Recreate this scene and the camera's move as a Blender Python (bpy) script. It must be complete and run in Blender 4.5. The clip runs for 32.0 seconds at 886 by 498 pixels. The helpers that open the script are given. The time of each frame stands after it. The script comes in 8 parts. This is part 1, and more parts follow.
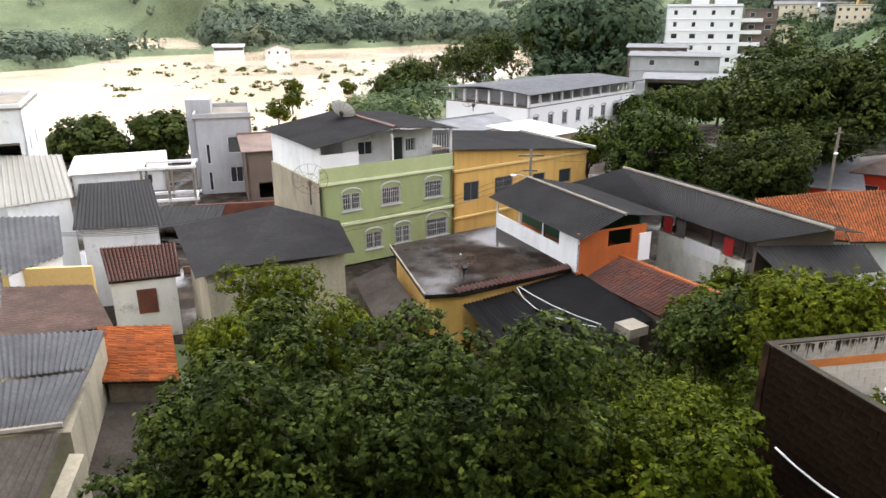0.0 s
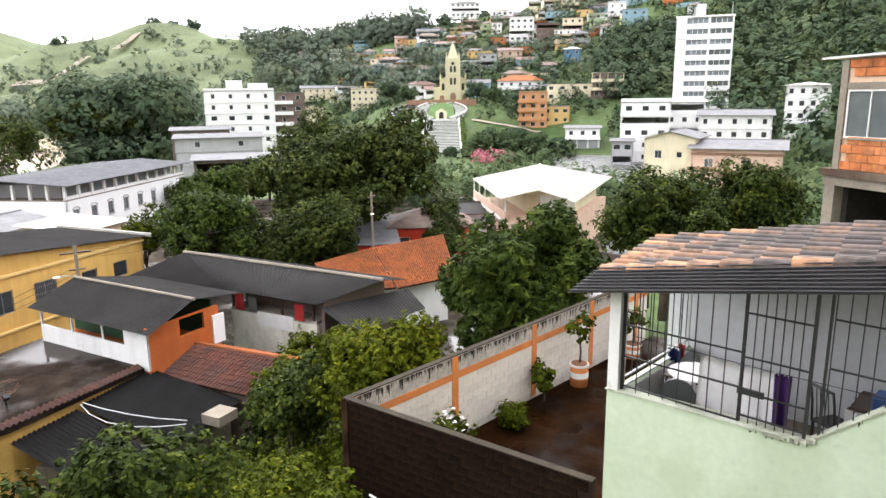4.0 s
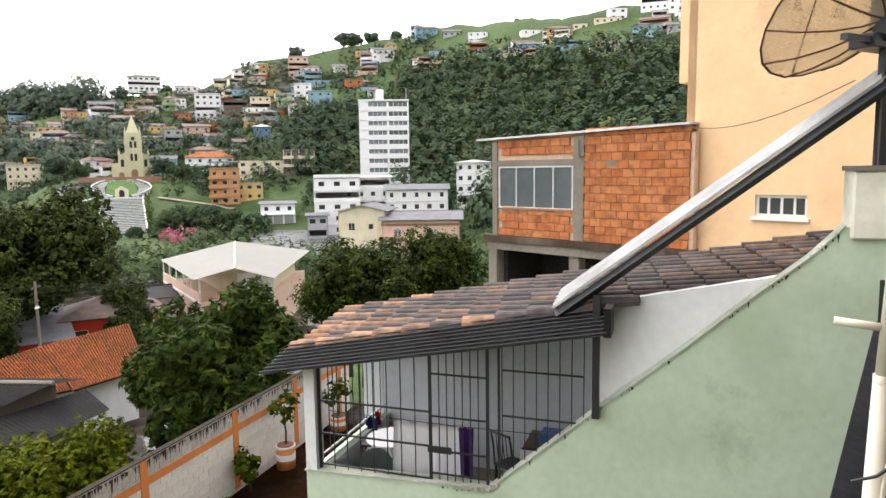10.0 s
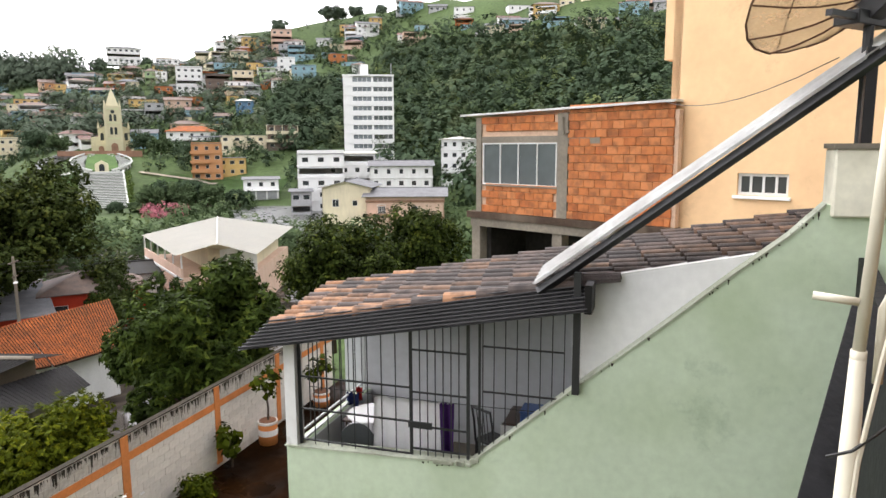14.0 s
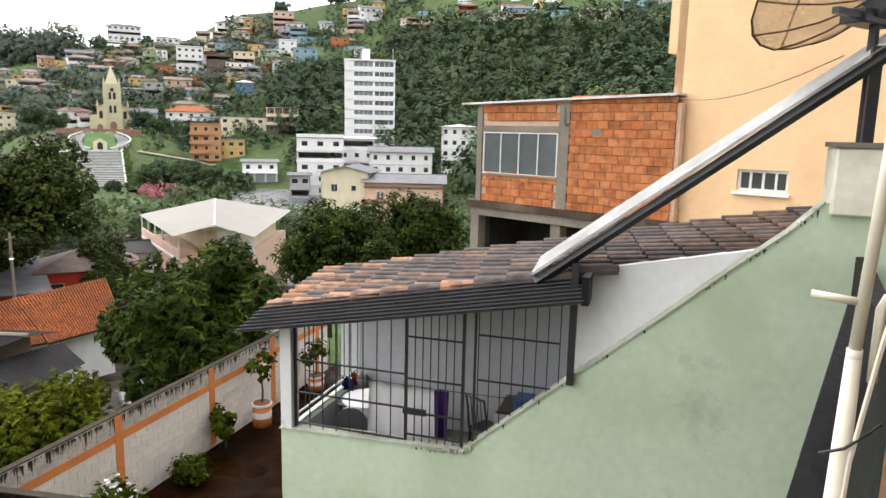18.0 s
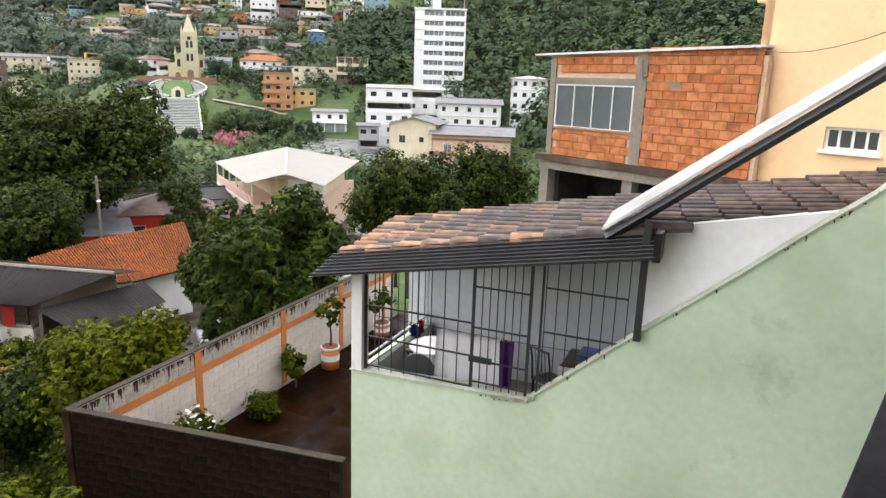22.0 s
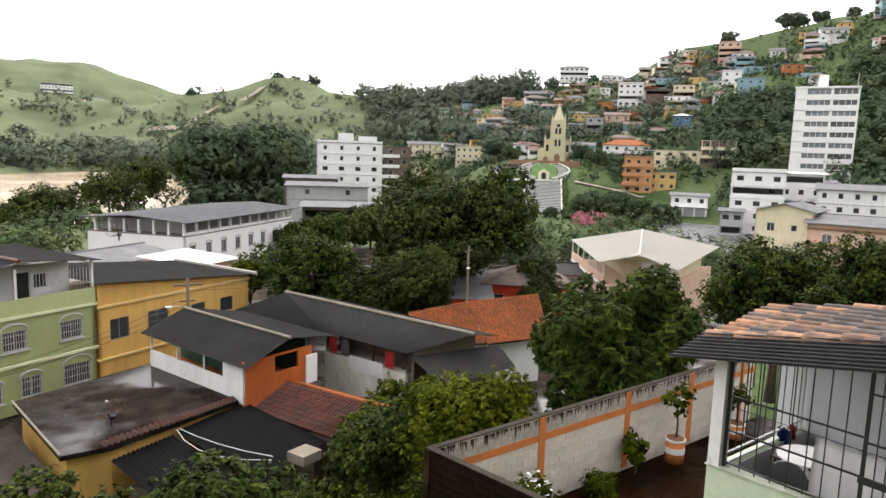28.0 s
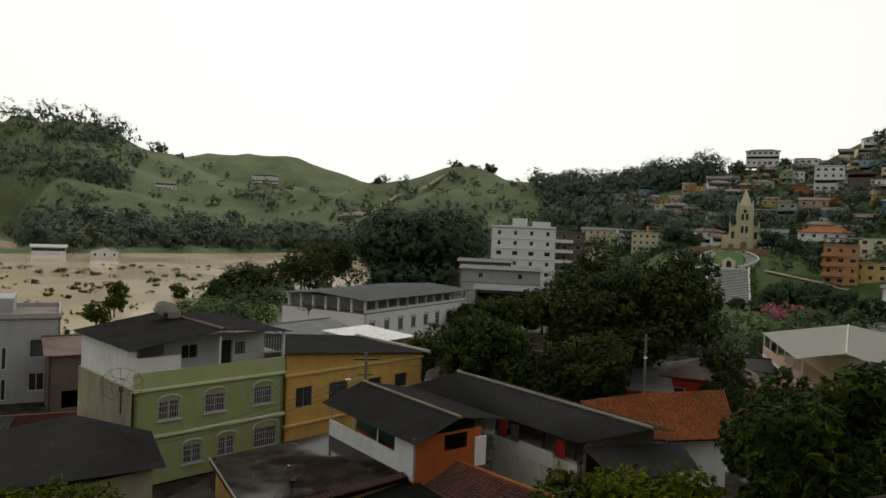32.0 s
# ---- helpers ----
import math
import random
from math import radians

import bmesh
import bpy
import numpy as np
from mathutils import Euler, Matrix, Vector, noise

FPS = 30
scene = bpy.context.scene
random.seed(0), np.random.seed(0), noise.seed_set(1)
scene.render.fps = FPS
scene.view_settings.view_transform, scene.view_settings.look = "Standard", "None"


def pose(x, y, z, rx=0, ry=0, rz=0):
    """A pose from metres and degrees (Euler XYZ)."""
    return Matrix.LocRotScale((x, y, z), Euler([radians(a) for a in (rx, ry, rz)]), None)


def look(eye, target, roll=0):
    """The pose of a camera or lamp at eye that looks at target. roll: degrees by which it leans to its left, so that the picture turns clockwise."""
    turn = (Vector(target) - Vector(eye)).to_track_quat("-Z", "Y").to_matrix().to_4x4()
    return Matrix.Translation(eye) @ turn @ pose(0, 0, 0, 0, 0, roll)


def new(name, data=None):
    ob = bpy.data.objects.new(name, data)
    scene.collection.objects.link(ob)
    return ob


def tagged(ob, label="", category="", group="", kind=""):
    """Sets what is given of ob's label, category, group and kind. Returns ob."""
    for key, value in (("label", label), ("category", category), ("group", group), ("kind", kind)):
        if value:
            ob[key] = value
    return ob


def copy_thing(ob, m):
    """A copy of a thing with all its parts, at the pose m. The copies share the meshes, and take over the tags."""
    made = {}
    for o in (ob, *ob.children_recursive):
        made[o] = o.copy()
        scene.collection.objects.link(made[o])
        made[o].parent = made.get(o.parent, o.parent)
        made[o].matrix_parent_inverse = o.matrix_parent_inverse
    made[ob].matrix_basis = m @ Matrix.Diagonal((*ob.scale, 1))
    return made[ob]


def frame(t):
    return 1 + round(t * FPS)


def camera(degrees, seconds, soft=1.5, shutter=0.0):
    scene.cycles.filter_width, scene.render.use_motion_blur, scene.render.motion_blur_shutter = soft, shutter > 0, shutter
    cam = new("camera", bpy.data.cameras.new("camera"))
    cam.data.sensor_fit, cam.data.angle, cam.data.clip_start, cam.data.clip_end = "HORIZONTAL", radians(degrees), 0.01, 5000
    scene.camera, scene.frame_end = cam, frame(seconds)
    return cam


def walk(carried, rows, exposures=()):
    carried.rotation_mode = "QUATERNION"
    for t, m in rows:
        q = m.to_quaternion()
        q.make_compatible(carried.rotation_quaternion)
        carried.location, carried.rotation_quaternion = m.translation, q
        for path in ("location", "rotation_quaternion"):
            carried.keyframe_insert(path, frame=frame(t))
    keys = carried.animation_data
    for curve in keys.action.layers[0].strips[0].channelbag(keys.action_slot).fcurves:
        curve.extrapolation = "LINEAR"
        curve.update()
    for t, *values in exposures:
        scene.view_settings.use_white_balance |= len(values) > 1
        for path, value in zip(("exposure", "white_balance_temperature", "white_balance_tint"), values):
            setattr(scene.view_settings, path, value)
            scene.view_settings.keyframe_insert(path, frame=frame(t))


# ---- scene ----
EYE = 20.0
cam = camera(65.64, 32.0)
# seconds, x, y, z from the first standpoint, yaw, pitch, roll
ROWS = [
    (0.0, -0.501, -0.229, 0.077, -0.01, -18.76, 0.06),
    (0.5, -0.463, -0.218, 0.051, -0.13, -18.78, 0.09),
    (1.0, -0.367, -0.144, 0.061, -6.11, -18.40, 0.06),
    (1.5, -0.335, 0.003, 0.016, -18.29, -16.02, 0.74),
    (2.0, -0.212, 0.057, 0.011, -26.13, -15.18, 2.21),
    (2.5, -0.198, 0.031, 0.004, -32.22, -13.67, 0.94),
    (3.0, -0.181, 0.006, 0.037, -28.46, -12.56, 1.48),
    (3.5, -0.086, -0.015, 0.015, -32.07, -13.17, 0.90),
    (4.0, -0.104, 0.044, 0.050, -35.85, -12.52, 0.67),
    (4.5, -0.164, 0.024, 0.074, -37.59, -13.19, -0.20),
    (6.5, -0.057, -0.001, -0.003, -39.77, -13.42, -0.38),
    (7.0, -0.011, 0.014, 0.008, -41.37, -14.24, -0.50),
    (7.5, 0.018, 0.002, -0.014, -44.53, -13.39, 0.10),
    (8.0, 0.045, -0.012, -0.005, -49.18, -13.24, 0.53),
    (8.5, 0.074, -0.041, 0.004, -54.14, -11.97, 1.18),
    (9.0, 0.132, -0.054, 0.040, -58.38, -10.06, -0.10),
    (9.5, 0.164, -0.048, 0.076, -59.29, -7.10, 0.33),
    (10.0, 0.139, -0.031, 0.058, -60.66, -6.66, 0.81),
    (10.5, 0.147, -0.037, 0.051, -61.42, -7.06, 0.68),
    (11.0, 0.176, -0.037, 0.060, -61.37, -6.58, 0.11),
    (11.5, 0.151, -0.028, 0.039, -61.51, -7.16, 0.55),
    (12.0, 0.186, -0.026, 0.056, -62.34, -7.44, 0.50),
    (12.5, 0.182, -0.029, 0.048, -63.03, -7.64, -0.12),
    (13.0, 0.117, -0.034, 0.043, -62.46, -8.00, -0.30),
    (13.5, 0.200, -0.032, 0.024, -62.49, -8.43, 0.06),
    (14.0, 0.211, -0.031, 0.030, -61.90, -8.57, 0.29),
    (14.5, 0.193, -0.009, 0.032, -62.26, -8.51, -0.23),
    (16.5, 0.170, -0.023, 0.072, -62.38, -7.49, -1.23),
    (17.0, 0.204, -0.017, 0.074, -62.80, -8.33, -0.82),
    (17.5, 0.155, -0.067, 0.059, -62.28, -8.85, -0.96),
    (18.0, 0.196, -0.020, 0.035, -61.88, -9.60, -1.25),
    (18.5, 0.190, -0.010, 0.036, -61.04, -9.63, -1.32),
    (19.0, 0.199, -0.002, 0.021, -61.43, -10.61, -1.52),
    (19.5, 0.207, -0.002, 0.028, -60.30, -10.73, -1.30),
    (20.0, 0.183, 0.008, 0.030, -59.80, -11.52, -1.95),
    (20.5, 0.184, 0.011, 0.025, -59.18, -12.17, -1.89),
    (21.0, 0.126, -0.016, 0.021, -58.18, -12.98, -1.81),
    (21.5, 0.117, -0.021, 0.012, -57.98, -12.96, -1.99),
    (22.0, 0.081, -0.012, 0.026, -56.24, -13.64, -1.90),
    (22.5, 0.098, 0.004, 0.024, -54.13, -13.60, -2.05),
    (23.0, 0.093, -0.001, 0.013, -51.99, -14.26, -2.26),
    (23.5, 0.052, -0.000, -0.001, -48.35, -14.18, -2.37),
    (24.0, 0.047, -0.003, -0.033, -46.97, -14.85, -2.31),
    (24.5, 0.042, 0.029, -0.028, -46.49, -16.59, -3.04),
    (25.0, 0.060, 0.028, -0.015, -47.11, -15.51, -3.18),
    (25.5, 0.048, 0.016, -0.005, -47.48, -13.46, -3.03),
    (26.0, -0.059, 0.025, 0.014, -43.61, -12.45, -2.04),
    (26.5, -0.134, 0.001, 0.038, -34.96, -8.66, -2.57),
    (28.5, -0.095, 0.119, -0.132, -27.08, -7.95, -1.80),
    (29.0, -0.132, 0.132, -0.153, -26.49, -7.57, -1.69),
    (29.5, -0.126, 0.163, -0.130, -24.01, -4.43, -0.92),
    (30.0, -0.163, 0.160, -0.170, -22.05, -1.88, -1.34),
    (30.5, -0.233, 0.165, -0.222, -19.61, -1.83, -1.34),
    (31.0, -0.243, 0.197, -0.246, -16.63, -2.06, -1.84),
    (31.5, -0.244, 0.205, -0.275, -14.82, -1.68, -2.85),
    (32.0, -0.218, 0.191, -0.287, -13.06, -1.30, -2.41),
]
walk(cam, [(t, pose(x, y, EYE + z, 90 + pitch, roll, yaw)) for t, x, y, z, yaw, pitch, roll in ROWS],
     exposures=[(0.0, 1.5, 6100, 9), (1.0, 1.62, 6150, 9), (2.0, 1.75, 6200, 9), (3.0, 1.8, 6250, 9), (8.0, 1.7, 6300, 9), (9.8, 1.32, 6300, 9), (20.0, 1.3, 6300, 9), (23.0, 1.55, 6250, 9), (26.0, 1.5, 6300, 9), (28.5, 1.05, 6500, 8), (29.3, 0.7, 6600, 5), (30.0, -0.8, 6800, 0), (31.0, -0.65, 6800, 0), (32.0, -0.65, 6800, 0)])

# ---------------------------------------------------------------- light
world = bpy.data.worlds.new("overcast_sky")
scene.world = world
world.use_nodes = True
wn, wl = world.node_tree.nodes, world.node_tree.links
sky = wn.new("ShaderNodeTexSky")
sky.sky_type, sky.sun_disc = "NISHITA", False
sky.sun_elevation, sky.sun_rotation = radians(50), radians(-20)
sky.air_density, sky.dust_density = 1.0, 4.0
bw = wn.new("ShaderNodeRGBToBW")
grey = wn.new("ShaderNodeMix")
grey.data_type = "RGBA"
grey.inputs["Factor"].default_value = 0.92
grey.inputs["B"].default_value = (12.0, 11.5, 11.7, 1)
wl.new(sky.outputs[0], grey.inputs["A"])
# the veiled sun stands ahead, so the cloud is brighter on that side
way, dot, side, lit = wn.new("ShaderNodeTexCoord"), wn.new("ShaderNodeVectorMath"), wn.new("ShaderNodeMapRange"), wn.new("ShaderNodeVectorMath")
dot.operation, lit.operation = "DOT_PRODUCT", "SCALE"
dot.inputs[1].default_value = (0.2, 0.95, 0.25)
side.inputs["From Min"].default_value, side.inputs["From Max"].default_value = -1.0, 1.0
side.inputs["To Min"].default_value, side.inputs["To Max"].default_value = 0.38, 1.5
wl.new(way.outputs["Generated"], dot.inputs[0])
wl.new(dot.outputs["Value"], side.inputs["Value"])
wl.new(grey.outputs["Result"], lit.inputs[0])
wl.new(side.outputs["Result"], lit.inputs["Scale"])
wl.new(lit.outputs["Vector"], wn["Background"].inputs["Color"])
wn["Background"].inputs["Strength"].default_value = 0.1
sun = new("sun", bpy.data.lights.new("sun", "SUN"))
sun.data.energy, sun.data.angle, sun.data.color = 0.7, radians(30), (1.0, 0.95, 0.86)
sun.matrix_world = look((0, 0, 0), (-0.25, -0.7, -1.0))

# ---------------------------------------------------------------- materials


def rgb(c, k=1.0):
    return (min(c[0] * k, 1), min(c[1] * k, 1), min(c[2] * k, 1), 1)


def surface(name, col, rough=0.75, var=0.22, s1=0.8, s2=14.0, bump=0.15, metal=0.0, stain=None, amount=0.5, streak=False, rand=0.0, spec=0.4, island=False, mould=None):
    """A weathered surface: broad and fine variation, optional stains or vertical streaks, optional change from piece to piece."""
    if rough >= 0.75:
        spec *= 0.3
    m = bpy.data.materials.new(name)
    m.use_nodes = True
    n, l = m.node_tree.nodes, m.node_tree.links
    b = n["Principled BSDF"]
    b.inputs["Metallic"].default_value = metal
    b.inputs["Specular IOR Level"].default_value = spec
    tc = n.new("ShaderNodeTexCoord")
    n1, n2 = n.new("ShaderNodeTexNoise"), n.new("ShaderNodeTexNoise")
    n1.inputs["Scale"].default_value, n1.inputs["Detail"].default_value = s1, 5
    n2.inputs["Scale"].default_value, n2.inputs["Detail"].default_value = s2, 6
    l.new(tc.outputs["Object"], n1.inputs["Vector"])
    l.new(tc.outputs["Object"], n2.inputs["Vector"])
    r1 = n.new("ShaderNodeValToRGB")
    r1.color_ramp.elements[0].position, r1.color_ramp.elements[1].position = 0.3, 0.7
    r1.color_ramp.elements[0].color, r1.color_ramp.elements[1].color = rgb(col, 1 - var), rgb(col, 1 + var * 0.5)
    l.new(n1.outputs["Fac"], r1.inputs["Fac"])
    r2 = n.new("ShaderNodeMapRange")
    r2.inputs["From Min"].default_value, r2.inputs["From Max"].default_value = 0.3, 0.7
    r2.inputs["To Min"].default_value, r2.inputs["To Max"].default_value = 1 - var * 0.8, 1.0 + var * 0.2
    l.new(n2.outputs["Fac"], r2.inputs["Value"])
    mul = n.new("ShaderNodeVectorMath")
    mul.operation = "SCALE"
    l.new(r1.outputs["Color"], mul.inputs[0])
    l.new(r2.outputs["Result"], mul.inputs["Scale"])
    out = mul.outputs["Vector"]
    if rand:
        src = n.new("ShaderNodeNewGeometry" if island else "ShaderNodeObjectInfo")
        r3 = n.new("ShaderNodeMapRange")
        r3.inputs["To Min"].default_value, r3.inputs["To Max"].default_value = 1 - rand, 1 + rand * 0.6
        l.new(src.outputs["Random Per Island" if island else "Random"], r3.inputs["Value"])
        k = n.new("ShaderNodeVectorMath")
        k.operation = "SCALE"
        l.new(out, k.inputs[0])
        l.new(r3.outputs["Result"], k.inputs["Scale"])
        out = k.outputs["Vector"]
    if stain:
        n3, mp = n.new("ShaderNodeTexNoise"), n.new("ShaderNodeMapping")
        mp.inputs["Scale"].default_value = (1.3, 1.3, 0.3) if streak else (0.7, 0.7, 0.7)
        n3.inputs["Scale"].default_value, n3.inputs["Detail"].default_value = 1.2, 7
        l.new(tc.outputs["Object"], mp.inputs["Vector"])
        l.new(mp.outputs["Vector"], n3.inputs["Vector"])
        r4 = n.new("ShaderNodeMapRange")
        r4.inputs["From Min"].default_value, r4.inputs["From Max"].default_value = 0.45, 0.72
        r4.inputs["To Max"].default_value = amount
        l.new(n3.outputs["Fac"], r4.inputs["Value"])
        mx = n.new("ShaderNodeMix")
        mx.data_type = "RGBA"
        mx.inputs["B"].default_value = rgb(stain)
        l.new(r4.outputs["Result"], mx.inputs["Factor"])
        l.new(out, mx.inputs["A"])
        out = mx.outputs["Result"]
    if mould:
        n5 = n.new("ShaderNodeTexNoise")
        n5.inputs["Scale"].default_value, n5.inputs["Detail"].default_value, n5.inputs["Roughness"].default_value = 0.9, 9, 0.72
        l.new(tc.outputs["Object"], n5.inputs["Vector"])
        r5 = n.new("ShaderNodeMapRange")
        r5.inputs["From Min"].default_value, r5.inputs["From Max"].default_value = 0.58, 0.74
        r5.inputs["To Max"].default_value = 0.85
        l.new(n5.outputs["Fac"], r5.inputs["Value"])
        m5 = n.new("ShaderNodeMix")
        m5.data_type = "RGBA"
        m5.inputs["B"].default_value = rgb(mould)
        l.new(r5.outputs["Result"], m5.inputs["Factor"])
        l.new(out, m5.inputs["A"])
        out = m5.outputs["Result"]
    l.new(out, b.inputs["Base Color"])
    rr = n.new("ShaderNodeMapRange")
    rr.inputs["To Min"].default_value, rr.inputs["To Max"].default_value = max(rough - 0.12, 0.02), min(rough + 0.12, 1)
    l.new(n1.outputs["Fac"], rr.inputs["Value"])
    l.new(rr.outputs["Result"], b.inputs["Roughness"])
    if bump:
        bp = n.new("ShaderNodeBump")
        bp.inputs["Strength"].default_value, bp.inputs["Distance"].default_value = bump, 0.02
        l.new(n2.outputs["Fac"], bp.inputs["Height"])
        l.new(bp.outputs["Normal"], b.inputs["Normal"])
    return m


def leaf_material(name, col, dark=0.5, light=1.5, thin=0.3, gloss=0.6, patch=0.9, bough_share=0.5):
    """Leaves: each one has its own shade, and lets a little light through."""
    m = bpy.data.materials.new(name)
    m.use_nodes = True
    n, l = m.node_tree.nodes, m.node_tree.links
    b = n["Principled BSDF"]
    geo = n.new("ShaderNodeNewGeometry")
    ramp = n.new("ShaderNodeValToRGB")
    e = ramp.color_ramp.elements
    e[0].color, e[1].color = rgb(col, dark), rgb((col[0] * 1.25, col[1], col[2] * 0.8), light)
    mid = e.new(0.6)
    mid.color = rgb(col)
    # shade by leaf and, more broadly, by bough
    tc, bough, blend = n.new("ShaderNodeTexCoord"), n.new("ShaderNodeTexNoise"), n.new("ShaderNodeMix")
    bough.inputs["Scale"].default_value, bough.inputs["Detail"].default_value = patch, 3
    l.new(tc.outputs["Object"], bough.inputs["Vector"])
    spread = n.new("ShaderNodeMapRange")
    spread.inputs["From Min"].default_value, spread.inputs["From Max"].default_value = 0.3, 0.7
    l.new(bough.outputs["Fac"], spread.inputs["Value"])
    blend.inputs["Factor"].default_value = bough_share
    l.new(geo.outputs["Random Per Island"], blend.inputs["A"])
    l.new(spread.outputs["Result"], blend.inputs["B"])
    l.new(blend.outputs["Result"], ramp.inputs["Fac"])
    l.new(ramp.outputs["Color"], b.inputs["Base Color"])
    b.inputs["Roughness"].default_value = gloss
    b.inputs["Specular IOR Level"].default_value = 0.03
    tr = n.new("ShaderNodeBsdfTranslucent")
    l.new(ramp.outputs["Color"], tr.inputs["Color"])
    mx = n.new("ShaderNodeMixShader")
    mx.inputs["Fac"].default_value = thin
    l.new(b.outputs[0], mx.inputs[1])
    l.new(tr.outputs[0], mx.inputs[2])
    l.new(mx.outputs[0], n["Material Output"].inputs["Surface"])
    return m


def glass_material(name, col, rough=0.08, alpha=1.0):
    m = surface(name, col, rough, 0.15, 0.6, 3.0, 0.0, spec=0.7)
    return m


M = {}
M["coping"] = surface("mouldy_painted_edge", (0.52, 0.55, 0.44), 0.9, 0.25, 2.0, 14, 0.4, stain=(0.2, 0.2, 0.14), amount=0.6, mould=(0.03, 0.032, 0.025))
# Paler than the sheet, to stand for highlights along its ribs.
M["rib_glint"] = surface("rib_glint_grey", (0.036, 0.035, 0.037), 0.5, 0.3, 1.0, 12, 0.1, stain=(0.02, 0.02, 0.02), amount=0.6, spec=0.3)
M["dish_pale"] = surface("pale_grey_mesh", (0.45, 0.45, 0.42), 0.7, 0.12, 2, 30, 0.1)
M["mint_paint"] = surface("mint_wall_paint", (0.54, 0.63, 0.47), 0.85, 0.1, 0.5, 9, 0.2, stain=(0.36, 0.44, 0.27), amount=0.6, mould=(0.3, 0.36, 0.26))
M["white_paint"] = surface("white_wall_paint", (0.76, 0.76, 0.75), 0.8, 0.08, 0.6, 9, 0.08, stain=(0.45, 0.44, 0.4), amount=0.25, streak=True, mould=(0.25, 0.24, 0.22))
M["stained_white"] = surface("mossy_whitewash", (0.74, 0.72, 0.64), 0.9, 0.15, 1.2, 9, 0.15, stain=(0.3, 0.28, 0.18), amount=0.6, streak=True, mould=(0.06, 0.06, 0.04))
M["whitewash"] = surface("cream_whitewash", (0.78, 0.75, 0.62), 0.9, 0.15, 1.5, 9, 0.15, stain=(0.4, 0.37, 0.24), amount=0.5)
M["clean_white"] = surface("clean_white_paint", (0.8, 0.8, 0.79), 0.7, 0.05, 0.6, 9, 0.03)
M["facade_green"] = surface("olive_facade_paint", (0.31, 0.36, 0.17), 0.8, 0.1, 0.5, 8, 0.1, stain=(0.22, 0.25, 0.13), amount=0.35, streak=True)
M["facade_green_light"] = surface("light_olive_paint", (0.42, 0.47, 0.24), 0.8, 0.1, 0.5, 8, 0.1)
M["trim_green"] = surface("pale_trim_paint", (0.62, 0.66, 0.42), 0.75, 0.1, 0.5, 8, 0.05)
M["yellow_paint"] = surface("yellow_facade_paint", (0.64, 0.4, 0.12), 0.8, 0.1, 0.5, 8, 0.1, stain=(0.35, 0.22, 0.08), amount=0.4, streak=True)
M["yellow_trim"] = surface("cream_trim_paint", (0.7, 0.5, 0.2), 0.8, 0.1, 0.5, 8, 0.05)
M["beige"] = surface("beige_render", (0.82, 0.56, 0.32), 0.88, 0.08, 0.25, 6, 0.15, stain=(0.66, 0.42, 0.24), amount=0.5, mould=(0.55, 0.37, 0.22))
M["orange_paint"] = surface("orange_wall_paint", (0.5, 0.13, 0.035), 0.8, 0.15, 0.6, 9, 0.1, stain=(0.25, 0.09, 0.03), amount=0.4, streak=True)
M["orange_band"] = surface("orange_band_paint", (0.68, 0.25, 0.08), 0.85, 0.15, 1.5, 14, 0.15, stain=(0.3, 0.15, 0.08), amount=0.4)
M["concrete"] = surface("grey_concrete", (0.25, 0.22, 0.175), 0.9, 0.25, 0.8, 12, 0.3, stain=(0.12, 0.11, 0.1), amount=0.5)
M["old_concrete"] = surface("weathered_concrete", (0.2, 0.17, 0.13), 0.9, 0.35, 0.6, 10, 0.4, stain=(0.04, 0.035, 0.03), amount=0.8, streak=True)
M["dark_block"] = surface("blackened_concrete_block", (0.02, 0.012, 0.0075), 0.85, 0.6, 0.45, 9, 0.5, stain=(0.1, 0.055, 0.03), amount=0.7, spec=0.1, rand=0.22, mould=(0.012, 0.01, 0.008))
M["white_block"] = surface("whitewashed_block", (0.78, 0.73, 0.67), 0.9, 0.12, 1.0, 12, 0.35, stain=(0.4, 0.26, 0.17), amount=0.45, streak=True, rand=0.08)
M["bare_block"] = surface("bare_concrete_block", (0.58, 0.54, 0.49), 0.9, 0.25, 1.5, 12, 0.3, stain=(0.05, 0.045, 0.04), amount=1.0, streak=True, rand=0.12, mould=(0.03, 0.028, 0.024))
# Blackened wall mortar; also the painted shade in gaps between roof tiles.
M["mortar_and_gap_shade"] = surface("blackened_mortar_and_gap_shade", (0.02, 0.012, 0.008), 0.9, 0.2, 2.0, 20, 0.3)
M["fresh_mortar"] = surface("pale_mortar", (0.6, 0.42, 0.3), 0.95, 0.2, 2.0, 20, 0.3)
M["brick"] = surface("hollow_clay_brick", (0.6, 0.2, 0.06), 0.85, 0.15, 1.5, 16, 0.25, rand=0.2)
M["roof_tile_new"] = surface("orange_clay_tile", (0.42, 0.13, 0.04), 0.75, 0.3, 0.5, 10, 0.25, stain=(0.12, 0.055, 0.035), amount=0.6, rand=0.45, island=True)
M["roof_tile_old"] = surface("darkened_clay_tile", (0.15, 0.05, 0.03), 0.6, 0.35, 1.0, 9, 0.3, stain=(0.06, 0.04, 0.035), amount=0.7, rand=0.3, island=True)
M["roof_tile_brown"] = surface("brown_clay_tile", (0.17, 0.11, 0.085), 0.7, 0.3, 1.0, 9, 0.3, stain=(0.06, 0.05, 0.045), amount=0.6)
M["dark_roof"] = surface("dark_fibre_cement_roof", (0.055, 0.053, 0.053), 0.6, 0.3, 0.5, 8, 0.2, stain=(0.045, 0.042, 0.038), amount=0.6, spec=0.05)
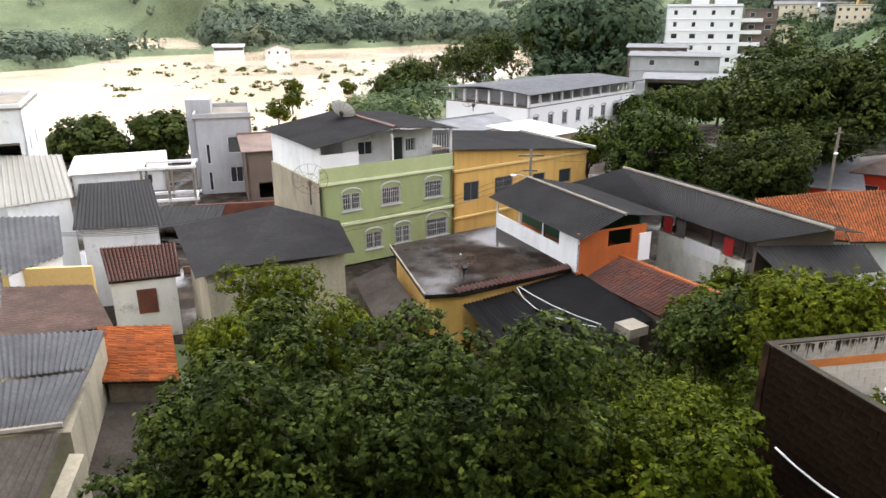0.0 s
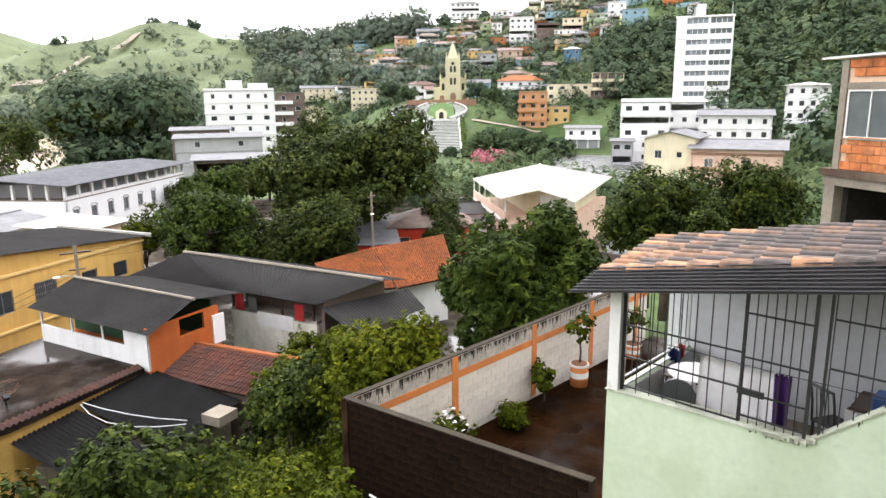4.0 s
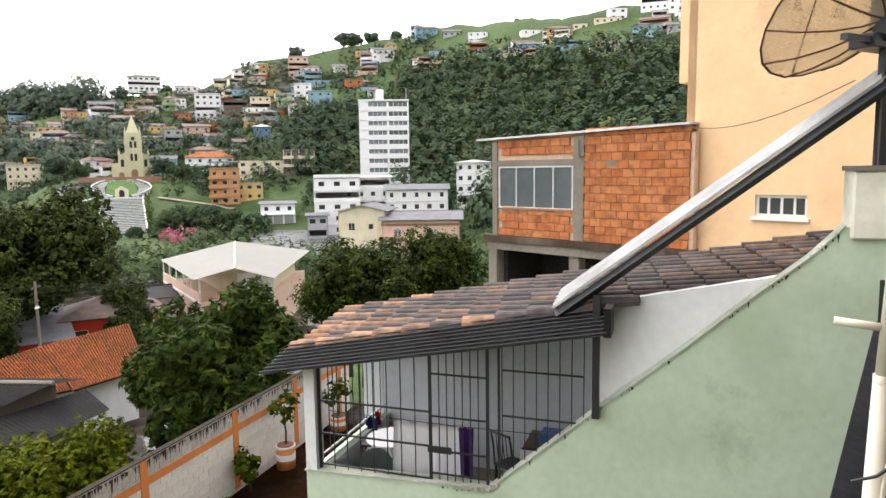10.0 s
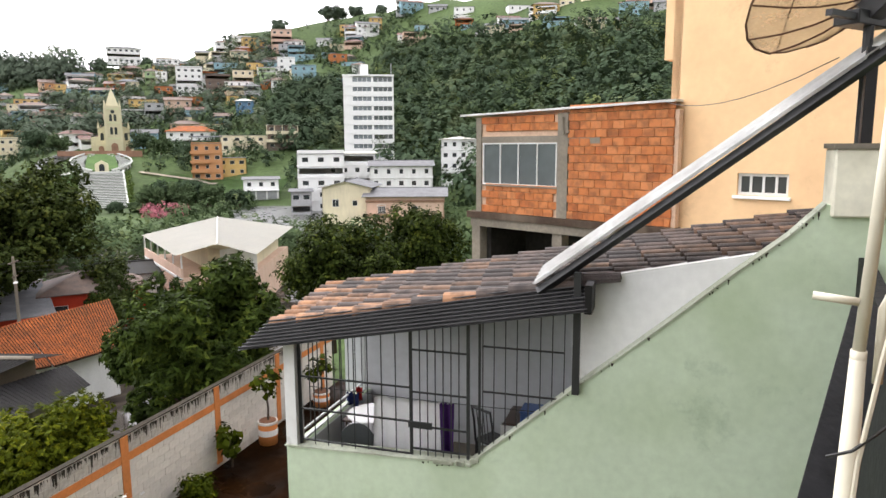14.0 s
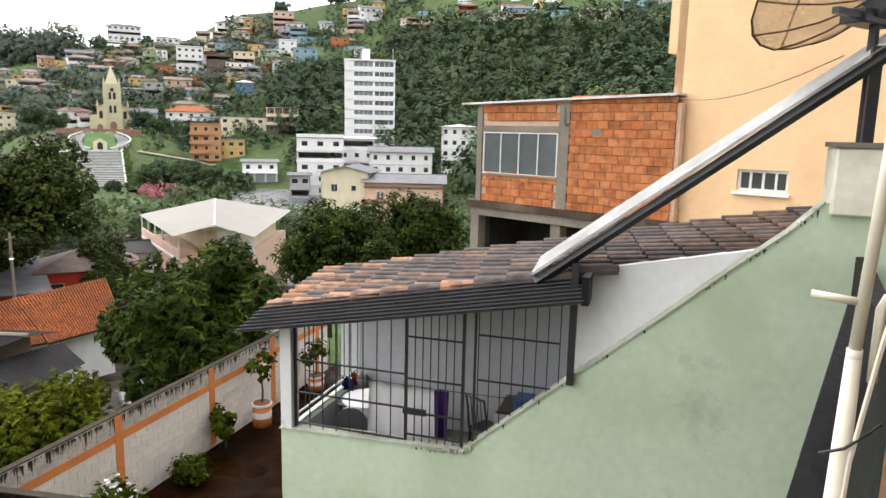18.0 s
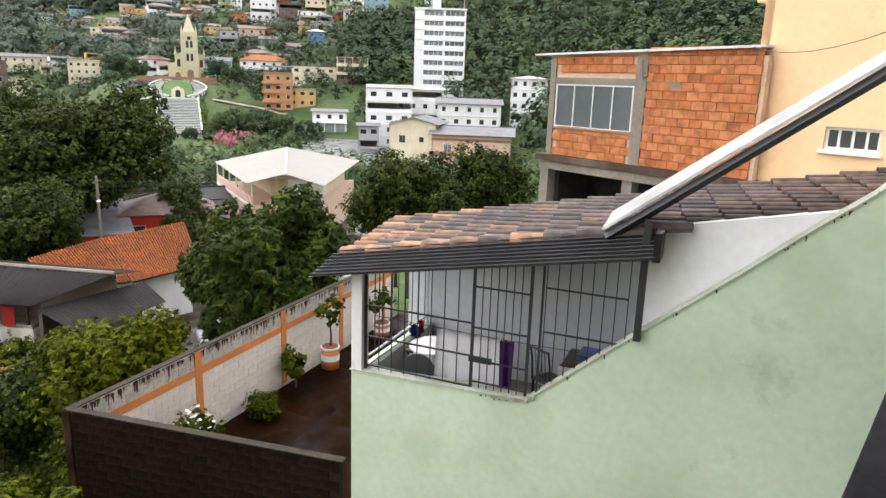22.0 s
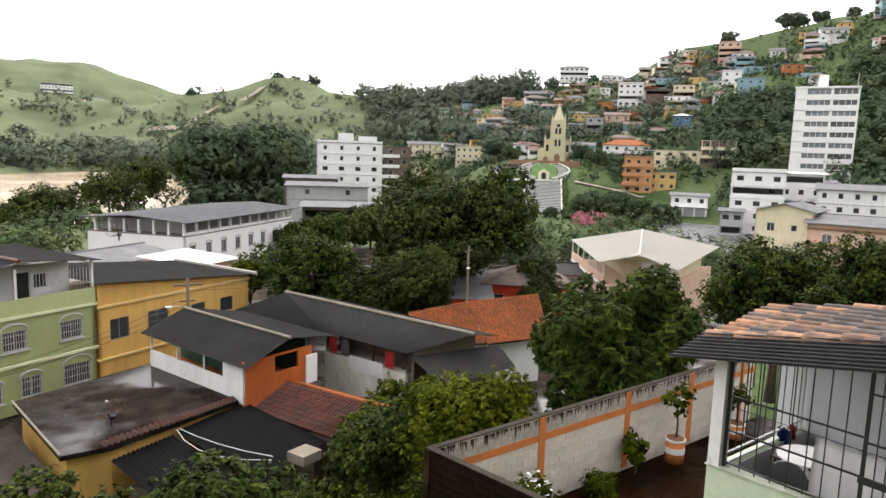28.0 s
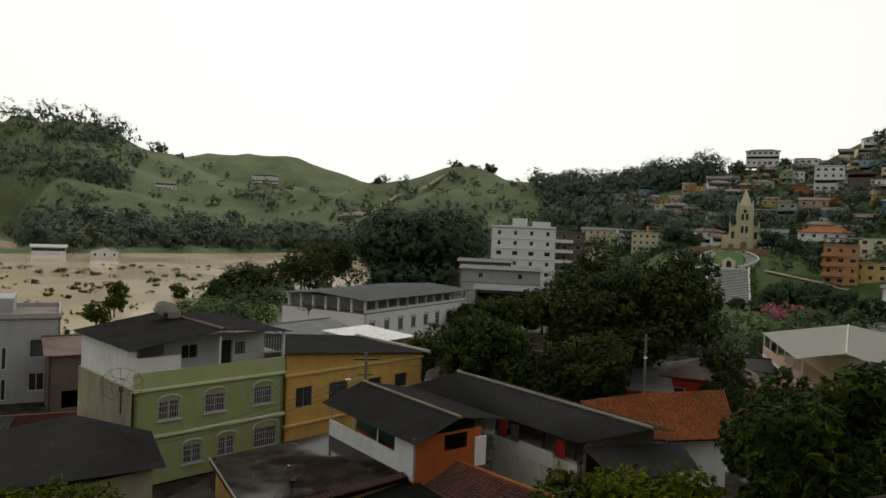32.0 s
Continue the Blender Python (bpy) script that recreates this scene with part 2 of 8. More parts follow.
M["dark_sheet"] = surface("blackened_metal_sheet", (0.02, 0.019, 0.019), 0.5, 0.3, 0.8, 10, 0.2, stain=(0.012, 0.012, 0.012), amount=0.6, spec=0.15)
M["gray_sheet"] = surface("grey_fibre_cement_sheet", (0.2, 0.2, 0.207), 0.8, 0.25, 0.6, 9, 0.2, stain=(0.14, 0.14, 0.14), amount=0.5, streak=True, spec=0.12)
M["side_render"] = surface("stained_bare_render", (0.34, 0.3, 0.22), 0.9, 0.2, 0.4, 8, 0.2, stain=(0.13, 0.12, 0.09), amount=0.6, streak=True)
M["yard_mud"] = surface("wet_yard_and_rubble", (0.045, 0.037, 0.03), 0.5, 0.5, 0.12, 1.2, 0.3, stain=(0.1, 0.08, 0.06), amount=0.7)
M["silver_sheet"] = surface("white_galvanised_sheet", (0.68, 0.68, 0.67), 0.5, 0.15, 1.5, 12, 0.05, stain=(0.28, 0.25, 0.22), amount=0.45, streak=True)
M["white_sheet"] = surface("white_metal_roof", (0.46, 0.445, 0.39), 0.5, 0.08, 0.4, 7, 0.05, stain=(0.55, 0.5, 0.42), amount=0.2)
M["slate_sheet"] = surface("slate_grey_sheet", (0.09, 0.093, 0.1), 0.8, 0.25, 0.6, 9, 0.2, stain=(0.14, 0.14, 0.14), amount=0.5, streak=True, spec=0.1)
M["mossy_coping"] = surface("mossy_black_coping", (0.045, 0.036, 0.026), 0.9, 0.4, 1.2, 12, 0.4, stain=(0.03, 0.03, 0.018), amount=0.7)
M["old_sheet"] = surface("brownish_fibre_cement_sheet", (0.16, 0.135, 0.115), 0.75, 0.3, 0.8, 9, 0.3, stain=(0.07, 0.06, 0.05), amount=0.6)
M["wet_slab"] = surface("wet_dark_slab", (0.018, 0.013, 0.01), 0.2, 0.5, 0.35, 6, 0.1, stain=(0.042, 0.032, 0.024), amount=0.7, spec=0.06)
M["wet_patio"] = surface("wet_brown_patio", (0.017, 0.007, 0.0022), 0.3, 0.5, 0.5, 7, 0.15, stain=(0.004, 0.002, 0.001), amount=1.0, spec=0.02)
M["metal_black"] = surface("black_painted_steel", (0.018, 0.018, 0.02), 0.45, 0.2, 2, 20, 0.05, spec=0.5)
M["metal_white"] = surface("white_painted_steel", (0.7, 0.7, 0.68), 0.5, 0.1, 2, 20, 0.03)
M["metal_pale"] = surface("dull_aluminium_paint", (0.5, 0.51, 0.51), 0.5, 0.1, 2, 20, 0.03)
M["plastic_sheet"] = surface("black_plastic_sheet", (0.012, 0.012, 0.013), 0.62, 0.4, 3.0, 12, 0.6, spec=0.1)
M["lawn"] = surface("clipped_lawn", (0.09, 0.15, 0.05), 0.95, 0.3, 0.3, 4, 0.3, stain=(0.06, 0.1, 0.035), amount=0.5)
M["metal_grey"] = surface("grey_steel", (0.35, 0.36, 0.37), 0.4, 0.15, 2, 20, 0.03, metal=0.7)
M["rust"] = surface("rusty_steel", (0.16, 0.09, 0.06), 0.8, 0.35, 3, 25, 0.2)
M["pvc"] = surface("cream_pvc", (0.6, 0.56, 0.45), 0.35, 0.06, 1.5, 12, 0.02, stain=(0.4, 0.36, 0.28), amount=0.3, streak=True)
M["wood"] = surface("weathered_timber", (0.2, 0.105, 0.05), 0.8, 0.3, 1.2, 18, 0.35, stain=(0.08, 0.05, 0.03), amount=0.5, streak=True)
M["wood_dark"] = surface("dark_stained_wood", (0.06, 0.035, 0.025), 0.45, 0.25, 2, 20, 0.1)
M["glass_dark"] = glass_material("dark_window_glass", (0.035, 0.04, 0.045))
M["glass_grey"] = glass_material("grey_window_glass", (0.1, 0.115, 0.12), 0.12)
M["sooty_slab"] = surface("sooty_concrete", (0.09, 0.062, 0.045), 0.9, 0.4, 0.6, 10, 0.4, stain=(0.25, 0.21, 0.16), amount=0.5, streak=True)
M["tower_glass"] = surface("pale_tower_glass", (0.22, 0.25, 0.27), 0.2, 0.3, 0.3, 3, 0.0, spec=0.6)
# Near-black on purpose: the deep shade below the slab is in this colour.
M["dark_void"] = surface("bare_render_painted_unlit", (0.035, 0.033, 0.03), 0.95, 0.3, 1, 8, 0.1)
M["opening"] = surface("dim_interior_plaster", (0.1, 0.095, 0.09), 0.9, 0.2, 1, 8, 0.05)
M["edge_sheet"] = surface("black_ribbed_sheet", (0.02, 0.019, 0.02), 0.38, 0.25, 1.0, 12, 0.05, spec=0.5)
M["inner_plaster"] = surface("grey_white_plaster", (0.55, 0.56, 0.58), 0.85, 0.1, 0.8, 8, 0.08)
M["cloth_white"] = surface("white_cotton_cloth", (0.9, 0.89, 0.9), 0.95, 0.06, 3, 40, 0.2)
M["cloth_purple"] = surface("purple_towel_cloth", (0.09, 0.035, 0.17), 0.95, 0.2, 3, 40, 0.3)
M["cloth_blue"] = surface("navy_cloth", (0.025, 0.035, 0.11), 0.9, 0.2, 3, 40, 0.2)
M["cloth_red"] = surface("red_cloth", (0.35, 0.03, 0.03), 0.9, 0.2, 3, 40, 0.2)
M["blue_plastic"] = surface("blue_plastic", (0.03, 0.07, 0.2), 0.5, 0.1, 3, 20, 0.03)
M["white_plastic"] = surface("white_plastic", (0.78, 0.78, 0.77), 0.4, 0.05, 3, 20, 0.02)
M["grey_plastic"] = surface("dark_grey_plastic", (0.07, 0.075, 0.08), 0.5, 0.1, 3, 20, 0.03)
M["red_paint"] = surface("red_wall_paint", (0.5, 0.06, 0.03), 0.8, 0.15, 0.7, 9, 0.1)
M["blue_paint"] = surface("blue_wall_paint", (0.13, 0.23, 0.34), 0.8, 0.12, 0.7, 9, 0.1)
M["sky_paint"] = surface("pale_blue_wall_paint", (0.26, 0.4, 0.46), 0.8, 0.12, 0.7, 9, 0.1)
M["dark_green_paint"] = surface("dark_green_wall_paint", (0.03, 0.1, 0.06), 0.7, 0.15, 0.7, 9, 0.1)
M["pink_paint"] = surface("salmon_wall_paint", (0.64, 0.46, 0.36), 0.8, 0.1, 0.5, 8, 0.1, stain=(0.5, 0.3, 0.2), amount=0.3, streak=True)
M["cream_paint"] = surface("cream_wall_paint", (0.74, 0.66, 0.48), 0.8, 0.1, 0.5, 8, 0.1, stain=(0.42, 0.37, 0.28), amount=0.3, streak=True)
M["ochre_paint"] = surface("ochre_wall_paint", (0.58, 0.4, 0.16), 0.8, 0.1, 0.5, 8, 0.1)
M["bright_orange"] = surface("bright_orange_paint", (0.52, 0.27, 0.13), 0.8, 0.1, 0.5, 8, 0.1)
M["lime_paint"] = surface("lime_wall_paint", (0.38, 0.5, 0.28), 0.8, 0.1, 0.5, 8, 0.1)
M["grey_paint"] = surface("grey_render", (0.42, 0.42, 0.43), 0.85, 0.12, 0.5, 8, 0.1, stain=(0.25, 0.25, 0.25), amount=0.3, streak=True)
M["brown_paint"] = surface("brown_render", (0.17, 0.13, 0.11), 0.85, 0.15, 0.5, 8, 0.1)
M["church_paint"] = surface("pale_yellow_church_paint", (0.62, 0.57, 0.39), 0.8, 0.08, 0.4, 6, 0.08)
M["church_brick"] = surface("reddish_stone_base", (0.32, 0.19, 0.13), 0.85, 0.2, 0.6, 6, 0.1)
M["stair_stone"] = surface("pale_stair_stone", (0.52, 0.53, 0.5), 0.85, 0.12, 0.5, 6, 0.1)
M["stair_riser"] = surface("mossy_stair_riser", (0.1, 0.11, 0.09), 0.9, 0.2, 0.5, 6, 0.1)
# Grey is lifted for sky sheen and haze over the distant streets.
M["asphalt"] = surface("wet_asphalt", (0.1, 0.1, 0.1), 0.3, 0.25, 0.4, 8, 0.15)
M["dirt"] = surface("pale_dirt_track", (0.5, 0.44, 0.36), 0.95, 0.2, 0.1, 2, 0.1)
M["red_earth"] = surface("bare_red_earth", (0.2, 0.1, 0.06), 0.95, 0.3, 0.2, 3, 0.3)
M["bark"] = surface("grey_brown_bark", (0.1, 0.075, 0.055), 0.9, 0.3, 2, 18, 0.5)
M["cable"] = surface("black_cable", (0.02, 0.02, 0.02), 0.6, 0.1, 2, 10, 0.0)
M["dish_mesh"] = surface("tan_wire_mesh", (0.5, 0.41, 0.27), 0.8, 0.15, 2, 30, 0.1, stain=(0.3, 0.2, 0.1), amount=0.5)
# fine wire gauze: half of it is holes
gauze = M["dish_mesh"].node_tree
g_hole, g_mix = gauze.nodes.new("ShaderNodeBsdfTransparent"), gauze.nodes.new("ShaderNodeMixShader")
g_mix.inputs["Fac"].default_value = 0.5
gauze.links.new(g_hole.outputs[0], g_mix.inputs[1])
gauze.links.new(gauze.nodes["Principled BSDF"].outputs[0], g_mix.inputs[2])
gauze.links.new(g_mix.outputs[0], gauze.nodes["Material Output"].inputs["Surface"])
M["leaf"] = leaf_material("dark_tree_leaf", (0.04, 0.055, 0.013), 0.3, 2.2, thin=0.12, patch=0.35)
# Very low dark ends: the black of unlit gaps is put into leaf tones.
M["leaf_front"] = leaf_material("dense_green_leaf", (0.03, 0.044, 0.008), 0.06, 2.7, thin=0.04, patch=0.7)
M["leaf_lime"] = leaf_material("yellow_green_leaf", (0.066, 0.084, 0.005), 0.15, 2.2, thin=0.15)
M["leaf_mid"] = leaf_material("mid_green_leaf", (0.044, 0.059, 0.003), 0.12, 2.4, thin=0.12)
M["leaf_mango"] = leaf_material("deep_green_long_leaf", (0.036, 0.056, 0.01), 0.15, 2.4, thin=0.1)
M["leaf_pink"] = leaf_material("pink_blossom", (0.42, 0.16, 0.2), 0.6, 1.3)
M["straw"] = leaf_material("dry_grass_plume", (0.35, 0.26, 0.12), 0.6, 1.3)
# Far-wood greens are lifted and greyed: hill haze is put into the leaf colour.
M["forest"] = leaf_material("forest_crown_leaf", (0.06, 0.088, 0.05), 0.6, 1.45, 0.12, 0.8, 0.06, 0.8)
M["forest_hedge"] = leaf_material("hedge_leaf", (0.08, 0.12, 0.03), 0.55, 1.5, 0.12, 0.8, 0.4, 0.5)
M["forest_haze"] = leaf_material("haze_paled_crown_leaf", (0.105, 0.135, 0.095), 0.65, 1.35, 0.12, 0.8, 0.03, 0.8)


def tile_material(name, stops, rough=0.6, dirt=0.85, gloss=0.05):
    """Clay tiles of different age: each piece takes its own tone."""
    m = surface(name, (0.2, 0.1, 0.06), rough, 0.3, 6, 40, 0.3, spec=gloss)
    n, l = m.node_tree.nodes, m.node_tree.links
    info, ramp, nz, mx = n.new("ShaderNodeObjectInfo"), n.new("ShaderNodeValToRGB"), n.new("ShaderNodeTexNoise"), n.new("ShaderNodeMix")
    e = ramp.color_ramp.elements
    e[0].color, e[1].color = rgb(stops[0]), rgb(stops[-1])
    for k, c in enumerate(stops[1:-1]):
        q = e.new((k + 1) / (len(stops) - 1))
        q.color = rgb(c)
    l.new(info.outputs["Random"], ramp.inputs["Fac"])
    tc = n.new("ShaderNodeTexCoord")
    nz.inputs["Scale"].default_value, nz.inputs["Detail"].default_value = 5.0, 5
    add = n.new("ShaderNodeVectorMath")
    l.new(tc.outputs["Object"], add.inputs[0])
    l.new(info.outputs["Location"], add.inputs[1])
    l.new(add.outputs["Vector"], nz.inputs["Vector"])
    mx.data_type = "RGBA"
    mx.inputs["B"].default_value = rgb((0.03, 0.026, 0.024))
    part_of = n.new("ShaderNodeMapRange")
    part_of.inputs["From Min"].default_value, part_of.inputs["From Max"].default_value, part_of.inputs["To Max"].default_value = 0.42, 0.68, dirt
    l.new(nz.outputs["Fac"], part_of.inputs["Value"])
    l.new(part_of.outputs["Result"], mx.inputs["Factor"])
    l.new(ramp.outputs["Color"], mx.inputs["A"])
    l.new(mx.outputs["Result"], n["Principled BSDF"].inputs["Base Color"])
    return m


M["tile_aged"] = tile_material("aged_grey_brown_tile", ((0.036, 0.031, 0.03), (0.075, 0.06, 0.055), (0.12, 0.09, 0.078), (0.05, 0.04, 0.037), (0.17, 0.105, 0.07)), 0.55, gloss=0.14)
M["tile_warm"] = tile_material("orange_brown_tile", ((0.07, 0.05, 0.04), (0.34, 0.17, 0.085), (0.11, 0.08, 0.065), (0.42, 0.22, 0.115), (0.16, 0.105, 0.08)), 0.55, gloss=0.12)


M["brick"] = tile_material("hollow_clay_brick_mixed", ((0.45, 0.16, 0.06), (0.5, 0.19, 0.075), (0.53, 0.215, 0.09), (0.43, 0.145, 0.056), (0.48, 0.175, 0.066)), 0.9, 0.55)


def puddled(m, dry=0.6, wet=0.08, scale=0.35, gloss=0.3):
    """Lets standing water lie on parts of a surface: the gloss changes from patch to patch."""
    n, l = m.node_tree.nodes, m.node_tree.links
    tc, nz, mr = n.new("ShaderNodeTexCoord"), n.new("ShaderNodeTexNoise"), n.new("ShaderNodeMapRange")
    nz.inputs["Scale"].default_value, nz.inputs["Detail"].default_value = scale, 5
    mr.inputs["From Min"].default_value, mr.inputs["From Max"].default_value = 0.42, 0.6
    mr.inputs["To Min"].default_value, mr.inputs["To Max"].default_value = dry, wet
    l.new(tc.outputs["Object"], nz.inputs["Vector"])
    l.new(nz.outputs["Fac"], mr.inputs["Value"])
    l.new(mr.outputs["Result"], n["Principled BSDF"].inputs["Roughness"])
    sp = n.new("ShaderNodeMapRange")
    sp.inputs["From Min"].default_value, sp.inputs["From Max"].default_value = 0.48, 0.62
    sp.inputs["To Min"].default_value, sp.inputs["To Max"].default_value = 0.01, gloss
    l.new(nz.outputs["Fac"], sp.inputs["Value"])
    l.new(sp.outputs["Result"], n["Principled BSDF"].inputs["Specular IOR Level"])


puddled(M["wet_slab"], 0.9, 0.12, 0.22, 0.1)
puddled(M["wet_patio"], 0.8, 0.2, 0.6, 0.03)
puddled(M["yard_mud"], 0.7, 0.12, 0.2)


def water_material():
    # Paler than silt-laden water: the sky's glare is lifted into the base colour.
    m = surface("muddy_river_water", (0.72, 0.57, 0.41), 0.14, 0.12, 0.012, 0.08, 0.0, spec=0.9)
    n, l = m.node_tree.nodes, m.node_tree.links
    tc, nz, bp = n.new("ShaderNodeTexCoord"), n.new("ShaderNodeTexNoise"), n.new("ShaderNodeBump")
    nz.inputs["Scale"].default_value, nz.inputs["Detail"].default_value = 0.5, 4
    bp.inputs["Strength"].default_value, bp.inputs["Distance"].default_value = 0.06, 0.1
    l.new(tc.outputs["Object"], nz.inputs["Vector"])
    l.new(nz.outputs["Fac"], bp.inputs["Height"])
    l.new(bp.outputs["Normal"], n["Principled BSDF"].inputs["Normal"])
    return m


def ground_material():
    """Grass and scrub with patches of bare earth."""
    # Pale greyed green: part of the hills' haze is put into the grass colour.
    m = surface("grass_and_scrub", (0.15, 0.18, 0.095), 0.95, 0.4, 0.02, 0.6, 0.3, stain=(0.07, 0.085, 0.04), amount=0.65)
    n, l = m.node_tree.nodes, m.node_tree.links
    b = n["Principled BSDF"]
    old = b.inputs["Base Color"].links[0].from_socket
    # scrub covers the town's side of the valley, pasture the far side
    tc, dot, mr = n.new("ShaderNodeTexCoord"), n.new("ShaderNodeVectorMath"), n.new("ShaderNodeMapRange")
    dot.operation = "DOT_PRODUCT"
    dot.inputs[1].default_value = (0.93, -0.36, 0)
    mr.inputs["From Min"].default_value, mr.inputs["From Max"].default_value = -30, 30
    mix = n.new("ShaderNodeMix")
    mix.data_type, mix.blend_type = "RGBA", "MULTIPLY"
    mix.inputs["B"].default_value = (0.5, 0.62, 0.42, 1)
    l.new(tc.outputs["Object"], dot.inputs[0])
    l.new(dot.outputs["Value"], mr.inputs["Value"])
    l.new(mr.outputs["Result"], mix.inputs["Factor"])
    l.new(old, mix.inputs["A"])
    l.new(mix.outputs["Result"], b.inputs["Base Color"])
    return m


M["water"] = water_material()
M["grass"] = ground_material()

# ---------------------------------------------------------------- mesh helpers


def link_mesh(name, bm, material, parent=None, label="", smooth=False):
    me = bpy.data.meshes.new(name)
    bm.normal_update()
    bm.to_mesh(me)
    bm.free()
    me.materials.append(material)
    if smooth:
        me.shade_smooth()
    ob = new(name, me)
    ob.parent = parent
    if label:
        ob["label"] = label
    return ob


def part(name, bm, material, parent, label="", smooth=False):
    return link_mesh(name, bm, material, parent, label, smooth)


def thing(name, m, label, category, group="", kind=""):
    ob = new(name)
    ob.empty_display_size = 0.3
    ob.matrix_world = m
    return tagged(ob, label, category, group, kind)


def box(bm, x0, x1, y0, y1, z0, z1, bevel=0.0):
    g = bmesh.ops.create_cube(bm, size=1.0, matrix=Matrix.Translation(((x0 + x1) / 2, (y0 + y1) / 2, (z0 + z1) / 2)) @ Matrix.Diagonal((x1 - x0, y1 - y0, z1 - z0, 1)))
    if bevel:
        es = list({e for v in g["verts"] for e in v.link_edges})
        bmesh.ops.bevel(bm, geom=es, offset=bevel, segments=1, affect="EDGES")
    return bm


def cube(x0, x1, y0, y1, z0, z1, bevel=0.0):
    return box(bmesh.new(), x0, x1, y0, y1, z0, z1, bevel)


def prism(bm, base, top):
    """A solid between two rings of the same number of corners."""
    a, b = [bm.verts.new(p) for p in base], [bm.verts.new(p) for p in top]
    k = len(a)
    bm.faces.new(a[::-1])
    bm.faces.new(b)
    for i in range(k):
        bm.faces.new((a[i], a[(i + 1) % k], b[(i + 1) % k], b[i]))
    bmesh.ops.recalc_face_normals(bm, faces=bm.faces)
    return bm


def block(corners, z0, z1):
    return prism(bmesh.new(), [(x, y, z0) for x, y in corners], [(x, y, z1) for x, y in corners])


def slab(bm, a, b, c, d, t=0.06):
    """A thick sheet whose upper face has the corners a b c d."""
    a, b, c, d = map(Vector, (a, b, c, d))
    n = (b - a).cross(d - a).normalized()
    if n.z < 0:
        n = -n
    return prism(bm, [p - n * t for p in (a, b, c, d)], [a, b, c, d])


def tube(bm, pts, radii, seg=8):
    pts = [Vector(p) for p in pts]
    if not isinstance(radii, (list, tuple)):
        radii = [radii] * len(pts)
    rings = []
    for i, p in enumerate(pts):
        d = (pts[min(i + 1, len(pts) - 1)] - pts[max(i - 1, 0)]).normalized()
        s = d.orthogonal().normalized() if abs(d.z) > 0.95 else Vector((0, 0, 1)).cross(d).normalized()
        o = d.cross(s)
        rings.append([bm.verts.new(p + (s * math.cos(q) + o * math.sin(q)) * radii[i]) for q in [2 * math.pi * k / seg for k in range(seg)]])
    for a, b in zip(rings, rings[1:]):
        for k in range(seg):
            bm.faces.new((a[k], a[(k + 1) % seg], b[(k + 1) % seg], b[k]))
    bm.faces.new(rings[0][::-1])
    bm.faces.new(rings[-1])
    return bm


def rod(pts, radii, seg=8):
    return tube(bmesh.new(), pts, radii, seg)


def ribbed(a, b, c, d, ribs, amp=0.03, t=0.02, sub=1, sharp=False):
    """A corrugated sheet: a to b across the ribs, a to d along them; real waves with an underside."""
    a, b, c, d = map(Vector, (a, b, c, d))
    n = (b - a).cross(d - a).normalized()
    if n.z < 0:
        n = -n
    per = 4
    cols = ribs * per + 1
    bm = bmesh.new()
    grid = []
    for j in range(sub + 1):
        row = []
        f = j / sub
        for i in range(cols):
            e = i / (cols - 1)
            p = (a.lerp(b, e)).lerp(d.lerp(c, e), f)
            w = math.cos(2 * math.pi * i / per)
            if sharp:
                w = 1.0 if i % per == 0 else -0.4
            row.append(bm.verts.new(p + n * amp * w))
        grid.append(row)
    for r0, r1 in zip(grid, grid[1:]):
        for i in range(cols - 1):
            bm.faces.new((r0[i], r0[i + 1], r1[i + 1], r1[i]))
    ret = bmesh.ops.solidify(bm, geom=bm.faces[:], thickness=t)
    bmesh.ops.recalc_face_normals(bm, faces=bm.faces)
    return bm


def tile_roof(name, a, b, c, d, nx, ny, material, parent, label="", rise=0.12):
    """A slope of barrel tiles in courses: a b along the eave, d c along the ridge; every tile is its own arched strip."""
    a, b, c, d = (np.array(p, float) for p in (a, b, c, d))
    nrm = np.cross(b - a, d - a)
    nrm /= np.linalg.norm(nrm) * (1 if nrm[2] > 0 else -1)
    k = 4
    i, j, q, e = np.meshgrid(np.arange(nx), np.arange(ny), np.arange(k), np.arange(4), indexing="ij")
    s = np.where((e == 0) | (e == 3), q, q + 1) / k
    up = (e >= 2).astype(float)
    wob = (np.sin(i * 12.9 + j * 78.2) * 43758.5) % 1.0
    x = (i + 0.5 + (s - 0.5) * (0.7 - 0.08 * up) + (wob - 0.5) * 0.06) / nx
    y = (j - 0.05 + up * 1.12) / ny
    h = np.sin(np.pi * s) * rise * (1 - 0.12 * up) + 0.035 * (1 - up)
    x, y, h = x[..., None], np.clip(y, -0.01, 1.0)[..., None], h[..., None]
    p = (a * (1 - x) + b * x) * (1 - y) + (d * (1 - x) + c * x) * y + nrm * h
    ob = quads(name, p.reshape(-1, 3), material, parent, label)
    ob["kind"] = "stuff"
    # Near-black deck: the shade between tiles is put into its colour.
    part("roof_deck", slab(bmesh.new(), a, b, c, d, 0.06), M["mortar_and_gap_shade"], parent)
    return ob


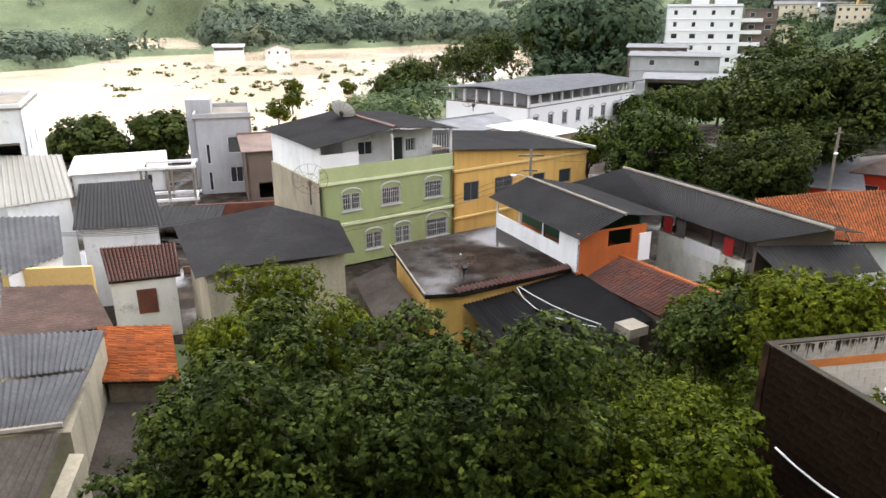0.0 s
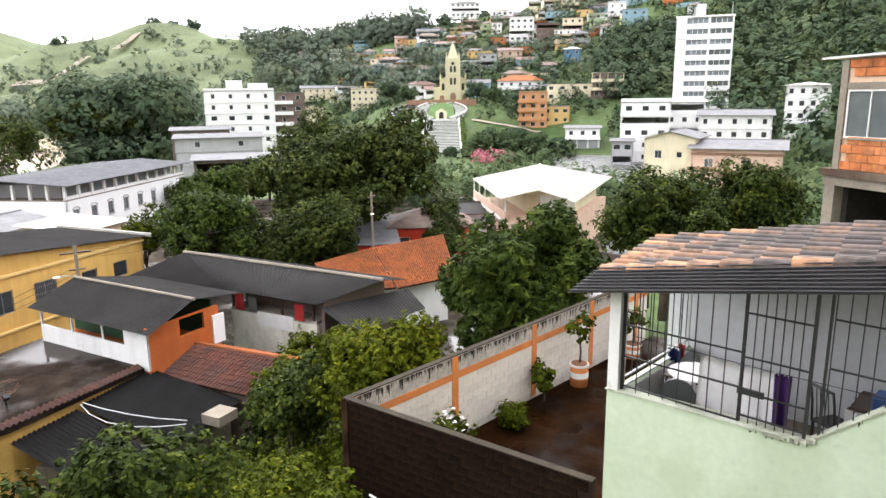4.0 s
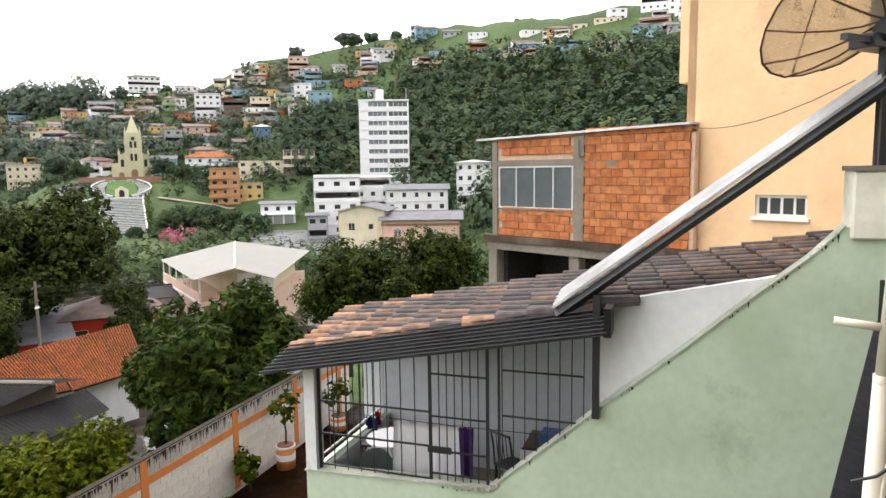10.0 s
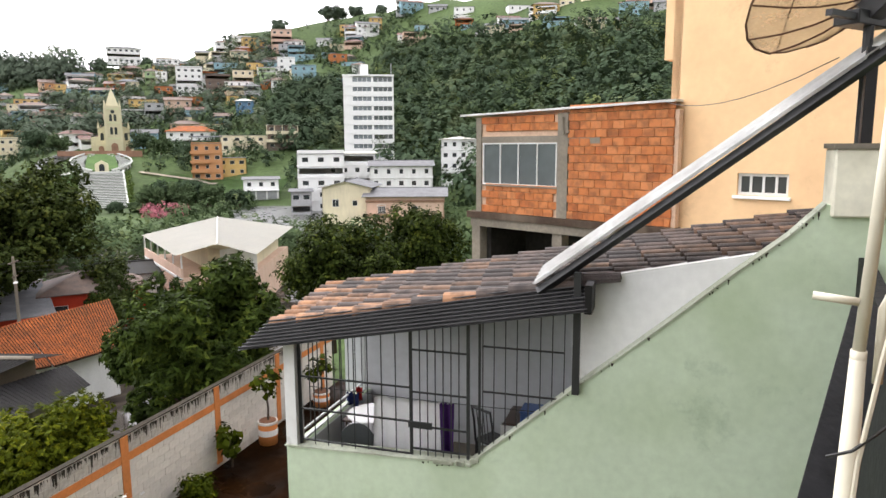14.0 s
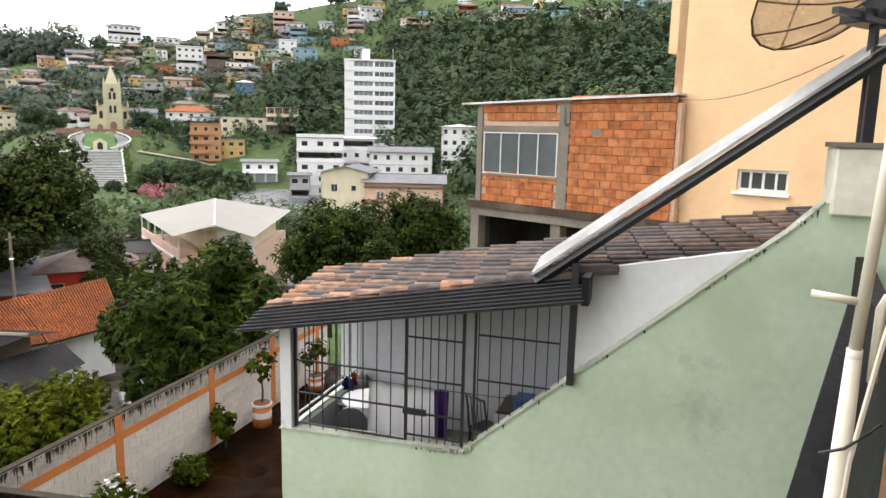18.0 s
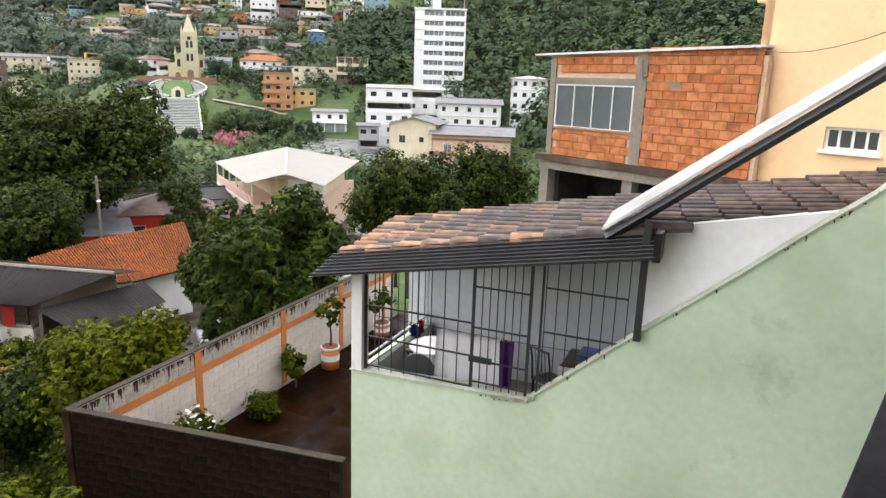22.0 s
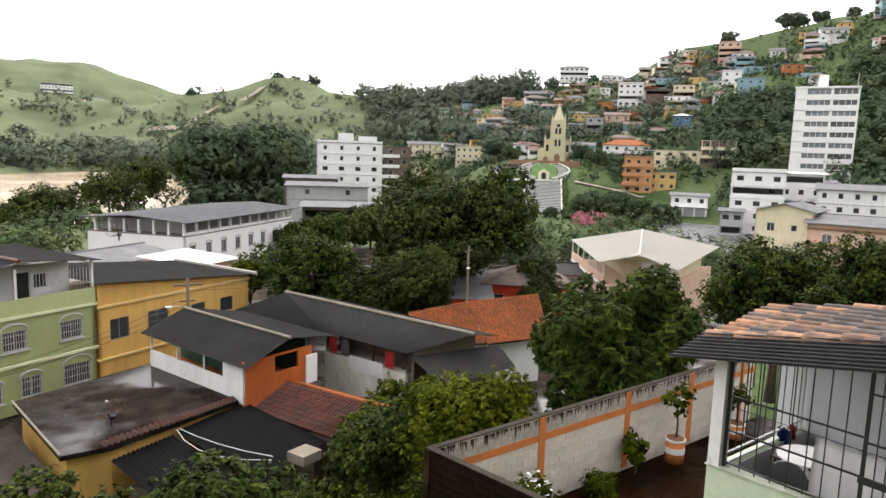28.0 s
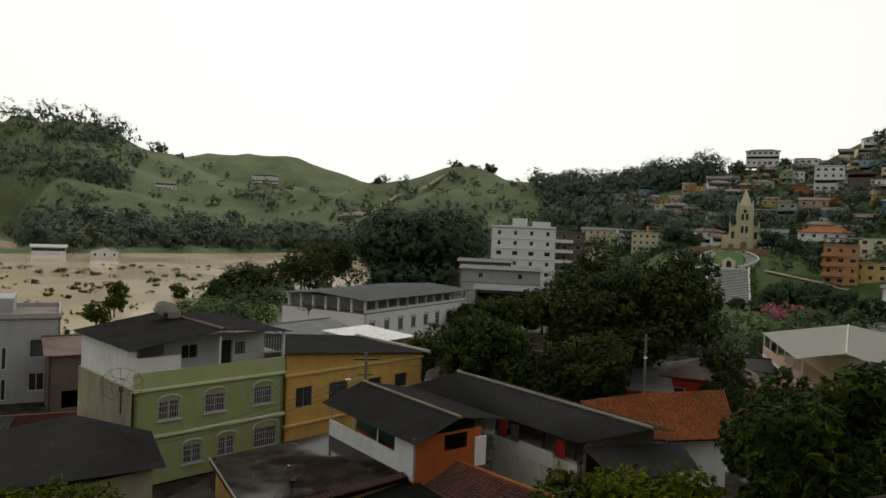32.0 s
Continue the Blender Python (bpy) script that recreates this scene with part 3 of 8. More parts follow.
def wall_with_holes(bm, w, z0, z1, holes, y0, y1):
    """A wall from x = 0 to w that is open at each hole (x, z, width, height)."""
    xs = sorted({0.0, w, *[h[0] for h in holes], *[h[0] + h[2] for h in holes]})
    zs = sorted({z0, z1, *[h[1] for h in holes], *[h[1] + h[3] for h in holes]})
    xs, zs = [x for x in xs if 0 <= x <= w], [z for z in zs if z0 <= z <= z1]
    nx, nz = len(xs) - 1, len(zs) - 1
    solid = [[not any(h[0] - 1e-4 < (xs[i] + xs[i + 1]) / 2 < h[0] + h[2] and h[1] < (zs[k] + zs[k + 1]) / 2 < h[1] + h[3] for h in holes) for k in range(nz)] for i in range(nx)]
    vs = {}

    def vert(i, k, y):
        if (i, k, y) not in vs:
            vs[i, k, y] = bm.verts.new((xs[i], y, zs[k]))
        return vs[i, k, y]

    def s(i, k):
        return 0 <= i < nx and 0 <= k < nz and solid[i][k]
    for i in range(nx):
        for k in range(nz):
            if not solid[i][k]:
                continue
            bm.faces.new([vert(*q) for q in ((i, k, y0), (i + 1, k, y0), (i + 1, k + 1, y0), (i, k + 1, y0))])
            bm.faces.new([vert(*q) for q in ((i, k, y1), (i, k + 1, y1), (i + 1, k + 1, y1), (i + 1, k, y1))])
            if not s(i - 1, k):
                bm.faces.new([vert(*q) for q in ((i, k, y0), (i, k + 1, y0), (i, k + 1, y1), (i, k, y1))])
            if not s(i + 1, k):
                bm.faces.new([vert(*q) for q in ((i + 1, k, y0), (i + 1, k, y1), (i + 1, k + 1, y1), (i + 1, k + 1, y0))])
            if not s(i, k - 1):
                bm.faces.new([vert(*q) for q in ((i, k, y0), (i, k, y1), (i + 1, k, y1), (i + 1, k, y0))])
            if not s(i, k + 1):
                bm.faces.new([vert(*q) for q in ((i, k + 1, y0), (i + 1, k + 1, y0), (i + 1, k + 1, y1), (i, k + 1, y1))])
    return bm


def turned(bm, m):
    bmesh.ops.transform(bm, matrix=m, verts=bm.verts)
    return bm


def frame_ring(bm, x0, z0, w, h, y0, y1, t):
    box(bm, x0, x0 + t, y0, y1, z0, z0 + h)
    box(bm, x0 + w - t, x0 + w, y0, y1, z0, z0 + h)
    box(bm, x0 + t, x0 + w - t, y0, y1, z0, z0 + t)
    box(bm, x0 + t, x0 + w - t, y0, y1, z0 + h - t, z0 + h)
    return bm


def window_unit(parent, m, x, z, w, h, kind="plain", frame_mat=None, pane_mat=None):
    """A window in a wall's opening: frame, panes, and by kind a mullion, an arched surround or a grille. Kind 'open' stays an empty opening."""
    if kind == "open":
        return
    fm, pm = frame_mat or M["metal_white"], pane_mat or M["glass_dark"]
    bm = frame_ring(bmesh.new(), x, z, w, h, 0.06, 0.14, 0.06)
    n = {"plain": 1, "arch": 2, "wide": 4, "double": 2, "grille": 2, "door": 1, "small": 1}.get(kind, 1)
    for i in range(1, n):
        box(bm, x + w * i / n - 0.025, x + w * i / n + 0.025, 0.07, 0.13, z + 0.06, z + h - 0.06)
    win = part("door" if kind == "door" else "window", turned(bm, m), fm, parent)
    part("pane", turned(cube(x + 0.05, x + w - 0.05, 0.09, 0.11, z + 0.05, z + h - 0.05), m), pm, win)
    if kind in ("arch", "grille"):
        g = bmesh.new()
        for i in range(int(w / 0.16) + 1):
            gx = x + 0.05 + i * (w - 0.1) / max(int(w / 0.16), 1)
            box(g, gx - 0.012, gx + 0.012, -0.06, -0.035, z, z + h)
        for q in (0.03, 0.4, 0.75):
            box(g, x, x + w, -0.06, -0.035, z + q * h, z + q * h + 0.03)
        part("grille", turned(g, m), fm, win)
    if kind == "arch":
        g = bmesh.new()
        k = 10
        pts = [(x + w / 2 - math.cos(math.pi * i / k) * (w / 2 + 0.1), -0.03, z + h - 0.02 + math.sin(math.pi * i / k) * w * 0.28) for i in range(k + 1)]
        tube(g, pts, 0.06, 5)
        part("arch_trim", turned(g, m), fm, win)
        part("sill", turned(cube(x - 0.12, x + w + 0.12, -0.12, 0.0, z - 0.1, z - 0.02), m), fm, win)


def openings(parent, m, holes, frame_mat=None, pane_mat=None):
    for h in holes:
        window_unit(parent, m, h[0], h[1], h[2], h[3], h[4] if len(h) > 4 else "plain", frame_mat, pane_mat)


def building(name, label, category, x, y, z, rz, w, d, h, wall, front=(), left=(), right=(), roof="flat", roof_mat=None, rise=1.0, over=0.4, group="", frame_mat=None, pane_mat=None, back=None, bands=(), band_mat=None, parapet=0.0, ribs=0):
    """A house with its front along local x at y = 0: four walls with real openings, floor slabs, roof and windows."""
    root = thing(name, pose(x, y, z, 0, 0, rz), label, category, group)
    t = 0.2
    sides = ((w, front, pose(0, 0, 0)), (d, right, pose(w, 0, 0, 0, 0, 90)), (w, (), pose(w, d, 0, 0, 0, 180)), (d, left, pose(0, d, 0, 0, 0, -90)))
    for length, holes, m in sides:
        part("wall", turned(wall_with_holes(bmesh.new(), length, 0, h, holes, 0, t), m), wall, root)
        openings(root, m, holes, frame_mat, pane_mat)
    part("floor_slab", cube(t, w - t, t, d - t, -0.1, 0.02), M["concrete"], root)
    levels = max(int(round(h / 3.0)), 1)
    for k in range(1, levels):
        part("floor_slab", cube(t, w - t, t, d - t, h * k / levels - 0.15, h * k / levels), M["concrete"], root)
    for zb, hb in bands:
        part("cornice", cube(-0.12, w + 0.12, -0.14, 0.0, zb, zb + hb, 0.02), band_mat or wall, root)
        part("cornice", cube(-0.14, 0.0, 0.0, d, zb, zb + hb, 0.02), band_mat or wall, root)
        part("cornice", cube(w, w + 0.14, 0.0, d, zb, zb + hb, 0.02), band_mat or wall, root)
    rm = roof_mat or M["concrete"]
    o = over
    if roof == "flat":
        part("roof_slab", cube(-o * 0.3, w + o * 0.3, -o * 0.3, d + o * 0.3, h, h + 0.15, 0.02), rm, root)
        if parapet:
            bm = bmesh.new()
            for q in ((0, w, 0, 0.14), (0, w, d - 0.14, d), (0, 0.14, 0.14, d - 0.14), (w - 0.14, w, 0.14, d - 0.14)):
                box(bm, *q, h + 0.15, h + 0.15 + parapet)
            part("parapet", bm, wall, root)
    elif roof in ("gable_x", "gable_y"):
        if roof == "gable_x":
            q = [(-o, -o, h), (w + o, -o, h), (w + o, d / 2, h + rise), (-o, d / 2, h + rise), (w + o, d + o, h), (-o, d + o, h)]
            tri = [((0, 0.01, h), (0, d - 0.01, h), (0, d / 2, h + rise * 0.92)), ((w - t, 0.01, h), (w - t, d - 0.01, h), (w - t, d / 2, h + rise * 0.92))]
            off = (t, 0, 0)
            s1, s2 = (q[0], q[1], q[2], q[3]), (q[4], q[5], q[3], q[2])
        else:
            q = [(-o, -o, h), (-o, d + o, h), (w / 2, d + o, h + rise), (w / 2, -o, h + rise), (w + o, d + o, h), (w + o, -o, h)]
            tri = [((0.01, 0, h), (w - 0.01, 0, h), (w / 2, 0, h + rise * 0.92)), ((0.01, d - t, h), (w - 0.01, d - t, h), (w / 2, d - t, h + rise * 0.92))]
            off = (0, t, 0)
            s1, s2 = (q[0], q[1], q[2], q[3]), (q[4], q[5], q[3], q[2])
        for s in (s1, s2):
            bm = ribbed(*s, ribs, 0.04) if ribs else slab(bmesh.new(), *s, 0.08)
            part("roof_slope", bm, rm, root)
        part("ridge_cap", rod([Vector(s1[3]) + Vector((0, 0, 0.03)), Vector(s1[2]) + Vector((0, 0, 0.03))], 0.11, 6), rm, root)
        for g in tri:
            part("gable", prism(bmesh.new(), g, [Vector(p) + Vector(off) for p in g]), wall, root)
    elif roof == "shed":
        part("roof_slope", ribbed((-o, -o, h + 0.05), (w + o, -o, h + 0.05), (w + o, d + o, h + rise), (-o, d + o, h + rise), ribs, 0.04) if ribs else slab(bmesh.new(), (-o, -o, h + 0.05), (w + o, -o, h + 0.05), (w + o, d + o, h + rise), (-o, d + o, h + rise), 0.1), rm, root)
    elif roof == "hip":
        k = min(w, d) / 2
        if w >= d:
            r0, r1 = (k, d / 2, h + rise), (w - k, d / 2, h + rise)
        else:
            r0, r1 = (w / 2, k, h + rise), (w / 2, d - k, h + rise)
        c = [(-o, -o, h), (w + o, -o, h), (w + o, d + o, h), (-o, d + o, h)]
        faces = ((c[0], c[1], r1, r0), (c[1], c[2], r1), (c[2], c[3], r0, r1), (c[3], c[0], r0)) if w >= d else ((c[0], c[1], r0), (c[1], c[2], r1, r0), (c[2], c[3], r1), (c[3], c[0], r0, r1))
        for f in faces:
            part("roof_slope", prism(bmesh.new(), [Vector(p) - Vector((0, 0, 0.08)) for p in f], [Vector(p) for p in f]), rm, root)
    return root


# ---------------------------------------------------------------- plants


def leaf_mesh(name, centres, radii, count, size, seed, material, parent, squash=0.8, long=1.0, shell=0.55, droop=0.15, label="", tuft=9, calm=0.3):
    """A crown of single leaves, gathered in clumps about the given centres: two triangles a leaf, none overlapping by rule."""
    rng = np.random.default_rng(seed)
    c, r = np.asarray(centres, float), np.asarray(radii, float)
    w = r ** 2 / (r ** 2).sum()
    sprigs = max(count // tuft, 1)
    k = rng.choice(len(c), sprigs, p=w)
    d = rng.normal(size=(sprigs, 3))
    d /= np.linalg.norm(d, axis=1, keepdims=True)
    rad = r[k] * (shell + (1 - shell) * rng.random(sprigs) ** 0.6) * (0.85 + 0.3 * rng.random(sprigs))
    p = c[k] + d * rad[:, None] * np.array([1, 1, squash])
    # each sprig is a little rosette of leaves that looks outward and up
    p, d = np.repeat(p, tuft, 0), np.repeat(d, tuft, 0)
    count = sprigs * tuft
    e = rng.normal(size=(count, 3))
    e /= np.linalg.norm(e, axis=1, keepdims=True)
    e = e + d * 0.35 + np.array([0, 0, 0.25])
    p = p + e * size * (0.5 + 0.8 * rng.random(count))[:, None]
    up = d * (0.8 - calm) + e * 2 * calm + rng.normal(size=(count, 3)) * calm + np.array([0, 0, 0.5])
    up /= np.linalg.norm(up, axis=1, keepdims=True)
    a = np.cross(up, rng.normal(size=(count, 3)))
    a[:, 2] -= droop
    a /= np.linalg.norm(a, axis=1, keepdims=True)
    b = np.cross(up, a)
    s = size * (0.6 + 0.8 * rng.random(count))[:, None]
    le, wi = a * s * long, b * s * 0.5
    v = np.empty((count, 4, 3))
    v[:, 0], v[:, 1], v[:, 2], v[:, 3] = p - le * 0.5, p + wi - up * s * 0.08, p + le * 0.5, p - wi - up * s * 0.08
    return quads(name, v.reshape(-1, 3), material, parent, label)


def quads(name, verts, material, parent=None, label=""):
    n = len(verts)
    me = bpy.data.meshes.new(name)
    me.vertices.add(n)
    me.vertices.foreach_set("co", verts.astype(np.float32).ravel())
    me.loops.add(n)
    me.loops.foreach_set("vertex_index", np.arange(n, dtype=np.int32))
    me.polygons.add(n // 4)
    me.polygons.foreach_set("loop_start", np.arange(0, n, 4, dtype=np.int32))
    me.update(calc_edges=True)
    me.materials.append(material)
    ob = new(name, me)
    ob.parent = parent
    if label:
        ob["label"] = label
    return ob


def tree(x, y, z, height, rx, ry, rz, count, size, material, seed, label, clumps=40, trunk=0.25, lean=(0, 0), long=1.0, name="tree", shell=0.55, clump=0.36, limbs=7, low=-0.75, group=""):
    """A tree on the ground at (x, y, z): trunk and limbs, and a crown of leaf clumps in an ellipsoid whose centre is at that height."""
    rng = random.Random(seed)
    root = thing(name, pose(x, y, z), label, "tree", group)
    bm = bmesh.new()
    top = Vector((lean[0], lean[1], height))
    tube(bm, [(0, 0, -0.4), (0.05, 0, height * 0.3), (lean[0] * 0.5, lean[1] * 0.5, height * 0.65), top], [trunk * 1.35, trunk, trunk * 0.75, trunk * 0.3], 9)
    cs, rs = [], []
    lobes, nl = [], 15
    for i in range(nl):
        zz = low + (0.92 - low) * (i + 0.5) / nl
        q, a = math.sqrt(max(1 - zz * zz, 0.05)), i * 2.4 + rng.uniform(-0.4, 0.4)
        lobes.append((Vector((math.cos(a) * q, math.sin(a) * q, zz)) * rng.uniform(0.45, 0.78), rng.uniform(0.24, 0.42)))
    while len(cs) < clumps:
        o, w = lobes[len(cs) % nl]
        p = Vector((rng.gauss(0, 1), rng.gauss(0, 1), rng.gauss(0, 1) * 0.9))
        p = o + p.normalized() * w * rng.uniform(0.55, 1.0)
        if p.z < low - 0.1:
            continue
        cs.append((lean[0] + p.x * rx, lean[1] + p.y * ry, height + p.z * rz))
        rs.append(clump * min(rx, ry, rz) * rng.uniform(0.65, 1.25))
    for i in range(limbs):
        e = Vector(cs[i * len(cs) // limbs])
        s = Vector((lean[0] * 0.4, lean[1] * 0.4, height * rng.uniform(0.4, 0.65)))
        tube(bm, [s, s.lerp(e, 0.5) + Vector((0, 0, 0.1 * rz)), e], [trunk * 0.5, trunk * 0.3, trunk * 0.1], 6)
    part("trunk", bm, M["bark"], root, smooth=True)
    leaf_mesh("crown", cs, rs, count, size, seed, material, root, 0.8, long, shell)
    return root

# ---------------------------------------------------------------- ground and river
T_AZ = [-180, -60, -34, -24, -16, -13, -10, -7, -4, 0, 4, 6, 9, 13, 17, 21, 26, 31, 37, 42, 46, 54, 60, 66, 72, 80, 110, 180]
T_START = [330, 770, 770, 770, 480, 480, 480, 490, 520, 560, 480, 440, 420, 400, 380, 360, 300, 260, 214, 205, 200, 195, 180, 150, 130, 115, 110, 200]
T_CREST = [900, 1200, 1200, 1100, 900, 900, 900, 880, 860, 820, 760, 720, 700, 700, 700, 650, 560, 520, 480, 470, 470, 470, 450, 430, 400, 380, 360, 600]
T_RISE = [6, 6.5, 7.2, 7.3, 7.2, 7.0, 5.7, 4.8, 4.0, 3.2, 3.0, 3.4, 4.4, 5.5, 5.2, 4.4, 4.3, 5.2, 6.1, 6.4, 8.6, 10.2, 11.2, 11.6, 12.0, 12.4, 12.0, 6]
B_AZ = [-75, -60, -34, -28, -24, -14, -4, 0, 6.7, 9, 11]
B_NEAR = [300, 110, 100, 92, 92, 112, 155, 172, 222, 300, 330]
B_FAR = [301, 300, 310, 330, 400, 440, 490, 540, 440, 310, 330]


def smooth01(t):
    t = np.clip(t, 0, 1)
    return t * t * (3 - 2 * t)


def terrain(x, y):
    """Height of the ground: the slope under the houses, the valley floor, the river bed, the hills."""
    az, r = np.degrees(np.arctan2(x, y)), np.hypot(x, y)
    r0, r1, el = (np.interp(az, T_AZ, k) for k in (T_START, T_CREST, T_RISE))
    zc = 20 + r1 * np.tan(np.radians(el))
    s = np.clip((r - r0) / (r1 - r0), 0, 1)
    z = 3 + (zc - 3) * (0.35 * s + 0.65 * s ** 1.5)
    z = np.where(r > r1, np.maximum(zc - (r - r1) * 0.25, 3), z)
    back = 20 + 1600 * np.tan(np.radians(np.interp(az, [-14, -8, -5, -2, 0, 2, 4, 6, 9, 13, 18, 24, 30], [3, 5.1, 5.6, 5.7, 5.75, 5.3, 4.7, 4.1, 3.4, 3.2, 4.2, 4.6, 3])))
    z = np.maximum(z, np.where(np.abs(az - 8) < 24, back * smooth01((r - 1100) / 500) * smooth01((2600 - r) / 900), 0))
    z = z + 8.0 * (1 - smooth01((np.hypot(x - 10, y + 6) - 10) / 26)) * (r < 120)
    knoll = 3 + 14.2 * np.clip((r - 211) / 59, 0, 1) * smooth01((az - 26) / 6) * smooth01((48 - az) / 6)
    z = np.where((r > 205) & (r < 330), np.maximum(z, knoll), z)
    near, far = np.interp(az, B_AZ, B_NEAR), np.interp(az, B_AZ, B_FAR)
    wet = smooth01((r - near) / 14 + 0.5) * smooth01((far - r) / 14 + 0.5) * (az > -75) * (az < 11)
    wet = np.maximum(wet, smooth01((r - 425) / 20) * smooth01((770 - r) / 20) * smooth01((-17 - az) / 3) * (az > -75))
    return z * (1 - wet) - 2.0 * wet


def polar_sheet():
    az = np.radians(np.concatenate([np.arange(-180, -66, 6.0), np.arange(-66, 115, 1.0), np.arange(116, 180, 6.0)]))
    r = np.concatenate([[0.5, 3], np.arange(6, 60, 3.0), np.geomspace(60, 800, 110), np.geomspace(830, 4500, 24)])
    a, q = np.meshgrid(az, r)
    x, y = q * np.sin(a), q * np.cos(a)
    z = terrain(x, y)
    bumps = np.array([[noise.noise((x[i, j] * 0.02, y[i, j] * 0.02, 0)) for j in range(x.shape[1])] for i in range(x.shape[0])])
    deg, far = np.degrees(a), np.hypot(x, y)
    town = smooth01((deg - 24) / 4) * smooth01((62 - deg) / 4) * smooth01((360 - far) / 60)
    z = z + np.where(z > 5, bumps * np.clip((far - 100) / 60, 0, 8) * (1 - 0.9 * town), 0)
    n, k = x.shape
    v = np.stack([x, y, z], -1).reshape(-1, 3)
    faces = [(i * k + j, i * k + (j + 1) % k, (i + 1) * k + (j + 1) % k, (i + 1) * k + j) for i in range(n - 1) for j in range(k)]
    me = bpy.data.meshes.new("ground")
    me.from_pydata(v.tolist(), [], faces)
    me.materials.append(M["grass"])
    me.shade_smooth()
    ob = new("ground", me)
    if me.polygons[50].normal.z < 0:
        me.flip_normals()
    return tagged(ob, "grassy valley floor and green hills in mist", "ground", kind="structure")


polar_sheet()
bm = bmesh.new()
vs = [bm.verts.new(p) for p in ((-1500, 60, 0), (300, 60, 0), (300, 1100, 0), (-1500, 1100, 0))]
bm.faces.new(vs)
tagged(link_mesh("water", bm, M["water"]), "wide muddy brown river in flood", "river", kind="structure")


def ground_z(x, y):
    return float(terrain(np.array(x, float), np.array(y, float)))


# ---------------------------------------------------------------- near house with the barred veranda
HX, HY, HR = 7.42, 3.42, 10.5


def house_pose(z=0.0):
    return pose(HX, HY, z, 0, 0, HR)


def wall_profile(bm, pts, x0, x1):
    """A wall between x0 and x1 whose outline is given in the y z plane."""
    return prism(bm, [(x0, y, z) for y, z in pts], [(x1, y, z) for y, z in pts])


veranda = thing("veranda_house", house_pose(), "mint green house with barred veranda and clay tile roof", "house")
SLOPE = [(0.05, 16.13), (-1.25, 17.27), (-2.16, 18.05), (-2.85, 18.67), (-3.35, 19.09), (-3.66, 19.42)]
part("side_wall", wall_profile(bmesh.new(), [(2.6, 8.0), (2.6, 16.04)] + SLOPE + [(-6.0, 19.46), (-6.0, 8.0)], 0.0, 0.18), M["mint_paint"], veranda, "mint green rendered wall with slanting top")
for (a, b) in zip([(2.62, 16.04)] + SLOPE, SLOPE):
    bm = wall_profile(bmesh.new(), [(a[0], a[1]), (b[0], b[1]), (b[0], b[1] + 0.02), (a[0], a[1] + 0.02)], -0.02, 0.2)
    part("coping", bm, M["coping"], veranda, "thin cement coping")
part("corner_post", cube(0.0, 0.2, 2.44, 2.6, 16.06, 17.52), M["white_paint"], veranda, "white corner post")
part("upper_wall", wall_profile(bmesh.new(), [(-1.15, 16.3), (-1.15, 18.47), (-4.0, 19.05), (-4.0, 16.3)], 0.22, 0.36), M["white_paint"], veranda, "white wall under the tile roof")
part("end_wall", cube(0.18, 3.7, 2.44, 2.6, 8.0, 16.0), M["mint_paint"], veranda)
part("veranda_floor", cube(0.18, 3.7, -1.15, 2.44, 15.13, 15.25), M["concrete"], veranda)
part("back_wall", cube(2.45, 2.6, -4.0, 2.9, 15.2, 17.55), M["inner_plaster"], veranda)
part("inner_wall", cube(0.36, 2.45, -1.3, -1.15, 15.25, 17.8), M["inner_plaster"], veranda)


def bar_panel(name, v0, v1, zlow, ztop, step, levels, x=0.08):
    """A grating along y with upright bars between the sill and the sloping roof."""
    n = max(int(abs(v1 - v0) / step), 1)
    panel = None
    for z in levels:
        g = prism(bmesh.new(), [(x - 0.012, v0, z(v0)), (x + 0.012, v0, z(v0)), (x + 0.012, v1, z(v1)), (x - 0.012, v1, z(v1))], [(x - 0.012, v0, z(v0) + 0.02), (x + 0.012, v0, z(v0) + 0.02), (x + 0.012, v1, z(v1) + 0.02), (x - 0.012, v1, z(v1) + 0.02)])
        if panel is None:
            panel = part(name, g, M["metal_black"], veranda, "black iron bars")
        else:
            part("rail", g, M["metal_black"], panel)
    for i in range(n + 1):
        v = v0 + (v1 - v0) * i / n
        part("bar", cube(x - 0.006, x + 0.006, v - 0.006, v + 0.006, zlow(v), ztop(v)), M["metal_black"], panel)
    return panel


def sill(v):
    return 16.13 - 0.035 * (v - 0.05) if v > 0.05 else 16.13 + 0.877 * (0.05 - v)


def roof_low(v):
    return 17.36 + 0.224 * (3.1 - v) + 0.06


bar_panel("grating", 2.4, 0.85, sill, roof_low, 0.19, (lambda v: 16.12, lambda v: 16.55, lambda v: 17.0))
bar_panel("gate", 0.82, 0.1, sill, roof_low, 0.1, (lambda v: 16.2, lambda v: 16.5, lambda v: 16.95, lambda v: 17.5))
bar_panel("grating", -0.1, -1.08, sill, roof_low, 0.13, (lambda v: 17.05, lambda v: 17.62))
for v in (2.42, 0.84, 0.08, -0.06):
    part("bar_post", cube(0.065, 0.095, v - 0.014, v + 0.014, sill(v) - 0.02, roof_low(v)), M["metal_black"], veranda)
part("latch", cube(0.03, 0.06, 0.55, 0.86, 16.5, 16.58), M["metal_black"], veranda)
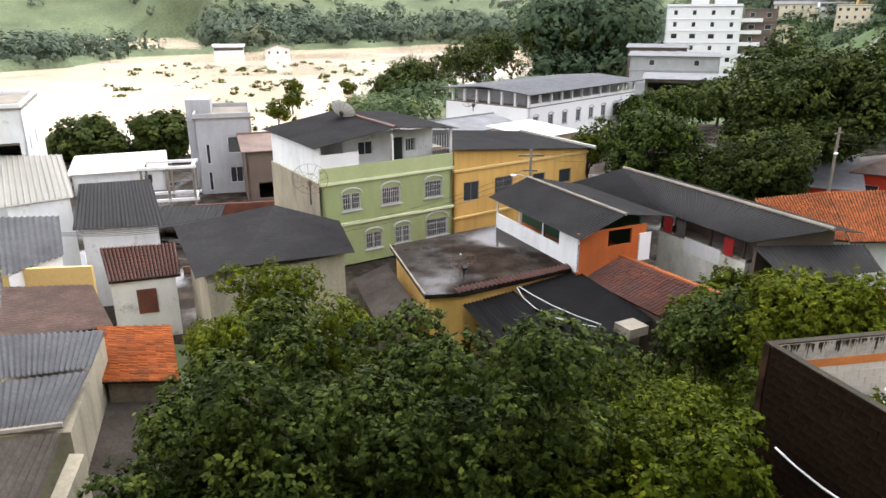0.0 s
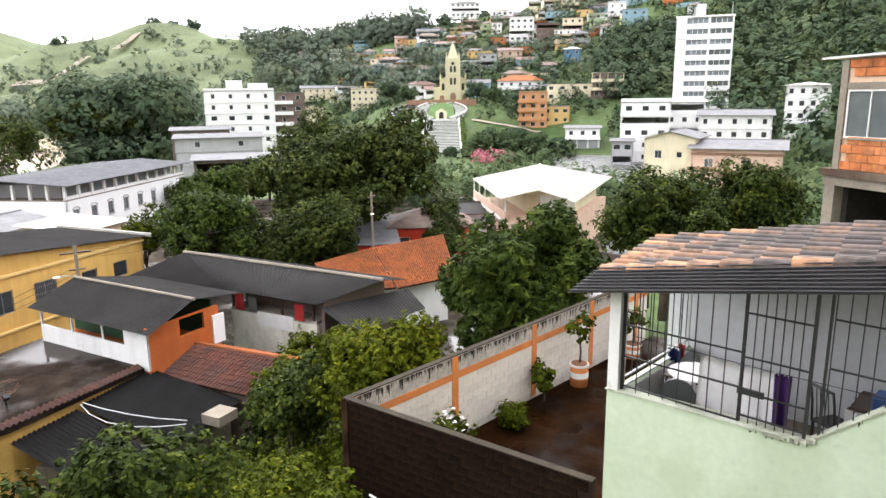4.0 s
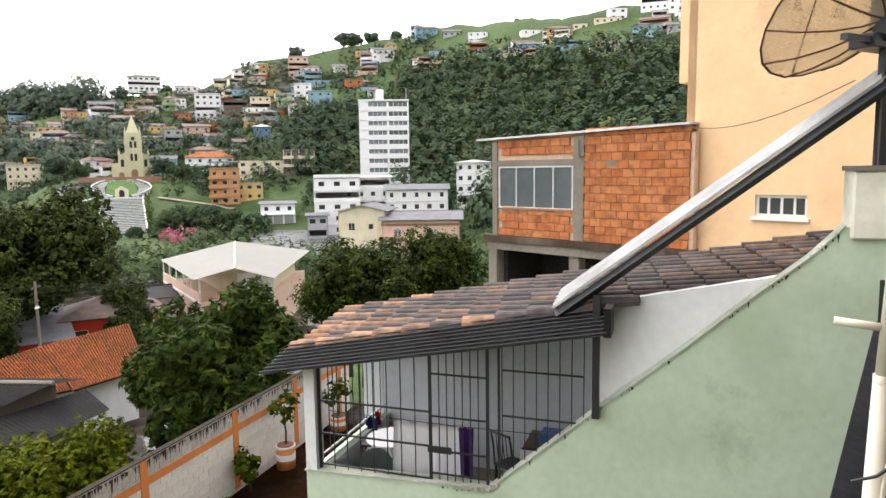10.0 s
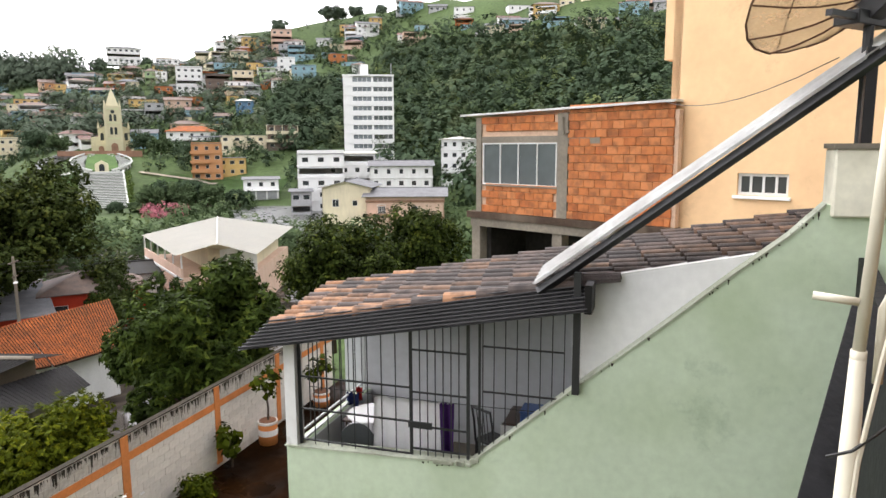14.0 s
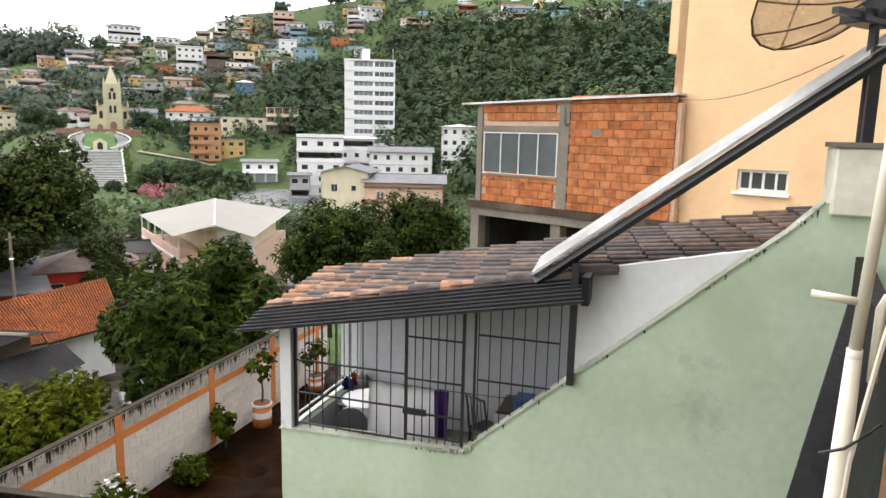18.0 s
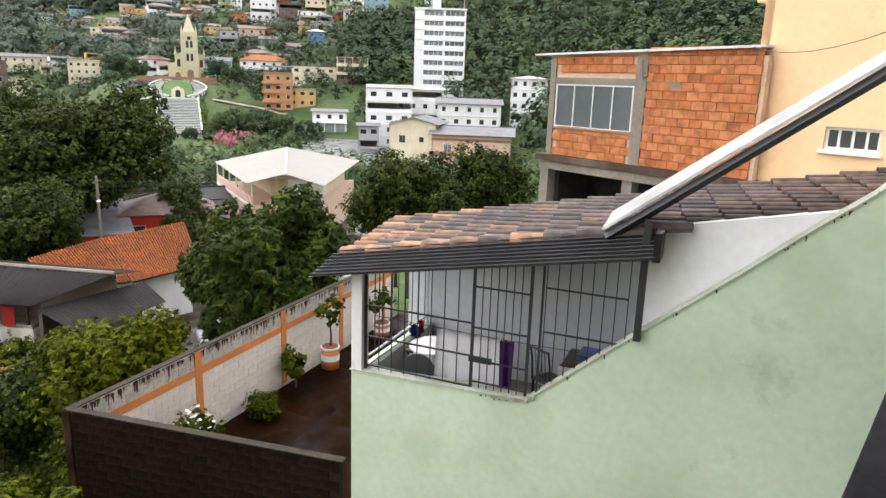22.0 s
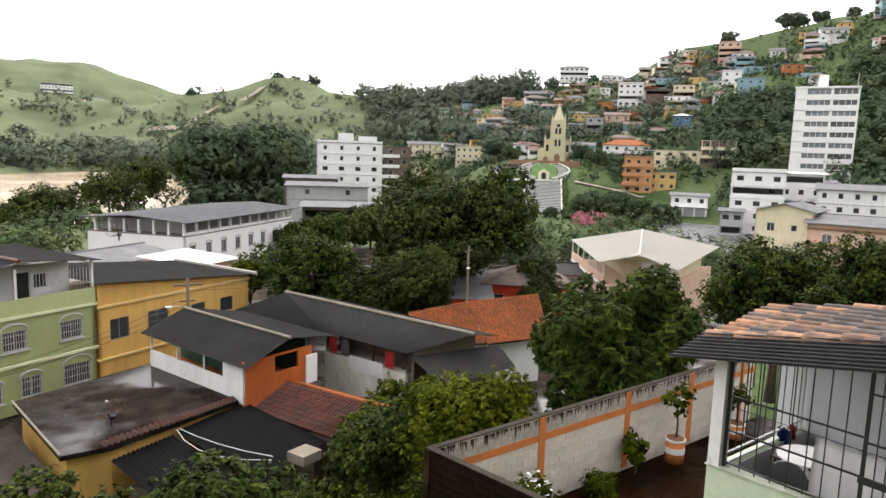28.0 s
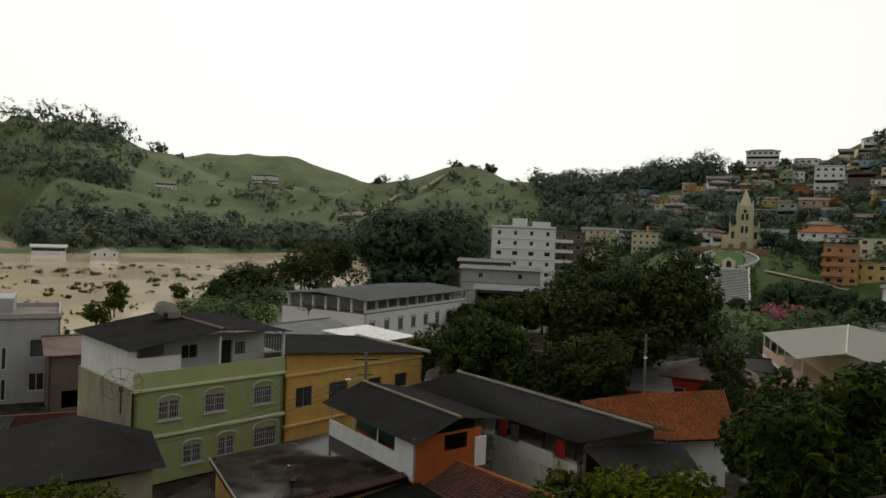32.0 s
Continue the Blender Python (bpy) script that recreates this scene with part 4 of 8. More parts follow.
# the side rail and its upright bars
bm = bmesh.new()
for i in range(9):
    box(bm, 0.25 + i * 0.25, 0.262 + i * 0.25, 2.5, 2.512, 16.1, 17.6)
part("side_grating", bm, M["metal_black"], veranda)
rail = part("side_rail", cube(0.2, 2.4, 2.47, 2.51, 16.02, 16.05), M["metal_pale"], veranda, "white aluminium window rail")
part("upper_rail", cube(0.2, 2.4, 2.48, 2.51, 16.15, 16.175), M["metal_pale"], rail)
part("mullion", cube(2.3, 2.335, 2.47, 2.51, 16.05, 17.55), M["metal_pale"], rail)
part("inner_face", cube(0.19, 2.44, 2.42, 2.437, 15.26, 16.0), M["inner_plaster"], veranda, "grey plastered inner face of the low wall")
part("gate_post", cube(-0.1, -0.02, -1.27, -1.19, 17.2, 18.62), M["metal_black"], veranda, "black steel post")


def tile_z(x, v):
    """The roof falls towards the veranda end and rises a little away from the edge."""
    return 18.185 + 0.063 * x - 0.197 * v


# corrugated black strip that runs along the roof's edge
part("edge_sheet", ribbed((-0.3, 3.1, 17.4), (0.1, 2.85, 17.72), (0.1, -1.36, 18.5), (-0.3, -1.36, 18.22), 8, 0.008, 0.008), M["edge_sheet"], veranda, "black corrugated edge sheet")
# Raised strips on the ribs: their wet highlights are put into the colour.
for k in range(8):
    q = (k + 0.5) / 8
    p0, p1 = Vector((-0.3, 3.1, 17.4)).lerp(Vector((0.1, 2.85, 17.72)), q), Vector((-0.3, -1.36, 18.22)).lerp(Vector((0.1, -1.36, 18.5)), q)
    up = Vector((-0.012, 0, 0.022))
    part("rib", rod([p0 + up, p0.lerp(p1, 0.5) + up, p1 + up], 0.01, 6), M["rib_glint"], veranda)
part("edge_box", cube(-0.29, 0.08, -1.41, -1.33, 18.2, 18.52), M["dark_sheet"], veranda)
bm = slab(bmesh.new(), *[(x, v, tile_z(x, v) - 0.03) for x, v in ((0.3, 2.84), (2.56, 3.16), (2.56, -4.2), (0.3, -4.2))], 0.03)
# The deck's black colour stands in for shade in the tile grooves.
part("roof_deck", bm, M["mortar_and_gap_shade"], veranda)


def tile_mesh(length, width, material):
    """One barrel tile: an arched strip with thickness, wider at its lower end."""
    b = bmesh.new()
    k = 7
    rows = []
    for y, w, lift in ((0.0, width, 0.0), (length, width * 0.86, -0.012)):
        for t in (0.0, 0.014):
            rows.append([b.verts.new((math.cos(math.pi * i / k) * (w / 2 - t), y, lift + math.sin(math.pi * i / k) * (w * 0.52 - t))) for i in range(k + 1)])
    o0, i0, o1, i1 = rows
    for i in range(k):
        b.faces.new((o0[i], o0[i + 1], o1[i + 1], o1[i]))
        b.faces.new((i0[i + 1], i0[i], i1[i], i1[i + 1]))
        b.faces.new((o0[i + 1], o0[i], i0[i], i0[i + 1]))
    me = bpy.data.meshes.new("tile")
    bmesh.ops.recalc_face_normals(b, faces=b.faces)
    b.to_mesh(me)
    b.free()
    me.materials.append(material)
    return me


# ---------------------------------------------------------------- awning of white sheet on a black beam
awning = thing("stair_awning", house_pose(), "slanting awning of white corrugated sheet on black beam", "awning")
A0, A1 = Vector((-0.02, -0.72, 18.44)), Vector((-0.02, -4.4, 21.22))
part("beam", tube(bmesh.new(), [A0 + Vector((0.05, -0.05, -0.09)), A1 + Vector((0.05, 0, -0.09))], 0.06, 4), M["metal_black"], awning)
part("sheet", ribbed(A0, A0 + Vector((0.78, 0.02, 0.07)), A1 + Vector((0.78, 0, 0.07)), A1, 5, 0.022, 0.008), M["silver_sheet"], awning, "white corrugated metal sheet")
part("rail", tube(bmesh.new(), [A0 + Vector((0.4, -0.1, -0.06)), A1 + Vector((0.4, 0, -0.06))], 0.03, 4), M["metal_black"], awning)
part("post", cube(0.02, 0.1, -4.02, -3.92, 20.0, 20.95), M["metal_black"], awning)
pier = thing("concrete_pier", house_pose(), "stained whitewashed concrete pier on the wall", "pier")
part("shaft", cube(-0.06, 0.4, -4.45, -3.7, 19.3, 19.98, 0.02), M["whitewash"], pier)
part("cap", cube(-0.08, 0.42, -4.47, -3.68, 19.98, 20.03), M["concrete"], pier)

# ---------------------------------------------------------------- satellite dish


def dish(x, y, z, rz, tilt, radius, label, pole=1.0, mat="dish_mesh", bare=False):
    root = thing("satellite_dish", pose(x, y, z, 0, 0, rz), label, "satellite dish")
    b = bmesh.new()
    rings, seg = 5, 24
    depth = radius * 0.36
    grid = [[b.verts.new((math.cos(2 * math.pi * j / seg) * radius * i / rings, math.sin(2 * math.pi * j / seg) * radius * i / rings, depth * (i / rings) ** 2)) for j in range(seg)] for i in range(1, rings + 1)]
    c = b.verts.new((0, 0, 0))
    for j in range(seg):
        b.faces.new((c, grid[0][j], grid[0][(j + 1) % seg]))
        for i in range(rings - 1):
            b.faces.new((grid[i][j], grid[i + 1][j], grid[i + 1][(j + 1) % seg], grid[i][(j + 1) % seg]))
    bmesh.ops.solidify(b, geom=b.faces[:], thickness=0.006)
    m = pose(0, 0, pole, tilt, 0, 0)
    if bare:
        b.free()
    else:
        part("reflector", turned(b, m), M[mat], root, smooth=True)
    b = bmesh.new()
    for j in range(12):
        q = 2 * math.pi * j / 12
        tube(b, [(math.cos(q) * radius * k / 4, math.sin(q) * radius * k / 4, depth * (k / 4) ** 2 - 0.012) for k in range(5)], 0.012, 4)
    for q in ((1.0, 0.5) if bare else (1.0,)):
        tube(b, [(math.cos(2 * math.pi * j / 24) * radius * q, math.sin(2 * math.pi * j / 24) * radius * q, depth * q * q) for j in range(25)], 0.014, 4)
    part("rib_frame", turned(b, m), M["rust"], root)
    b = bmesh.new()
    for j in range(3):
        q = 2 * math.pi * j / 3 + 0.4
        tube(b, [(math.cos(q) * radius, math.sin(q) * radius, depth), (0, 0, radius * 0.85)], 0.012, 4)
    part("feed_arm", turned(b, m), M["rust"], root)
    part("feed_horn", turned(rod([(0, 0, radius * 0.78), (0, 0, radius * 0.95)], 0.06, 8), m), M["metal_grey"], root)
    b = turned(cube(-0.12, 0.12, -0.12, 0.12, -0.22, -0.02), m)
    part("mount", b, M["metal_black"], root)
    part("pole", rod([(0, 0, 0), (0, 0, pole - 0.1)], 0.05, 8), M["metal_black"], root)
    return root


near_dish = dish(8.52, -0.44, 20.03, 150, 42, 1.1, "tan wire mesh satellite dish on black pole", 1.46)
part("tilt_bracket", cube(-0.34, 0.3, -0.2, 0.06, 1.16, 1.3, 0.01), M["metal_black"], near_dish, "black steel tilt bracket")
part("tilt_arm", cube(0.1, 0.72, -0.04, 0.03, 1.2, 1.26), M["metal_black"], near_dish, "black steel tilt arm")
part("motor_box", cube(-0.5, -0.08, -0.22, 0.12, 1.3, 1.72, 0.03), M["metal_black"], near_dish, "black motor housing")

# ---------------------------------------------------------------- pipes and timber at the near building
pipes = thing("drain_pipe", pose(2.77, -0.205, 15.0), "cream plastic drain pipe up the building's edge", "pipe")
part("lower_pipe", rod([(-0.02, 0.01, 0), (-0.02, 0.01, 3.4), (0, 0, 4.33)], [0.045, 0.042, 0.025], 14), M["pvc"], pipes, smooth=True)
part("collar", rod([(0, 0, 4.3), (0, 0, 4.36)], 0.025, 14), M["pvc"], pipes, smooth=True)
part("upper_pipe", rod([(0, 0, 4.35), (0.0, -0.045, 5.4)], 0.02, 12), M["pvc"], pipes, smooth=True)
part("tee_joint", rod([(0.0, -0.1, 5.4), (0.0, 0.0, 5.4)], 0.026, 12), M["pvc"], pipes, smooth=True)
part("stub", rod([(0, 0.01, 4.52), (0.0, 0.145, 4.53)], 0.014, 10), M["pvc"], pipes, smooth=True)
part("elbow", rod([(0.02, -0.06, 4.25), (0.02, -0.06, 4.5), (0.02, -0.075, 4.54), (0.02, -0.1, 4.55), (0.02, -0.12, 4.52), (0.02, -0.125, 4.45)], 0.016, 8), M["pvc"], pipes, smooth=True)
part("wire", rod([(-0.06, 0.0, 3.5), (-0.065, -0.02, 4.0), (-0.05, -0.07, 4.4), (0, -0.13, 4.75), (0.02, -0.13, 5.4)], 0.009, 6), M["pvc"], pipes)
part("strap", rod([(-0.06, 0.07, 4.0), (-0.075, 0.0, 4.04), (-0.06, -0.06, 4.1), (0.0, -0.1, 4.12)], 0.006, 5), M["cable"], pipes)
beam = thing("timber_post", pose(2.6, -0.4, 15.0), "rough weathered timber post beside the drain pipe", "post")
part("board", cube(-0.05, 0.3, -0.12, 0.06, 0, 4.62, 0.01), M["wood"], beam)
part("board", cube(-0.08, 0.25, -0.3, -0.125, 0, 6.6, 0.01), M["wood"], beam)
near_wall = cube(2.75, 9.0, -0.62, -0.5, 8.0, 18.9)
tagged(link_mesh("wall_near", near_wall, M["plastic_sheet"]), "wall hung with black plastic sheet beside the pipes", "wall", kind="structure")
strip = thing("drain_sheet", pose(0, 0, 0), "black plastic sheet along the wall's foot", "plastic sheet")
part("sheet", slab(bmesh.new(), (5.2, -0.32, 19.06), (5.2, -0.5, 19.0), (3.2, -0.24, 18.3), (3.2, -0.03, 18.36), 0.02), M["plastic_sheet"], strip)

# the house the view is taken from: unseen, added to block sky light behind
tagged(link_mesh("wall_rear", cube(-16.0, 2.3, -9.0, -1.1, 2.0, 31.0), M["old_concrete"]), "plain rendered house wall behind the viewpoint, unseen, added to block sky light", "wall", kind="structure")

# ---------------------------------------------------------------- yard of the veranda house
yard_floor = block([(6.7, 13.1), (8.5, 7.3), (7.3, 6.0), (21.6, 8.7), (21.0, 15.7)], 10.8, 11.0)
tagged(link_mesh("floor_yard", yard_floor, M["wet_patio"]), "wet brown concrete yard with puddles", "yard floor", kind="structure")


def wall_core(name, label, x, y, z0, z1, rz, length, t, mat):
    root = thing(name, pose(x, y, 0, 0, 0, rz), label, "wall", kind="structure")
    part("core", cube(0, length, 0.02, t - 0.02, z0, z1 - 0.01), mat, root)
    part("coping", cube(-0.005, length + 0.005, -0.008, t + 0.01, z1 - 0.01, z1 + 0.02, 0.006), M["mossy_coping"], root)
    return root


FAR_WALL_L, DARK_WALL_L = 14.4, 6.0
far_wall = wall_core("wall_boundary", "whitewashed block boundary wall with orange bands", 6.6, 13.2, 8.0, 13.3, 10.5, FAR_WALL_L, 0.16, M["white_block"])
for px in (0.02, 3.5, 7.05, 10.3, 13.4):
    part("pillar", cube(px, px + 0.24, -0.03, 0.0, 11.0, 13.28), M["orange_band"], far_wall, "orange painted pillar")
part("end_face", cube(-0.04, 0.0, -0.02, 0.18, 8.0, 13.29), M["dark_block"], far_wall, "blackened end face")
part("band", cube(0.0, FAR_WALL_L, -0.02, 0.0, 12.65, 12.85), M["orange_band"], far_wall, "orange painted band")
dark_wall = wall_core("wall_yard_end", "blackened concrete block wall, damp and mossy", 6.6, 13.2, 6.0, 13.3, -72.0, DARK_WALL_L, 0.16, M["mortar_and_gap_shade"])


def planter(x, y, z, r, h):
    root = thing("plant_pot", pose(x, y, z), "orange and white striped concrete planter", "plant pot")
    part("pot_body", rod([(0, 0, 0), (0, 0, h * 0.5), (0, 0, h * 0.92)], [r * 0.98, r, r * 0.98], 20), M["orange_band"], root, smooth=True)
    part("stripe", rod([(0, 0, h * 0.4), (0, 0, h * 0.66)], r * 1.015, 20), M["clean_white"], root, "white painted stripe")
    part("rim", rod([(0, 0, h * 0.9), (0, 0, h)], r * 1.06, 20), M["white_block"], root)
    part("soil", rod([(0, 0, h), (0, 0, h + 0.02)], r * 0.9, 16), M["red_earth"], root)


planter(15.35, 14.2, 11.0, 0.29, 0.72)
planter(18.6, 14.7, 11.0, 0.29, 0.5)
tree(18.6, 14.7, 11.52, 1.0, 0.35, 0.35, 0.6, 180, 0.18, M["leaf_mid"], 25, "leafy plant in the striped planter", 9, 0.03, name="potted_tree", clump=0.5)
tree(15.35, 14.2, 11.74, 1.2, 0.36, 0.36, 0.7, 150, 0.17, M["leaf_mid"], 21, "small potted tree with sparse leaves", 9, 0.03, name="potted_tree", clump=0.5)
tree(13.6, 14.0, 11.0, 0.9, 0.4, 0.35, 0.85, 200, 0.16, M["leaf_mid"], 22, "young broad-leaved shrub by the wall", 10, 0.03, name="shrub", long=1.3, clump=0.5)
tree(11.7, 13.3, 11.0, 0.32, 0.5, 0.5, 0.4, 2200, 0.08, M["leaf_mid"], 23, "round clipped shrub in the yard", 16, 0.03, name="shrub", clump=0.5)
tree(9.2, 12.7, 11.0, 1.0, 0.6, 0.5, 0.6, 700, 0.11, M["leaf_mid"], 24, "shrub with white flowers on a stand", 12, 0.03, name="shrub", clump=0.45)

# ---------------------------------------------------------------- brick house and beige building
BX, BY, BR = 17.65, 8.2, -107.5
brick_house = thing("brick_house", pose(BX, BY, 0, 0, 0, BR), "unfinished house of bare hollow brick, grey sliding window", "house")
BRICK_L, BZ0, BZ1 = 5.9, 18.2, 20.78
part("wall_core", turned(wall_with_holes(bmesh.new(), BRICK_L, BZ0, BZ1, [(0.2, 18.97, 2.5, 1.12)], 0.03, 0.2), pose(0, 0, 0)), M["fresh_mortar"], brick_house)
part("side_wall", cube(0, 0.2, 0.2, 6, BZ0, BZ1), M["brick"], brick_house)
part("column", cube(2.73, 3.04, -0.02, 0.03, BZ0, 20.82), M["concrete"], brick_house, "bare concrete column")
part("column", cube(-0.02, 0.16, -0.02, 0.03, BZ0, 20.78), M["concrete"], brick_house)
part("lintel", cube(0.16, 2.73, -0.01, 0.03, 20.1, 20.26), M["concrete"], brick_house, "bare concrete lintel")
part("lintel", cube(3.04, 3.95, -0.01, 0.03, 20.06, 20.22), M["concrete"], brick_house)
part("floor_slab", cube(-0.3, BRICK_L, -0.12, 6, 18.03, 18.2), M["sooty_slab"], brick_house, "sooty concrete floor slab")
part("edge_beam", cube(-0.2, BRICK_L, -0.06, 0.24, 17.8, 18.03), M["concrete"], brick_house, "bare concrete edge beam")
part("roof_slope", slab(bmesh.new(), (-0.55, -0.12, 20.87), (BRICK_L - 0.05, -0.12, 20.99), (BRICK_L - 0.05, 0.28, 21.0), (-0.55, 2.5, 20.9), 0.05), M["silver_sheet"], brick_house)
part("lower_column", cube(-0.15, 0.15, -0.05, 0.25, 12.0, 17.92), M["concrete"], brick_house)
part("lower_column", cube(2.6, 2.9, 0.0, 0.3, 12.0, 17.92), M["concrete"], brick_house)
# Back and side walls close the lower storey; near-black stands for its shade.
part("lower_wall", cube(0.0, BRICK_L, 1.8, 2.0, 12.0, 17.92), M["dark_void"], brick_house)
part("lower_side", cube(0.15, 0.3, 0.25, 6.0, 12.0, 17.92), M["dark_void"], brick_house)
bm = frame_ring(bmesh.new(), 0.2, 18.97, 2.5, 1.12, 0.0, 0.08, 0.035)
for k in (1, 2, 3):
    box(bm, 0.2 + 2.5 * k / 4 - 0.014, 0.2 + 2.5 * k / 4 + 0.014, 0.005, 0.06, 19.0, 20.06)
bwin = part("window", bm, M["metal_white"], brick_house, "white aluminium sliding window with grey panes")
for k in range(4):
    part("pane", cube(0.235 + 2.44 * k / 4, 0.205 + 2.44 * (k + 1) / 4, 0.03, 0.04, 19.0, 20.06), M["glass_grey"], bwin)
part("pipe", rod([(3.1, -0.06, 20.35), (2.95, -0.06, 20.28), (2.9, -0.06, 20.7)], 0.025, 8), M["concrete"], brick_house)
part("ledge", cube(0.16, 2.73, -0.04, 0.03, 18.93, 18.97), M["concrete"], brick_house)

beige = building("beige_building", "tall beige rendered building with small bathroom window", "building", 16.27, 2.82, 9.0, -107.5, 9.0, 8.0, 18.0, M["beige"],
                 front=[(1.56, 9.98, 1.02, 0.45, "wide")], roof="flat")
part("eave_block", cube(-0.2, 0.0, 0.0, 1.5, 12.87, 18.0), M["beige"], beige)
part("window_sill", cube(1.5, 2.64, -0.08, 0.0, 9.91, 9.97), M["clean_white"], beige)

# ---------------------------------------------------------------- green building
g = building("green_building", "three-storey olive green house with pale cornices and covered terrace", "house", -8.74, 45.03, 3.2, 32.8, 10.6, 9.3, 6.0, M["facade_green"],
             front=[(1.5, 4.0, 1.4, 1.2, "arch"), (4.6, 4.0, 1.5, 1.25, "arch"), (8.2, 4.0, 1.5, 1.25, "arch"), (3.2, 0.9, 1.3, 1.2, "arch"), (5.6, 0.9, 1.3, 1.3, "arch"), (8.3, 0.9, 1.9, 1.4, "arch")],
             roof="flat", bands=[(5.95, 0.2), (2.95, 0.2)], band_mat=M["trim_green"], frame_mat=M["metal_pale"])
part("side_render", cube(-0.16, -0.145, 0.0, 9.3, 0.0, 6.15), M["side_render"], g, "stained bare render on the side wall")
part("terrace_parapet", cube(-0.05, 10.65, -0.05, 0.12, 6.15, 7.15), M["facade_green_light"], g, "light green terrace parapet")
part("terrace_panel", cube(0.0, 2.9, 0.0, 0.1, 7.15, 8.05), M["clean_white"], g, "white panel on the parapet")
part("terrace_side", cube(0.0, 0.15, 0.12, 9.3, 6.15, 8.5), M["white_paint"], g, "white side wall of the terrace")
part("terrace_back", turned(wall_with_holes(bmesh.new(), 7.6, 6.15, 8.7, [(1.2, 7.2, 1.2, 1.0), (4.0, 6.2, 1.0, 2.1), (5.2, 7.1, 0.9, 1.0)], 0, 0.15), pose(2.9, 2.6, 0)), M["white_paint"], g)
openings(g, pose(2.9, 2.6, 0), [(1.2, 7.2, 1.2, 1.0, "double"), (4.0, 6.2, 1.0, 2.1, "door"), (5.2, 7.1, 0.9, 1.0, "plain")])
part("terrace_rear", cube(0.15, 10.6, 9.15, 9.3, 6.15, 8.6), M["white_paint"], g)
bm = bmesh.new()
for k in range(19):
    box(bm, 6.6 + k * 0.22, 6.62 + k * 0.22, 0.02, 0.04, 7.15, 8.6)
box(bm, 6.6, 10.6, 0.02, 0.04, 7.55, 7.59)
part("terrace_grating", bm, M["metal_white"], g)
for px in (5.5, 10.45):
    part("terrace_post", cube(px, px + 0.15, 0.0, 0.15, 7.15, 9.0), M["white_paint"], g)
for q in (((-0.5, -0.4, 8.6), (5.6, -0.4, 9.5), (5.6, 9.8, 9.6), (-0.5, 9.8, 8.6)), ((5.6, -0.4, 9.5), (11.0, -0.4, 9.0), (11.0, 9.8, 9.1), (5.6, 9.8, 9.6))):
    part("roof_slope", ribbed(q[0], q[3], q[2], q[1], 44, 0.025, 0.02), M["dark_roof"], g)
part("ridge_cap", rod([(5.6, -0.4, 9.54), (5.6, 9.8, 9.64)], 0.12, 6), M["roof_tile_old"], g)
dish(-9.2, 43.6, 8.3, 20, 45, 1.15, "bare wire satellite dish on a thin mast", 1.5, bare=True)
dish(-8.2, 52.6, 12.3, -20, -50, 0.95, "pale wire mesh satellite dish on the dark roof", 0.8, mat="dish_pale")
dish(2.2, 62.0, 12.0, 30, -40, 0.9, "bare wire satellite dish behind the roofs", 0.6, bare=True)
dish(0.6, 33.8, 7.1, 200, 48, 0.75, "bare wire satellite dish lying low on the terrace", 0.5, bare=True)

# ---------------------------------------------------------------- yellow building
yb = building("yellow_building", "yellow two-storey building with dark barred windows", "house", 0.35, 50.9, 3.0, 34.9, 14.2, 9.0, 6.0, M["yellow_paint"],
              front=[(0.9, 3.4, 1.5, 1.5, "double"), (4.0, 3.5, 1.8, 1.4, "grille"), (8.0, 3.5, 1.4, 1.2, "plain"), (11.0, 3.5, 1.4, 1.2, "plain")], roof="none", bands=[(5.8, 0.2), (2.1, 0.18)], band_mat=M["yellow_trim"], frame_mat=M["metal_grey"])
part("upper_wall", prism(bmesh.new(), [(0, 0, 6.0), (14.2, 0, 6.0), (14.2, 0.2, 6.0), (0, 0.2, 6.0)], [(0, 0, 7.5), (14.2, 0, 6.1), (14.2, 0.2, 6.1), (0, 0.2, 7.5)]), M["yellow_paint"], yb)
part("roof_slope", ribbed((-0.2, -0.4, 7.6), (-0.2, 9.4, 7.9), (14.6, 9.4, 6.4), (14.6, -0.5, 6.2), 40, 0.025, 0.02), M["dark_roof"], yb)
part("roof_edge", prism(bmesh.new(), [(14.6, -0.5, 6.1), (14.8, -0.5, 6.1), (14.8, 9.4, 6.3), (14.6, 9.4, 6.3)], [(14.6, -0.5, 6.4), (14.8, -0.5, 6.4), (14.8, 9.4, 6.6), (14.6, 9.4, 6.6)]), M["white_sheet"], yb)

# ---------------------------------------------------------------- orange and white house with the large dark roofs
oh = thing("orange_house", pose(6.69, 34.52, 0, 0, 0, 25), "orange and white house under wide dark roofs", "house")
part("lower_wall", cube(0, 4.6, 0, 8.8, 3.0, 7.2), M["orange_paint"], oh)
part("white_wall", cube(-0.03, 0.12, 0.0, 8.8, 6.9, 8.0), M["white_paint"], oh, "white half wall of the open gallery")
part("white_wall", cube(-0.03, 0.12, 0.0, 1.7, 8.0, 9.0), M["white_paint"], oh)
part("green_wall", cube(1.9, 2.05, 1.7, 8.8, 7.2, 9.5), M["dark_green_paint"], oh)
part("front_wall", turned(wall_with_holes(bmesh.new(), 4.6, 7.2, 9.1, [(2.0, 8.1, 1.6, 0.9)], 0, 0.15), pose(0, 0, 0)), M["orange_paint"], oh, "orange front wall")
part("gallery_grating", turned(frame_ring(bmesh.new(), 0, 8.0, 1.6, 0.9, 0, 0.05, 0.04), pose(0.05, 3.4, 0, 0, 0, -90)), M["metal_black"], oh)
